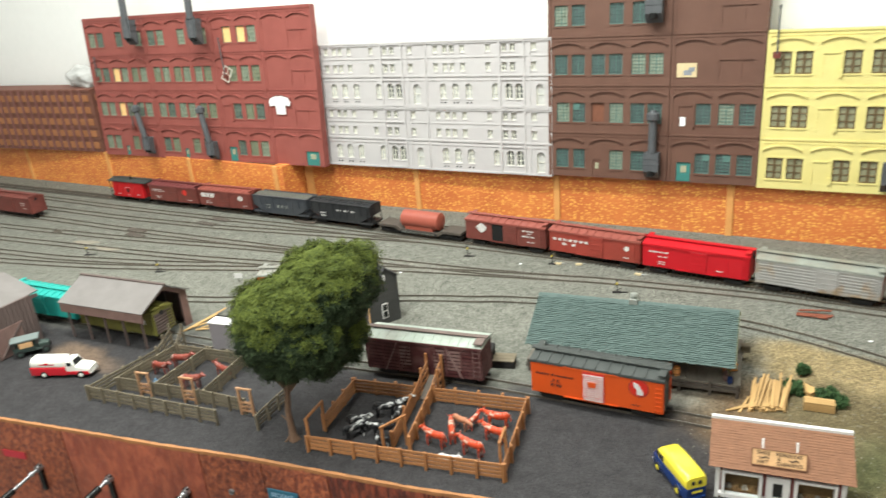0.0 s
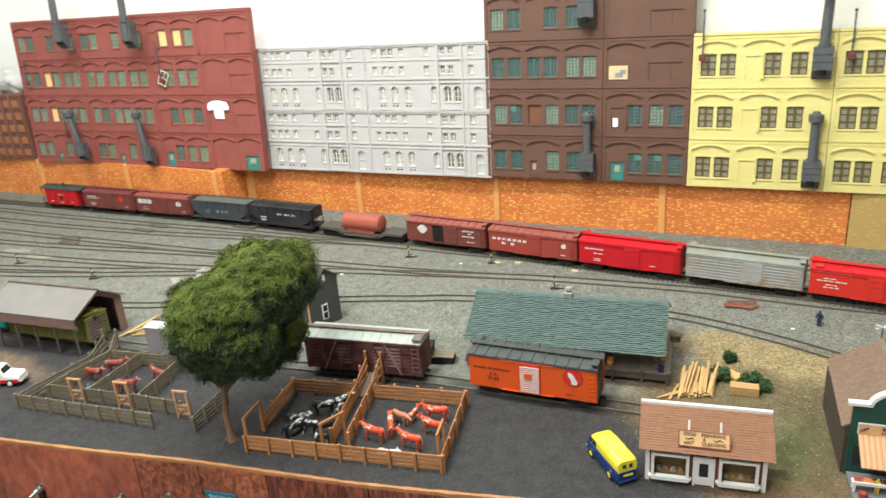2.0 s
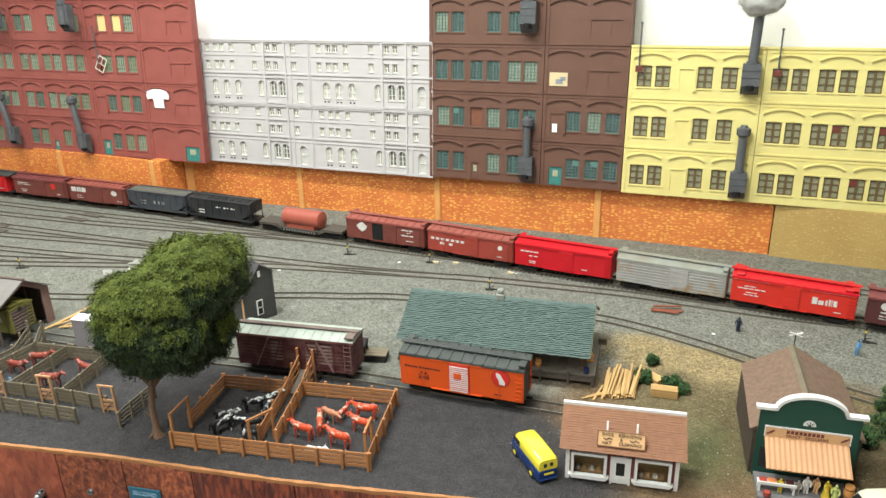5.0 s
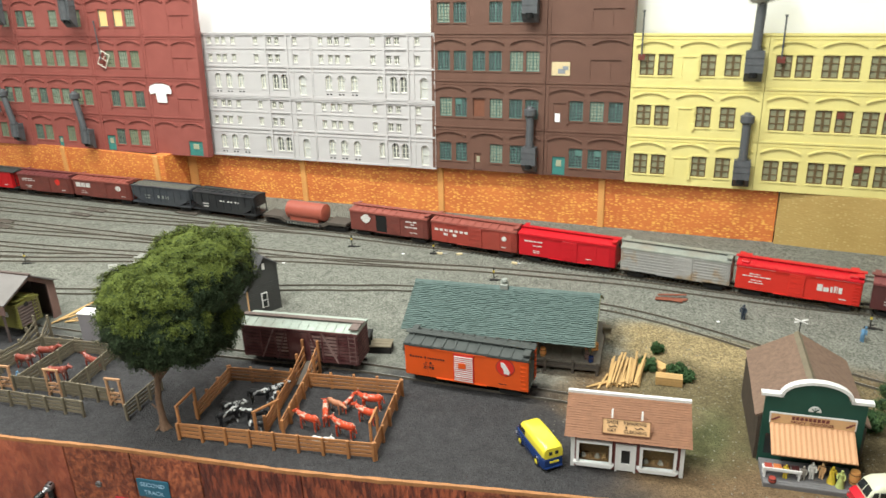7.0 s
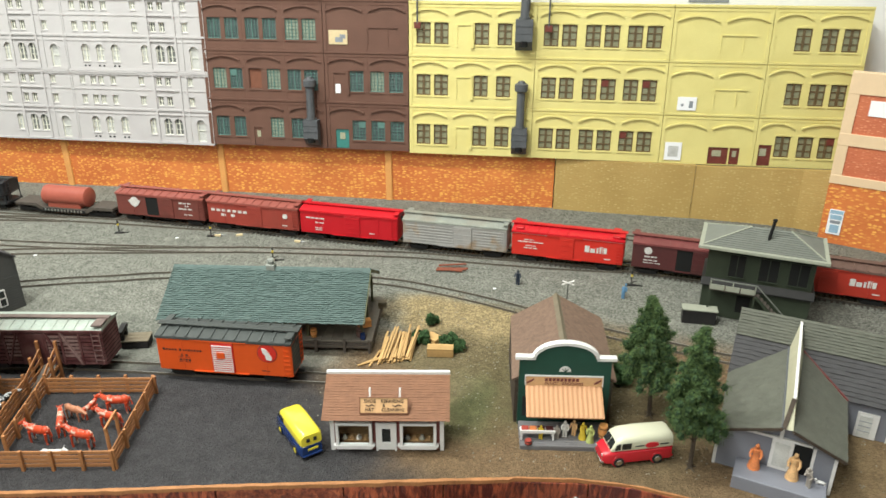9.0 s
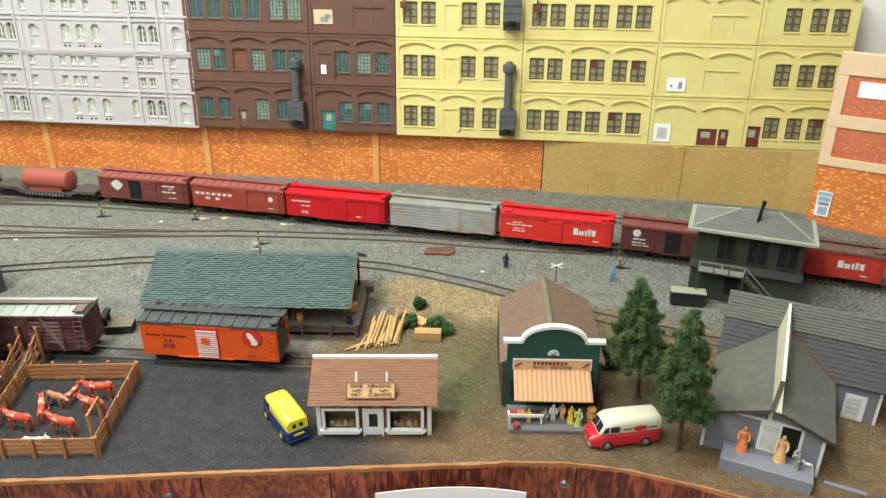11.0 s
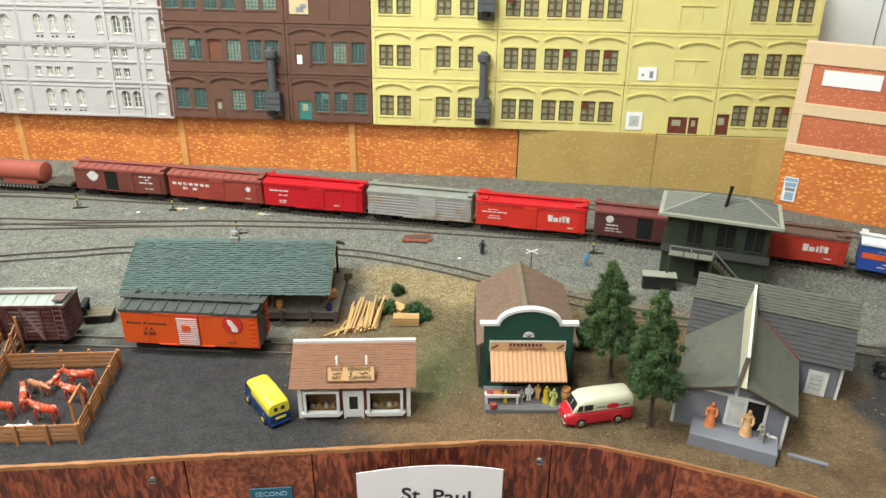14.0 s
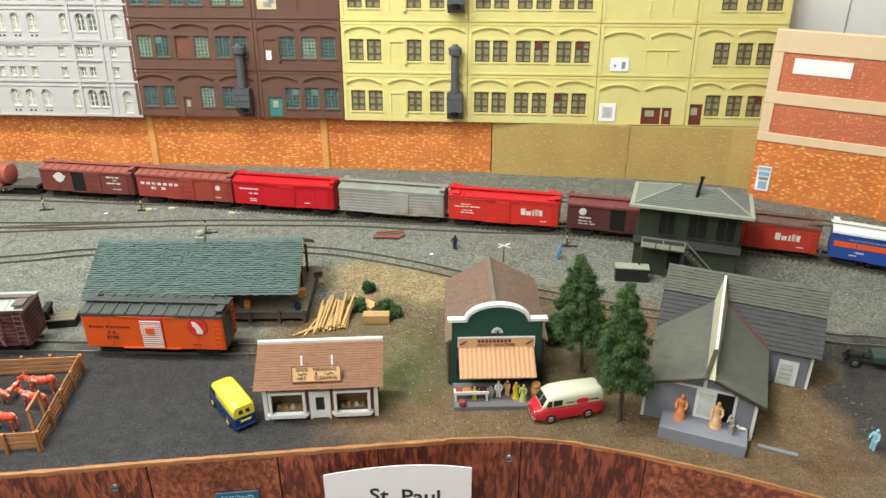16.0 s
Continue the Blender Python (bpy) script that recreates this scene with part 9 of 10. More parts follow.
# ---------------------------------------------------------------- signal tower
tw = thing("signal_tower", "dark green two-storey signal tower with pale hipped roof", "signal tower", 0.2965, 0.8190, 0, -14.5)
TW, TD, TE = 0.1120, 0.0550, 0.0845
part("wall", MB().box(0, TW, 0, TD, 0, 0.0390, 0.0006), TOWER_GREEN, tw, "dark green lower storey")
part("wall", MB().box(0.0015, TW - 0.0015, 0.0015, TD - 0.0015, 0.0440, TE, 0.0004), TOWER_GREEN, tw, "dark green upper storey")
part("skirt_roof", MB().prism([(-0.0040, 0.0385), (-0.0040, 0.0400), (0.0012, 0.0470), (TD - 0.0012, 0.0470), (TD + 0.0040, 0.0400), (TD + 0.0040, 0.0385)], -0.0020, TW + 0.0020, "x"), UNDER, tw, "dark skirt roof between the storeys")
O = 0.0095
I = O - 0.0045
corners = [(-I, -I), (TW + I, -I), (TW + I, TD + I), (-I, TD + I)]
r0, r1, rz_ = (0.0420, TD / 2), (TW - 0.0300, TD / 2), TE + 0.0190
part("eave", MB().box(-O, TW + O, -O, TD + O, TE - 0.0002, TE + 0.0034, 0.0004), EAVE_PALE, tw, "pale grey-green eave board")
for i, (p, q) in enumerate(zip(corners, corners[1:] + corners[:1])):
    a, b = (*p, TE + 0.0036), (*q, TE + 0.0036)
    t0, t1 = ((*r0, rz_), (*r1, rz_)) if i == 0 else ((*r1, rz_), (*r1, rz_)) if i == 1 else ((*r1, rz_), (*r0, rz_)) if i == 2 else ((*r0, rz_), (*r0, rz_))
    part("roof", MB().add([a, b, t1, t0] if i in (0, 2) else [a, b, t0], [(0, 1, 2, 3)] if i in (0, 2) else [(0, 1, 2)]), TOWER_ROOF, tw)
    if i in (0, 2):
        for k in range(11):
            s = k / 11
            p0, p1 = Vector(a).lerp(Vector(t0), s), Vector(b).lerp(Vector(t1), s)
            part("roof_course", MB().beam((p0.x, p0.y, p0.z + 0.0004), (p1.x, p1.y, p1.z + 0.0004), 0.0009, 0.0008), TOWER_ROOF, tw)
    part("hip", MB().beam(a, (*(r0 if i in (0, 3) else r1), rz_), 0.0018, 0.0014), EAVE_PALE, tw)
part("stovepipe", MB().tube((0.0600, 0.0130, TE + 0.0100), (0.0630, 0.0150, TE + 0.0330), 0.0018, None, 10).tube((0.0630, 0.0150, TE + 0.0330), (0.0630, 0.0150, TE + 0.0350), 0.0024, None, 10), SOOT_SHADE, tw)
part("pipe_flashing", MB().box(0.0560, 0.0640, 0.0090, 0.0160, TE + 0.0080, TE + 0.0100, 0.0004), ROOF_DARK, tw)
for xx, ww in ((0.0250, 0.0160), (0.0560, 0.0190), (0.0860, 0.0190)):
    w = part("window", MB().box(xx, xx + ww, 0.0004, 0.0016, 0.0520, 0.0780), SOOT_SHADE, tw)
    part("sash", MB().box(xx - 0.0010, xx, -0.0002, 0.0016, 0.0510, 0.0790).box(xx + ww, xx + ww + 0.001, -0.0002, 0.0016, 0.0510, 0.0790).box(xx, xx + ww, -0.0002, 0.0016, 0.0780, 0.0790).box(xx, xx + ww, -0.0002, 0.0016, 0.0510, 0.0520).box(xx + ww / 2 - 0.0004, xx + ww / 2 + 0.0004, 0.0, 0.0014, 0.0520, 0.0780), TOWER_GREEN, w)
part("lower_window", MB().box(0.0380, 0.0520, -0.0006, 0.0004, 0.0100, 0.0300), SOOT_SHADE, tw)
lan = part("landing", MB().box(0.0080, 0.0560, -0.0170, -0.0042, 0.0400, 0.0416, 0.0002), DECK, tw, "grey wooden stair landing")
for xx in (0.0095, 0.0250, 0.0405):
    part("landing_panel", MB().box(xx, xx + 0.0140, -0.0178, -0.0172, 0.0418, 0.0478), EAVE_PALE, lan)
for xx in (0.0090, 0.0320, 0.0550):
    part("baluster", MB().box(xx - 0.0005, xx + 0.0005, -0.0168, -0.0158, 0.0416, 0.0520), EAVE_PALE, lan)
part("handrail", MB().box(0.0080, 0.0560, -0.0169, -0.0157, 0.0520, 0.0532).beam((0.0560, -0.0163, 0.0526), (0.0980, -0.0163, 0.0120), 0.0012, 0.0012), TOWER_ROOF, lan)
for i in range(11):
    f = (i + 0.5) / 11
    part("step", MB().box(0.0560 + 0.042 * f - 0.0026, 0.0560 + 0.042 * f + 0.0026, -0.0160, -0.0060, 0.0395 * (1 - f), 0.0395 * (1 - f) + 0.0010), DECK, lan)
part("stringer", MB().beam((0.0560, -0.0168, 0.0395), (0.0980, -0.0168, 0.0), 0.0012, 0.0030).beam((0.0560, -0.0055, 0.0395), (0.0980, -0.0055, 0.0), 0.0012, 0.0030), TOWER_GREEN, lan)
for xx in (0.0090, 0.0550):
    part("landing_post", MB().box(xx - 0.0010, xx + 0.0010, -0.0168, -0.0148, 0, 0.0400), TOWER_GREEN, lan)
bx_ = thing("coal_bunker", "black lidded bunker standing beside the signal tower", "bunker", 0.2930, 0.7980, 0, -4)
part("bin", MB().box(-0.0180, 0.0180, -0.0060, 0.0060, -0.0003, 0.0165, 0.0004), UNDER, bx_)
part("lid", MB().box(-0.0190, 0.0190, -0.0070, 0.0070, 0.0165, 0.0182, 0.0003), EAVE_PALE, bx_)

# ---------------------------------------------------------------- sheds, house and shack
barn = thing("wooden_barn", "brown board barn with grey roof and braced door", "barn", -0.9235, 0.4380, 0, 2)
part("wall", MB().box(-0.0030, 0.0, 0.0, 0.0780, 0, 0.0670).prism([(-0.1300, 0), (-0.0030, 0), (-0.0030, 0.0640), (-0.0655, 0.0845), (-0.1300, 0.0690)], 0.0750, 0.0780, "y").prism([(-0.1300, 0), (-0.0030, 0), (-0.0030, 0.0640), (-0.0655, 0.0845), (-0.1300, 0.0690)], 0.0, 0.0030, "y"), SHED_WALL, barn)
for i in range(13):
    part("board", MB().box(0.0, 0.0008, 0.0006 + i * 0.0060, 0.0058 + i * 0.0060, 0.0, 0.0670), SHED_WALL, barn)
dd = part("door", MB().box(0.0008, 0.0020, 0.0160, 0.0560, 0.0010, 0.0400, 0.0002), SHED_TRIM, barn)
part("brace", MB().beam((0.0026, 0.0180, 0.0030), (0.0026, 0.0540, 0.0380), 0.0012, 0.0026).beam((0.0026, 0.0540, 0.0380), (0.0026, 0.0560, 0.0030), 0.0012, 0.0020), SHED_WALL, dd)
part("roof", slab(MB(), (0.0000, -0.0300, 0.0672), (-0.0040, 0.0925, 0.0672), (-0.0660, 0.0925, 0.0870), (-0.0640, -0.0300, 0.0870), 0.0016), SHED_ROOF, barn)
part("roof", slab(MB(), (-0.1360, -0.0300, 0.0700), (-0.1360, 0.0900, 0.0700), (-0.0664, 0.0925, 0.0872), (-0.0644, -0.0300, 0.0872), 0.0016), SHED_ROOF, barn)
part("eave_board", MB().box(-0.0030, -0.0016, -0.0290, 0.0890, 0.0600, 0.0650), SHED_WALL, barn)
part("chimney", MB().box(-0.0800, -0.0740, 0.0790, 0.0850, 0.0800, 0.0960, 0.0004), BOX_RUST, barn)

shed = thing("loading_shed", "long open loading shed with pale grey tarpaper roof", "shed", -0.8920, 0.5360, 0, 4.0)
SL = 0.1400
for i in range(5):
    part("post", MB().box(0.004 + i * 0.0330 - 0.0012, 0.004 + i * 0.0330 + 0.0012, 0.0, 0.0024, -0.0004, 0.0430, 0.0002), SHED_WALL, shed)
    part("post", MB().box(0.004 + i * 0.0330 - 0.0012, 0.004 + i * 0.0330 + 0.0012, 0.0760, 0.0784, -0.0004, 0.0480, 0.0002), SHED_WALL, shed)
part("fascia_board", MB().box(-0.004, SL + 0.004, -0.0030, -0.0014, 0.0390, 0.0530), SHED_TRIM, shed, "mauve-brown fascia board")
part("roof", slab(MB(), (-0.005, -0.0040, 0.0530), (SL + 0.006, -0.0040, 0.0530), (SL + 0.006, 0.0420, 0.0740), (-0.005, 0.0420, 0.0740), 0.0014), SHED_ROOF, shed)
part("roof", slab(MB(), (-0.005, 0.0840, 0.0500), (SL + 0.006, 0.0840, 0.0500), (SL + 0.006, 0.0422, 0.0743), (-0.005, 0.0422, 0.0743), 0.0014), SHED_ROOF, shed)
part("ridge_board", MB().box(-0.0060, SL + 0.0070, 0.0405, 0.0440, 0.0736, 0.0756), SHED_WALL, shed)
part("wall", MB().box(0.0, SL, 0.0785, 0.0800, 0, 0.0500), SHED_WALL, shed)
part("end_wall", MB().prism([(0.0680, 0), (0.0800, 0), (0.0800, 0.0500), (0.0420, 0.0720), (0.0, 0.0520), (0.0, 0.0485), (0.0420, 0.0660), (0.0680, 0.0500)], SL - 0.0004, SL + 0.0016, "x"), SHED_TRIM, shed)
for i in range(5):
    part("rafter", MB().beam((0.004 + i * 0.0330, 0.0, 0.0500), (0.004 + i * 0.0330, 0.0420, 0.0705), 0.0012, 0.0020), SHED_WALL, shed)
hs = thing("grey_house", "small dark grey house with steep roof beside the tree", "house", -0.5014, 0.6873, 0, 65)
HW_, HD = 0.0460, 0.0620
PK, PZ, RZ_, LZ = 0.0290, 0.0765, 0.0640, 0.0420
part("wall", MB().prism([(0, 0), (HW_, 0), (HW_, RZ_), (PK, PZ), (0, LZ)], 0.0, HD, "y"), HOUSE_GREY, hs)
for i in range(14):
    part("clapboard", MB().box(0.0006, HW_ - 0.0006, -0.0006, 0.0002, 0.001 + i * 0.0029, 0.0036 + i * 0.0029), HOUSE_GREY, hs)
w = part("window", MB().box(0.0190, 0.0280, -0.0016, -0.0004, 0.0090, 0.0300, 0.0002), WHITE, hs, "white-framed sash window")
for z in (0.0106, 0.0204):
    part("pane", MB().box(0.0206, 0.0264, -0.0020, -0.0014, z, z + 0.0080), PANE_DARK, w)
part("vent", MB().box(0.0255, 0.0290, -0.0012, -0.0002, 0.0610, 0.0690), WHITE, hs)
part("corner_board", MB().box(-0.0008, 0.0010, -0.0010, 0.0006, 0, LZ - 0.001), SIGN_TAN, hs)
part("corner_board", MB().box(HW_ - 0.0010, HW_ + 0.0008, -0.0010, 0.0006, 0, RZ_ - 0.001), HOUSE_GREY, hs)
for (a, az), (b, bz), nm in (((-0.004, LZ - 0.0045), (PK, PZ + 0.0012), 1), ((HW_ + 0.0025, RZ_ - 0.0008), (PK - 0.0004, PZ + 0.0012), 2)):
    rf = part("roof", slab(MB(), (a, -0.0022, az), (a, HD + 0.003, az), (b, HD + 0.003, bz), (b, -0.0022, bz), 0.0012), CHURCH_DARK, hs)
    tagged(part("shingles", shingles(MB(), (a, -0.0022, az), (a, HD + 0.003, az), (b, HD + 0.003, bz), (b, -0.0022, bz), 12 if nm == 1 else 6, 0.0035, 70 + nm, 0.0006, 0.0003), CHURCH_DARK, rf), kind="stuff")
ws = thing("tool_shack", "pale mauve-grey shack with a white roof", "shack", -0.6690, 0.5760, 0, 8)
part("wall", MB().box(0.0, 0.0560, 0.0, 0.0190, -0.0004, 0.0370, 0.0004), material("mauve_grey_board", (0.24, 0.22, 0.235), 0.8, var=0.1, scale=70), ws)
part("roof", MB().box(-0.0008, 0.0568, -0.0010, 0.0170, 0.0370, 0.0386, 0.0005), WHITE, ws, "white painted roof")
part("back_curb", MB().box(-0.0008, 0.0568, 0.0171, 0.0200, 0.0370, 0.0394, 0.0004), UNDER, ws)
for i, (a, b, rz, L_) in enumerate(((-0.7460, 0.5990, 80, 0.070), (-0.7420, 0.6030, 74, 0.046), (-0.7370, 0.6090, 40, 0.024), (-0.7320, 0.6085, 8, 0.022), (-0.7270, 0.6120, 28, 0.018))):
    b_ = thing("loose_board", "fresh orange-brown board leaning by the shack", "board", a, b, 0.0012 + 0.0014 * (i % 3), rz, group="boards by the tool shack")
    part("plank", MB().beam((0, 0, 0), (L_, 0, 0.004), 0.0026, 0.0014, c=0.0002), LUMBER, b_)

# ---------------------------------------------------------------- vehicles


def loft(stations, n=5):
    """A body through rounded sections: stations are (x, half width, z0, z1, roundness)."""
    m = MB()
    rings = []
    for x, w, z0, z1, r in stations:
        r = min(r, w * 0.95, (z1 - z0) * 0.48)
        ring = []
        for cy, cz, a0 in ((w - r, z1 - r, 0), (-w + r, z1 - r, 90), (-w + r * 0.4, z0 + r * 0.4, 180), (w - r * 0.4, z0 + r * 0.4, 270)):
            rr = r if a0 < 180 else r * 0.4
            for k in range(n):
                a = radians(a0 + 90 * k / (n - 1))
                ring.append((x, cy + rr * math.cos(a), cz + rr * math.sin(a)))
        rings.append(ring)
    k = len(rings[0])
    vs = [p for ring in rings for p in ring]
    fs = [(i * k + j, i * k + (j + 1) % k, (i + 1) * k + (j + 1) % k, (i + 1) * k + j) for i in range(len(rings) - 1) for j in range(k)]
    fs += [tuple(range(k - 1, -1, -1)), tuple(range((len(rings) - 1) * k, len(rings) * k))]
    return m.add(vs, fs)


def wheel(v, x, y, r, hub, w=0.0022):
    s = -1 if y < 0 else 1
    t = part("wheel", MB().tube((x, y - s * w / 2, r), (x, y + s * w / 2, r), r, r * 0.96, 18), TYRE, v, smooth=True)
    part("hubcap", MB().tube((x, y + s * w * 0.45, r), (x, y + s * w * 0.62, r), r * 0.62, r * 0.45, 14), hub, t, smooth=True)


def step_van(label, x, y, rz, lower, upper, hub, L=0.0580):
    """A rounded delivery van; front towards +x."""
    v = thing("delivery_van", label, "van", x, y, 0, rz, group="parked delivery vans")
    h = L / 2
    part("lower_body", loft([(-h, 0.0085, 0.0035, 0.0135, 0.002), (-h + 0.002, 0.0100, 0.0030, 0.0140, 0.002), (h - 0.012, 0.0102, 0.0030, 0.0140, 0.002), (h - 0.004, 0.0098, 0.0030, 0.0136, 0.003), (h, 0.0080, 0.0036, 0.0118, 0.003)]), lower, v, smooth=True)
    part("upper_body", loft([(-h + 0.0004, 0.0090, 0.0136, 0.0238, 0.004), (-h + 0.003, 0.0099, 0.0136, 0.0258, 0.005), (0.0, 0.0101, 0.0136, 0.0264, 0.005), (h - 0.0150, 0.0099, 0.0136, 0.0258, 0.005), (h - 0.0105, 0.0095, 0.0136, 0.0232, 0.004), (h - 0.0060, 0.0086, 0.0134, 0.0156, 0.001)]), upper, v, smooth=True)
    for s in (-1, 1):
        part("windscreen", MB().prism([(s * 0.0076, 0), (s * 0.0006, 0), (s * 0.0006, 0.0072), (s * 0.0066, 0.0068)], 0, 0.0006, "z", Matrix.Translation((h - 0.0060, 0, 0.0156)) @ Matrix.Rotation(radians(90), 4, "Z") @ Matrix.Rotation(radians(59), 4, "X")), PANE_DARK, v)
        part("quarter_window", MB().prism([(h - 0.0128, 0.0160), (h - 0.0085, 0.0160), (h - 0.0100, 0.0205), (h - 0.0128, 0.0212)], s * 0.0096 - 0.0006, s * 0.0096 + 0.0006, "y"), PANE_DARK, v)
    for s in (-1, 1):
        part("side_window", MB().box(h - 0.0215, h - 0.0140, s * 0.0098 - 0.0006, s * 0.0098 + 0.0006, 0.0158, 0.0212, 0.0004), PANE_DARK, v)
        part("rear_window", MB().box(-h - 0.0004, -h + 0.0030, s * 0.0030 - 0.0016, s * 0.0030 + 0.0016, 0.0170, 0.0205, 0.0004), PANE_DARK, v)
        part("headlight", MB().tube((h - 0.0015, s * 0.0062, 0.0100), (h + 0.0004, s * 0.0060, 0.0098), 0.0016, 0.0013, 10), CHROME, v)
        for xx in (-h + 0.0125, h - 0.0125):
            wheel(v, xx, s * 0.0099, 0.0044, hub)
            part("wheel_arch", MB().tube((xx, s * 0.0098, 0.0050), (xx, s * 0.0104, 0.0050), 0.0056, 0.0053, 16), lower, v, smooth=True)
    part("bumper", MB().box(h - 0.0012, h + 0.0012, -0.0088, 0.0088, 0.0036, 0.0054, 0.0005), CHROME, v)
    part("bumper", MB().box(-h - 0.0012, -h + 0.0008, -0.0088, 0.0088, 0.0036, 0.0052, 0.0005), lower, v)
    return v


v1 = step_van("yellow and navy toy delivery van with yellow wheels", -0.0860, 0.5370, 131, VAN_BLUE, VAN_YELLOW, VAN_YELLOW)
part("painted_mark", MB().box(-0.0295, -0.0285, -0.0050, 0.0040, 0.0090, 0.0108), VAN_YELLOW, v1)
v2 = step_van("red and cream toy delivery van parked by the grocery", 0.1985, 0.5540, 197, VAN_RED, VAN_CREAM, CHROME, 0.0560)
v2.scale = (1.07, 1.07, 1.07)
part("painted_emblem", MB().prism([(-0.010 + 0.0056 * math.cos(a), 0.0180 + 0.0024 * math.sin(a)) for a in (6.283 * i / 16 for i in range(16))], 0.0096, 0.01045, "y"), VAN_RED, v2)
for a, b in ((-0.0035, 0.0035), (-0.0235, -0.0165)):
    part("painted_mark", MB().box(a, b, 0.0096, 0.01043, 0.0176, 0.0184), INK, v2)

tk = thing("tanker_truck", "red and white toy fuel truck with a rounded tank", "truck", -0.8050, 0.4630, 0, 21)
part("chassis", MB().box(-0.038, 0.034, -0.0090, 0.0090, 0.0036, 0.0062), UNDER, tk)
part("skirt", loft([(-0.0400, 0.0095, 0.0040, 0.0140, 0.001), (-0.038, 0.0104, 0.0040, 0.0148, 0.001), (0.006, 0.0104, 0.0040, 0.0148, 0.001), (0.0075, 0.0098, 0.0040, 0.0142, 0.001)]), VAN_RED, tk, smooth=True)
part("tank", loft([(-0.0390, 0.0080, 0.0142, 0.0230, 0.004), (-0.0370, 0.0098, 0.0142, 0.0252, 0.006), (0.0040, 0.0098, 0.0142, 0.0252, 0.006), (0.0060, 0.0084, 0.0142, 0.0236, 0.004)]), TRUCK_WHITE, tk, smooth=True)
part("cab", loft([(0.0078, 0.0092, 0.0060, 0.0215, 0.002), (0.0095, 0.0096, 0.0060, 0.0238, 0.003), (0.0165, 0.0094, 0.0060, 0.0236, 0.003), (0.0205, 0.0092, 0.0060, 0.0160, 0.001)]), TRUCK_WHITE, tk, smooth=True)
part("hood", loft([(0.0200, 0.0094, 0.0050, 0.0158, 0.002), (0.0360, 0.0092, 0.0050, 0.0142, 0.003), (0.0385, 0.0080, 0.0060, 0.0125, 0.003)]), TRUCK_WHITE, tk, smooth=True)
part("fender_stripe", MB().box(0.0080, 0.0370, -0.0100, -0.0090, 0.0050, 0.0092, 0.0002), VAN_RED, tk)
part("windscreen", MB().prism([(-0.0074, 0), (0.0074, 0), (0.0062, 0.0066), (-0.0062, 0.0066)], 0, 0.0006, "z", Matrix.Translation((0.0203, 0, 0.0162)) @ Matrix.Rotation(radians(90), 4, "Z") @ Matrix.Rotation(radians(62), 4, "X")), PANE_DARK, tk)
part("side_window", MB().box(0.0105, 0.0165, -0.0099, -0.0088, 0.0160, 0.0212, 0.0004), PANE_DARK, tk)
part("painted_mark", MB().box(-0.0260, -0.0060, -0.0101, -0.0092, 0.0180, 0.0192).box(-0.0190, -0.0130, -0.0101, -0.0092, 0.0192, 0.0206), VAN_RED, tk)
part("bumper", MB().box(0.0380, 0.0400, -0.0092, 0.0092, 0.0046, 0.0066, 0.0005), CHROME, tk)
for xx in (-0.0220, 0.0270):
    for s in (-1, 1):
        wheel(tk, xx, s * 0.0098, 0.0048, TRUCK_WHITE)

ot = thing("old_truck", "dark green open toy truck with a grey canvas roof", "truck", -0.9020, 0.4860, 0, 52)
part("bed", MB().box(-0.022, 0.016, -0.0090, 0.0090, 0.0065, 0.0085, 0.0003), TRUCK_GREEN, ot)
part("side_board", MB().box(-0.022, 0.004, -0.0094, -0.0086, 0.0085, 0.0140).box(-0.022, 0.004, 0.0086, 0.0094, 0.0085, 0.0140), TRUCK_GREEN, ot)
part("canopy", loft([(-0.0235, 0.0098, 0.0215, 0.0238, 0.001), (0.010, 0.0098, 0.0215, 0.0240, 0.001)]), material("grey_green_canvas", (0.16, 0.19, 0.185), 0.9, var=0.1), ot)
part("side_panel", MB().box(-0.0140, 0.0020, -0.0098, -0.0092, 0.0130, 0.0200), SIGN_TAN, ot)
for xx in (-0.0215, 0.0060):
    for s in (-1, 1):
        part("canopy_post", MB().box(xx - 0.0006, xx + 0.0006, s * 0.0088 - 0.0006, s * 0.0088 + 0.0006, 0.0085, 0.0216), TRUCK_GREEN, ot)
part("hood", loft([(0.0085, 0.0070, 0.0066, 0.0150, 0.002), (0.0200, 0.0052, 0.0066, 0.0130, 0.002)]), TRUCK_GREEN, ot, smooth=True)
for xx in (-0.0150, 0.0155):
    for s in (-1, 1):
        wheel(ot, xx, s * 0.0092, 0.0050, TRUCK_GREEN)

wr = thing("stripped_truck", "dark stripped toy truck chassis on the cinder road", "truck", 0.4930, 0.6420, 0, -12)
part("frame", MB().box(-0.026, 0.030, -0.0050, -0.0036, 0.0050, 0.0070).box(-0.026, 0.030, 0.0036, 0.0050, 0.0050, 0.0070).box(-0.026, -0.024, -0.0050, 0.0050, 0.0050, 0.0070).box(0.008, 0.010, -0.0050, 0.0050, 0.0050, 0.0070), UNDER, wr)
part("engine", MB().box(-0.0220, -0.0110, -0.0034, 0.0034, 0.0060, 0.0120, 0.0008).tube((-0.010, 0, 0.0095), (-0.004, 0, 0.0095), 0.0030, None, 10), UNDER, wr)
part("cab", loft([(-0.0040, 0.0085, 0.0070, 0.0150, 0.002), (0.0100, 0.0088, 0.0070, 0.0165, 0.002), (0.030, 0.0088, 0.0070, 0.0120, 0.002)]), TRUCK_GREEN, wr, smooth=True)
for xx in (-0.0180, 0.0200):
    for s in (-1, 1):
        wheel(wr, xx, s * 0.0082, 0.0050, STEEL)

# ---------------------------------------------------------------- yard details


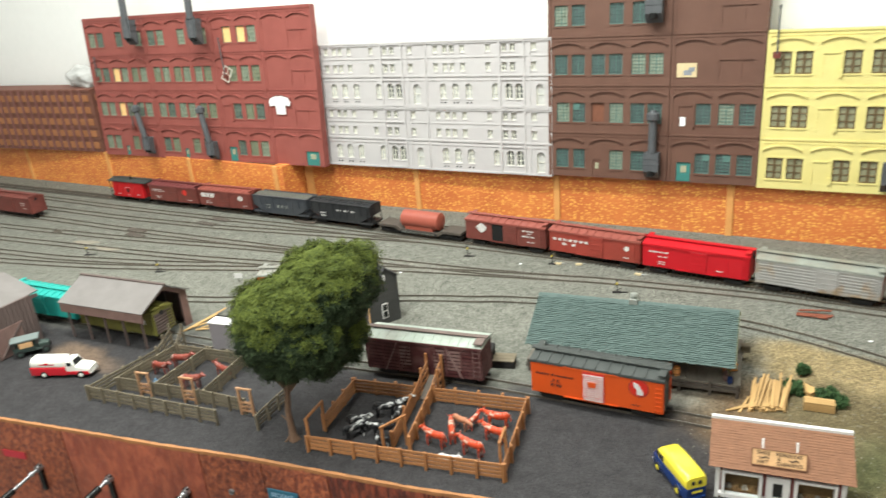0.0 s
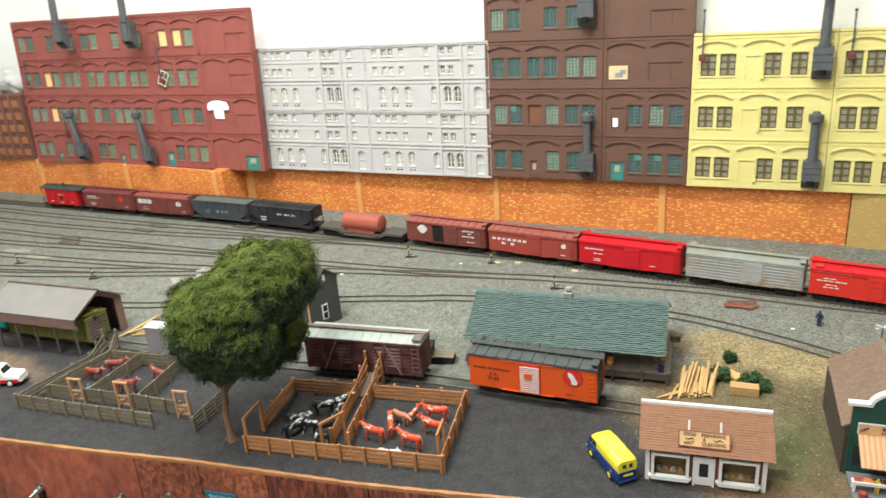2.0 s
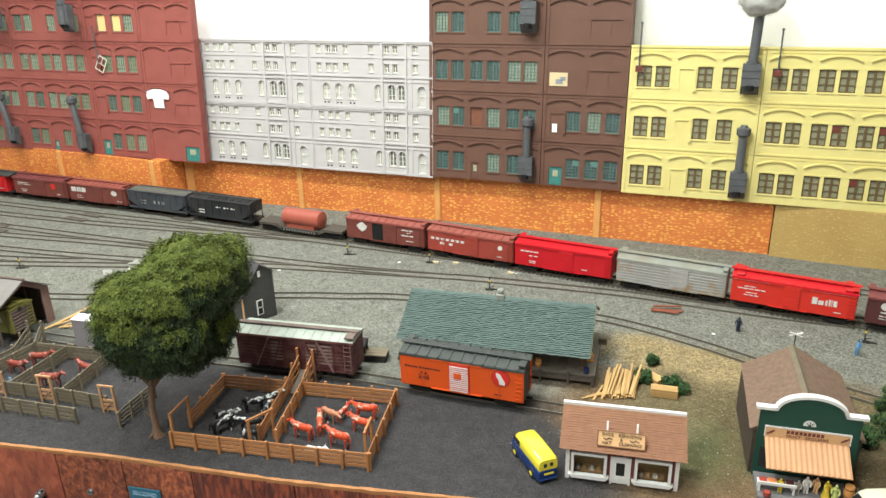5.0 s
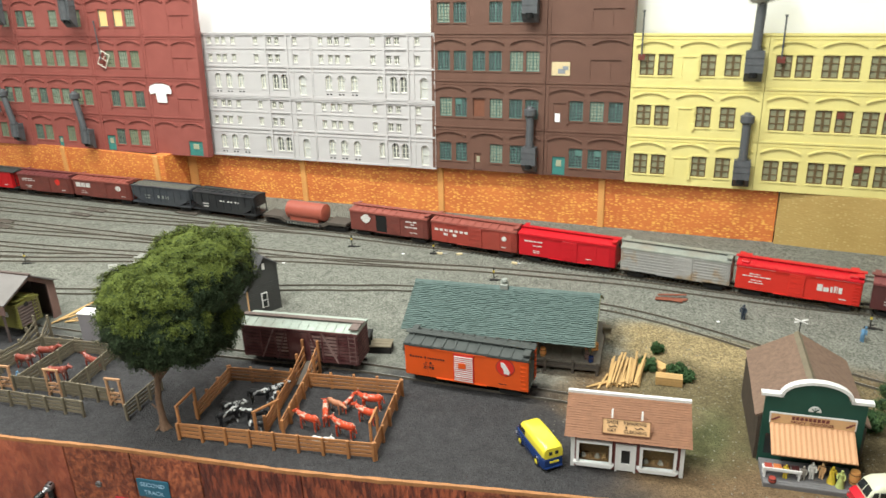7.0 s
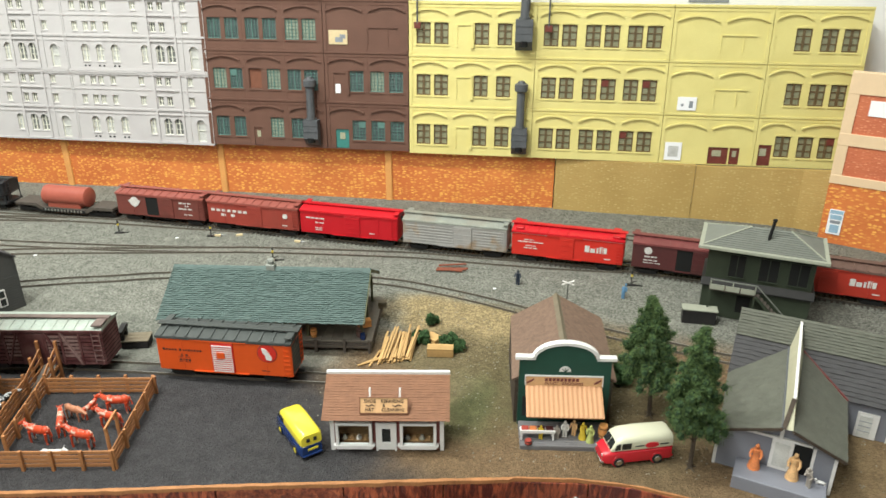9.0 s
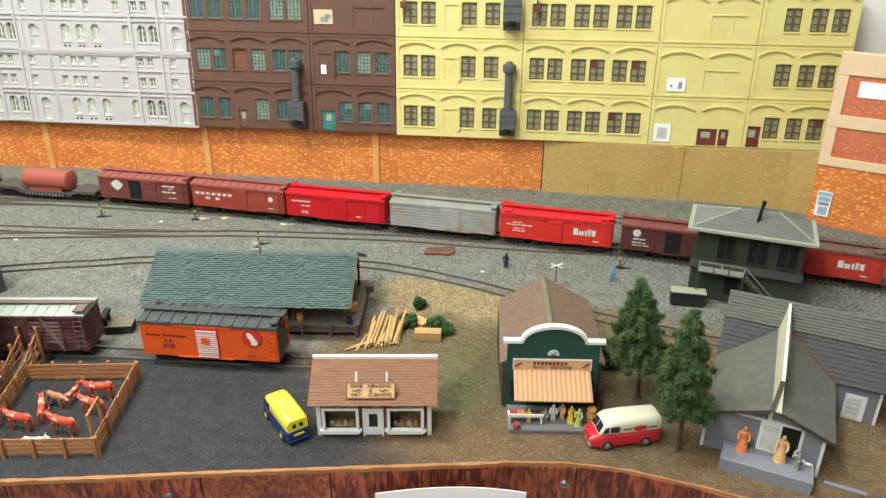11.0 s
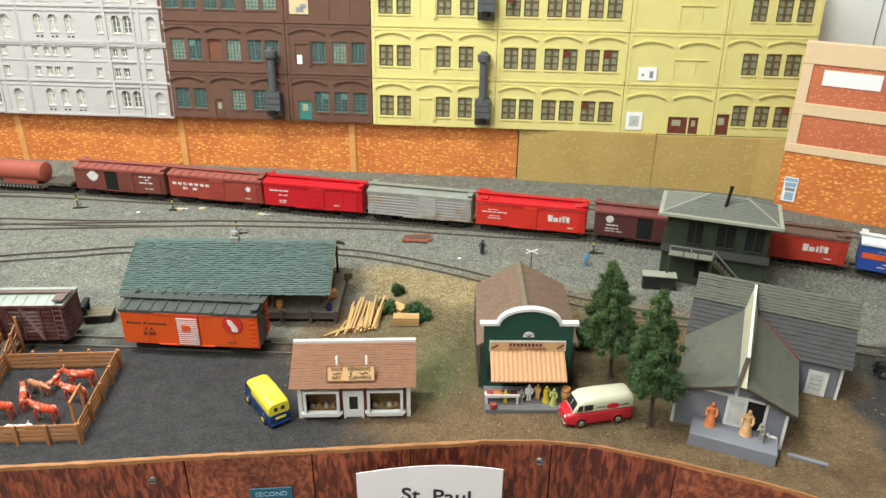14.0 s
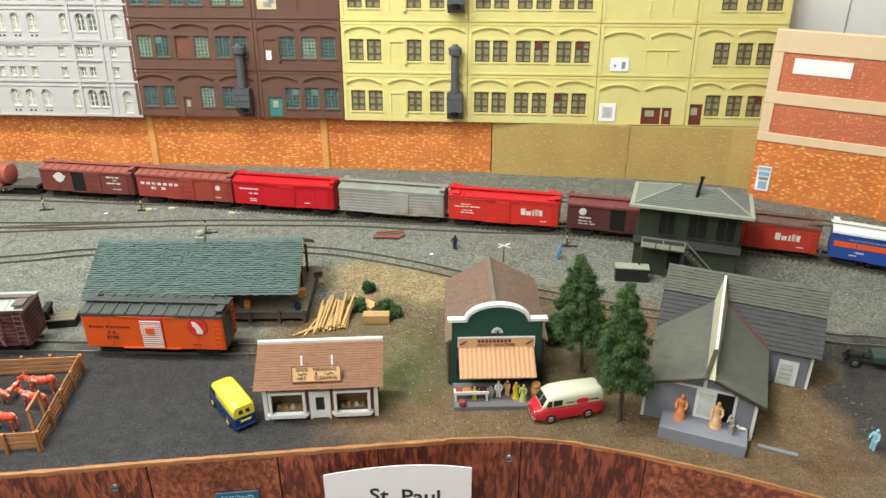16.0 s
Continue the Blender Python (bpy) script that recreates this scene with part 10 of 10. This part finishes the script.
def switch_stand(x, y, rz, lamp, label):
    t = thing("switch_stand", label, "switch stand", x, y, 0, rz, group="switch stands in the yard")
    part("base", MB().box(-0.0060, 0.0060, -0.0022, 0.0022, -0.0003, 0.0016, 0.0002).box(0.002, 0.014, -0.0008, 0.0008, 0.0004, 0.0014), UNDER, t)
    part("mast", MB().tube((0, 0, 0.0016), (0, 0, 0.0170), 0.0007, None, 7), UNDER, t)
    part("lever", MB().beam((0, 0, 0.0040), (0.0065, 0.0012, 0.0062), 0.0008, 0.0008), UNDER, t)
    part("target", MB().box(-0.0012, 0.0012, -0.0010, 0.0010, 0.0120, 0.0150, 0.0002), lamp, t)
    part("lamp", MB().tube((0, 0, 0.0170), (0, 0, 0.0195), 0.0013, 0.0010, 8), UNDER, t)


for x, y, rz in ((-0.4910, 0.9510, 10), (-0.2370, 0.8900, 15), (-0.3540, 0.9580, 8), (-1.1590, 0.7660, 20), (-0.9580, 0.7470, 20), (0.2270, 0.8810, -8)):
    switch_stand(x, y, rz, BRASS, "black switch stand with a yellow target beside the track")
for x, y, rz in ((-0.345, 0.960, 10), (-0.225, 0.955, -10), (-0.3150, 0.9660, 20)):
    t = thing("switch_machine", "small brass and white switch machine in the ballast", "switch machine", x, y, 0, rz, group="switch machines")
    part("case", MB().box(-0.0045, 0.0045, -0.0018, 0.0018, -0.0002, 0.0026, 0.0004), OLD_PAPER, t)
    part("rod", MB().tube((0.004, 0, 0.0014), (0.011, 0.001, 0.0012), 0.0005, None, 6), STEEL, t)


def plate_sign(x, y, rz, w, h, z, label):
    t = thing("trackside_sign", label, "sign", x, y, 0, rz, group="trackside signs")
    part("post", MB().tube((0, 0, -0.0003), (0, 0, z), 0.0006, None, 6), UNDER, t)
    part("plate", MB().box(-w / 2, w / 2, -0.0010, -0.0004, z - h, z, 0.0001), WHITE, t)


plate_sign(-0.7900, 0.7560, 25, 0.013, 0.0080, 0.0150, "small white board sign on a post")
cb = thing("crossbuck", "small white crossed-board sign on a post", "sign", 0.1480, 0.8330, 0, 5, group="trackside signs")
part("post", MB().tube((0, 0, -0.0003), (0, 0, 0.0230), 0.0006, None, 6), UNDER, cb)
part("board", MB().beam((-0.0070, -0.0010, 0.0200), (0.0070, -0.0010, 0.0250), 0.0006, 0.0024, (0, 1, 0)), WHITE, cb)
part("board", MB().beam((-0.0070, -0.0016, 0.0250), (0.0070, -0.0016, 0.0200), 0.0006, 0.0024, (0, 1, 0)), WHITE, cb)

doll("dark-clothed toy worker standing in the yard", 0.0880, 0.8640, 0, 250, DOLL["navy"], 1.0)
doll("blue-clothed toy worker bending in the yard", 0.2140, 0.8440, 0, 40, DOLL["blue"], 0.95, 0.005)
doll("pale blue toy figure on the cinder road", 0.4410, 0.5240, 0, 200, DOLL["paleblue"], 1.0)

for i, (dx, dy, rz, L_) in enumerate(((0, 0, 4, 0.040), (0.004, -0.004, -8, 0.030), (0.002, 0.004, 12, 0.036), (0.008, 0.001, -3, 0.030), (0.0, -0.007, 2, 0.034))):
    b_ = thing("scrap_board", "red-brown scrap board in a loose pile", "board", -0.0180 + dx, 0.8950 + dy, 0.0010 + 0.0012 * (i % 3), rz, group="scrap boards in the yard")
    part("plank", MB().beam((0, 0, 0), (L_, 0, 0.0008), 0.0030, 0.0014, c=0.0001), SPLIT_WOOD, b_)
for x, y, rz in ((-1.115, 1.060, -3), (-1.060, 1.062, -3), (-0.866, 1.083, 14)):
    t = thing("green_scrap_frame", "small green plastic frame lying in the ballast", "scrap", x, y, 0, rz, group="green scrap frames")
    for k in range(4):
        part("bar", MB().box(-0.018 + k * 0.011, -0.014 + k * 0.011, -0.010, 0.010, -0.0002, 0.0010), MARKET_GREEN if k % 2 else TEAL, t)
    part("rim", MB().box(-0.020, 0.024, -0.0110, -0.0095, -0.0002, 0.0012).box(-0.020, 0.024, 0.0095, 0.0110, -0.0002, 0.0012), TEAL, t)
for x, y, rz in ((-1.050, 0.985, -4), (-1.060, 0.958, -4), (-1.175, 0.889, -6), (-1.155, 0.868, -5), (-0.865, 1.018, -3)):
    single("crossing_plank", MB().box(-0.024, 0.024, -0.0062, 0.0062, 0.0006, 0.0026, 0.0003), DECK, "brown plank crossing between yard rails", "plank", x, y, 0, rz, "plank crossings")
for x, y, rz in ((-1.225, 0.812, 10), (-1.150, 0.800, 5)):
    single("plaster_patch", MB().prism([(0.03 * math.cos(a) * (1 + 0.2 * math.sin(3 * a)), 0.009 * math.sin(a)) for a in (6.283 * i / 14 for i in range(14))], -0.0004, 0.0007, "z"), material("pale_plaster", (0.25, 0.225, 0.18), 0.9, var=0.2), "pale bare plaster patch in the ballast", "patch", x, y, 0, rz)
single("grey_plank", MB().beam((-0.014, 0.004, 0.0012), (0.014, -0.006, 0.0012), 0.0036, 0.0020, c=0.0002), CHURCH_WALL, "short grey plank lying by the porch", "plank", 0.3640, 0.5170, 0, 0)

# loose stones in the ballast
rnd = random.Random(77)
vs, fs = [], []
for i in range(5200):
    x, y = rnd.uniform(-1.5, 0.62), rnd.uniform(0.66, 1.08)
    if i % 4 == 0:
        x, y = rnd.uniform(-0.1, 0.46), rnd.uniform(0.53, 0.80)
    r = rnd.uniform(0.0005, 0.0011)
    n = len(vs)
    a = rnd.uniform(0, 6.28)
    vs += [(x + r * math.cos(a + k * 1.571), y + r * math.sin(a + k * 1.571), -0.0001) for k in range(4)] + [(x + rnd.uniform(-r, r) * 0.4, y + rnd.uniform(-r, r) * 0.4, r * rnd.uniform(0.6, 1.1))]
    fs += [(n + k, n + (k + 1) % 4, n + 4) for k in range(4)]
me = bpy.data.meshes.new("loose_stones")
me.from_pydata(vs, [], fs)
me.update()
STONES = leaf_material("mixed_ballast_stone", (0.09, 0.088, 0.072), (0.29, 0.27, 0.22))
tagged(part("loose_stones", me, STONES), "scattered grey and tan ballast stones", "gravel", kind="stuff")
for x, y in ((0.060, 0.848), (-0.056, 0.838), (0.4700, 0.7850), (-0.400, 0.945), (-0.562, 0.862)):
    single("paper_scrap", MB().prism([(-0.002, -0.0012), (0.0022, -0.0016), (0.0026, 0.001), (-0.0012, 0.0014)], 0.0002, 0.0009, "z"), PAPER, "tiny white paper scrap on the ballast", "scrap", x, y, 0, 20, "paper scraps")

# ---------------------------------------------------------------- fittings on the fascia


def on_fascia(name, label, category, x, z, out=0.0062, group=""):
    px, py, a = fascia_at(x, out)
    return thing(name, label, category, px, py, z, a, group=group)


for x, z, reach in ((-0.752, -0.058, 0.034), (-0.652, -0.055, 0.014), (-0.552, -0.053, 0.010)):
    t = on_fascia("throttle_knob", "black turned knob on a steel push rod", "control knob", x, z, group="control knobs")
    d = Vector((-0.30, -0.90, -0.30))
    g = [d * (reach + s) for s in (0.0, 0.001, 0.020, 0.0215, 0.024, 0.028, 0.030)]
    part("rod", MB().tube((0, 0, 0), d * (reach + 0.004), 0.0020, None, 12), STEEL, t, smooth=True)
    part("knob", MB().pipe(g, [0.0030, 0.0040, 0.0042, 0.0058, 0.0066, 0.0064, 0.0040], 18), BLACK_PLASTIC, t, smooth=True)
    part("collar", MB().tube(d * reach * 0.30, d * (reach * 0.30 + 0.004), 0.0034, None, 14), STEEL, t, smooth=True)
    # black bracket, drawn long downwards to take in the dark shadow below it
    part("bracket", MB().box(-0.0032, 0.0032, -0.0040, 0.0, -0.030, 0.0040, 0.0006), BLACK_PLASTIC, t)
    part("escutcheon", MB().tube((0, 0.0006, 0), (0, -0.0056, 0), 0.0046, 0.0040, 16), STEEL, t, smooth=True)
for x, z in ((-0.436, -0.031), (-0.069, -0.0355)):
    t = on_fascia("label_plate", "blue enamel plate lettered second track", "sign", x, z, group="track label plates")
    part("plate", MB().box(-0.0175, 0.0175, -0.0014, 0, -0.0215, 0.0, 0.0005), SIGN_BLUE, t)
    for txt, zz in (("SECOND", -0.0065), ("TRACK", -0.0155)):
        l = part("lettering", lettering(txt, 0.0066), BLUE_INK, t)
        l.location = (0, -0.0015, zz)
t = on_fascia("red_label", "red embossed label strip", "sign", -0.4650, -0.062, group="track label plates")
part("strip", MB().box(-0.0170, 0.0170, -0.0012, 0, -0.0060, 0.0040, 0.0003), SIGN_RED, t)
part("lettering_bar", MB().box(-0.0100, 0.0100, -0.0015, -0.0010, -0.0020, 0.0005), BOX_RUST, t)
t = on_fascia("red_label", "red embossed label strip", "sign", -0.7860, -0.046, group="track label plates")
part("strip", MB().box(-0.0170, 0.0170, -0.0012, 0, -0.0050, 0.0040, 0.0003), SIGN_RED, t)
for x, z in ((-0.160, -0.021), (0.152, -0.020), (-0.497, -0.045)):
    t = on_fascia("screw", "flat steel screw head in the fascia", "screw", x, z, group="fascia screws")
    part("head", MB().tube((0, 0.0006, 0), (0, -0.0014, 0), 0.0038, 0.0032, 14), STEEL, t, smooth=True)
    part("slot", MB().box(-0.0030, 0.0030, -0.0017, -0.0012, -0.0004, 0.0004), INK, t)
t = on_fascia("toggle_switch", "steel toggle switch with a round nut", "switch", -0.430, -0.064)
part("nut", MB().tube((0, 0.0006, 0), (0, -0.0030, 0), 0.0055, 0.0050, 6), STEEL, t)
part("bat", MB().tube((0, -0.002, 0), (-0.006, -0.016, -0.004), 0.0016, 0.0022, 10), STEEL, t, smooth=True)

sp = thing("paper_station_sign", "curved-top white paper sign lettered St. Paul", "sign", 0.0625, 0.4870, 0, 1.5)
topline = [(-0.0600 + 0.1190 * i / 14, -0.0225 + 0.0185 * math.sin(math.pi * (0.08 + 0.56 * i / 14)) ) for i in range(15)]
part("sheet", MB().prism([(-0.0600, -0.100)] + topline + [(0.0590, -0.100)], -0.0008, 0.0, "y"), SIGN_PAPER, sp)
l = part("lettering", lettering("St. Paul", 0.0198, 0.0002, 0.0003), INK, sp)
l.location = (0.0056, -0.0010, -0.0378)
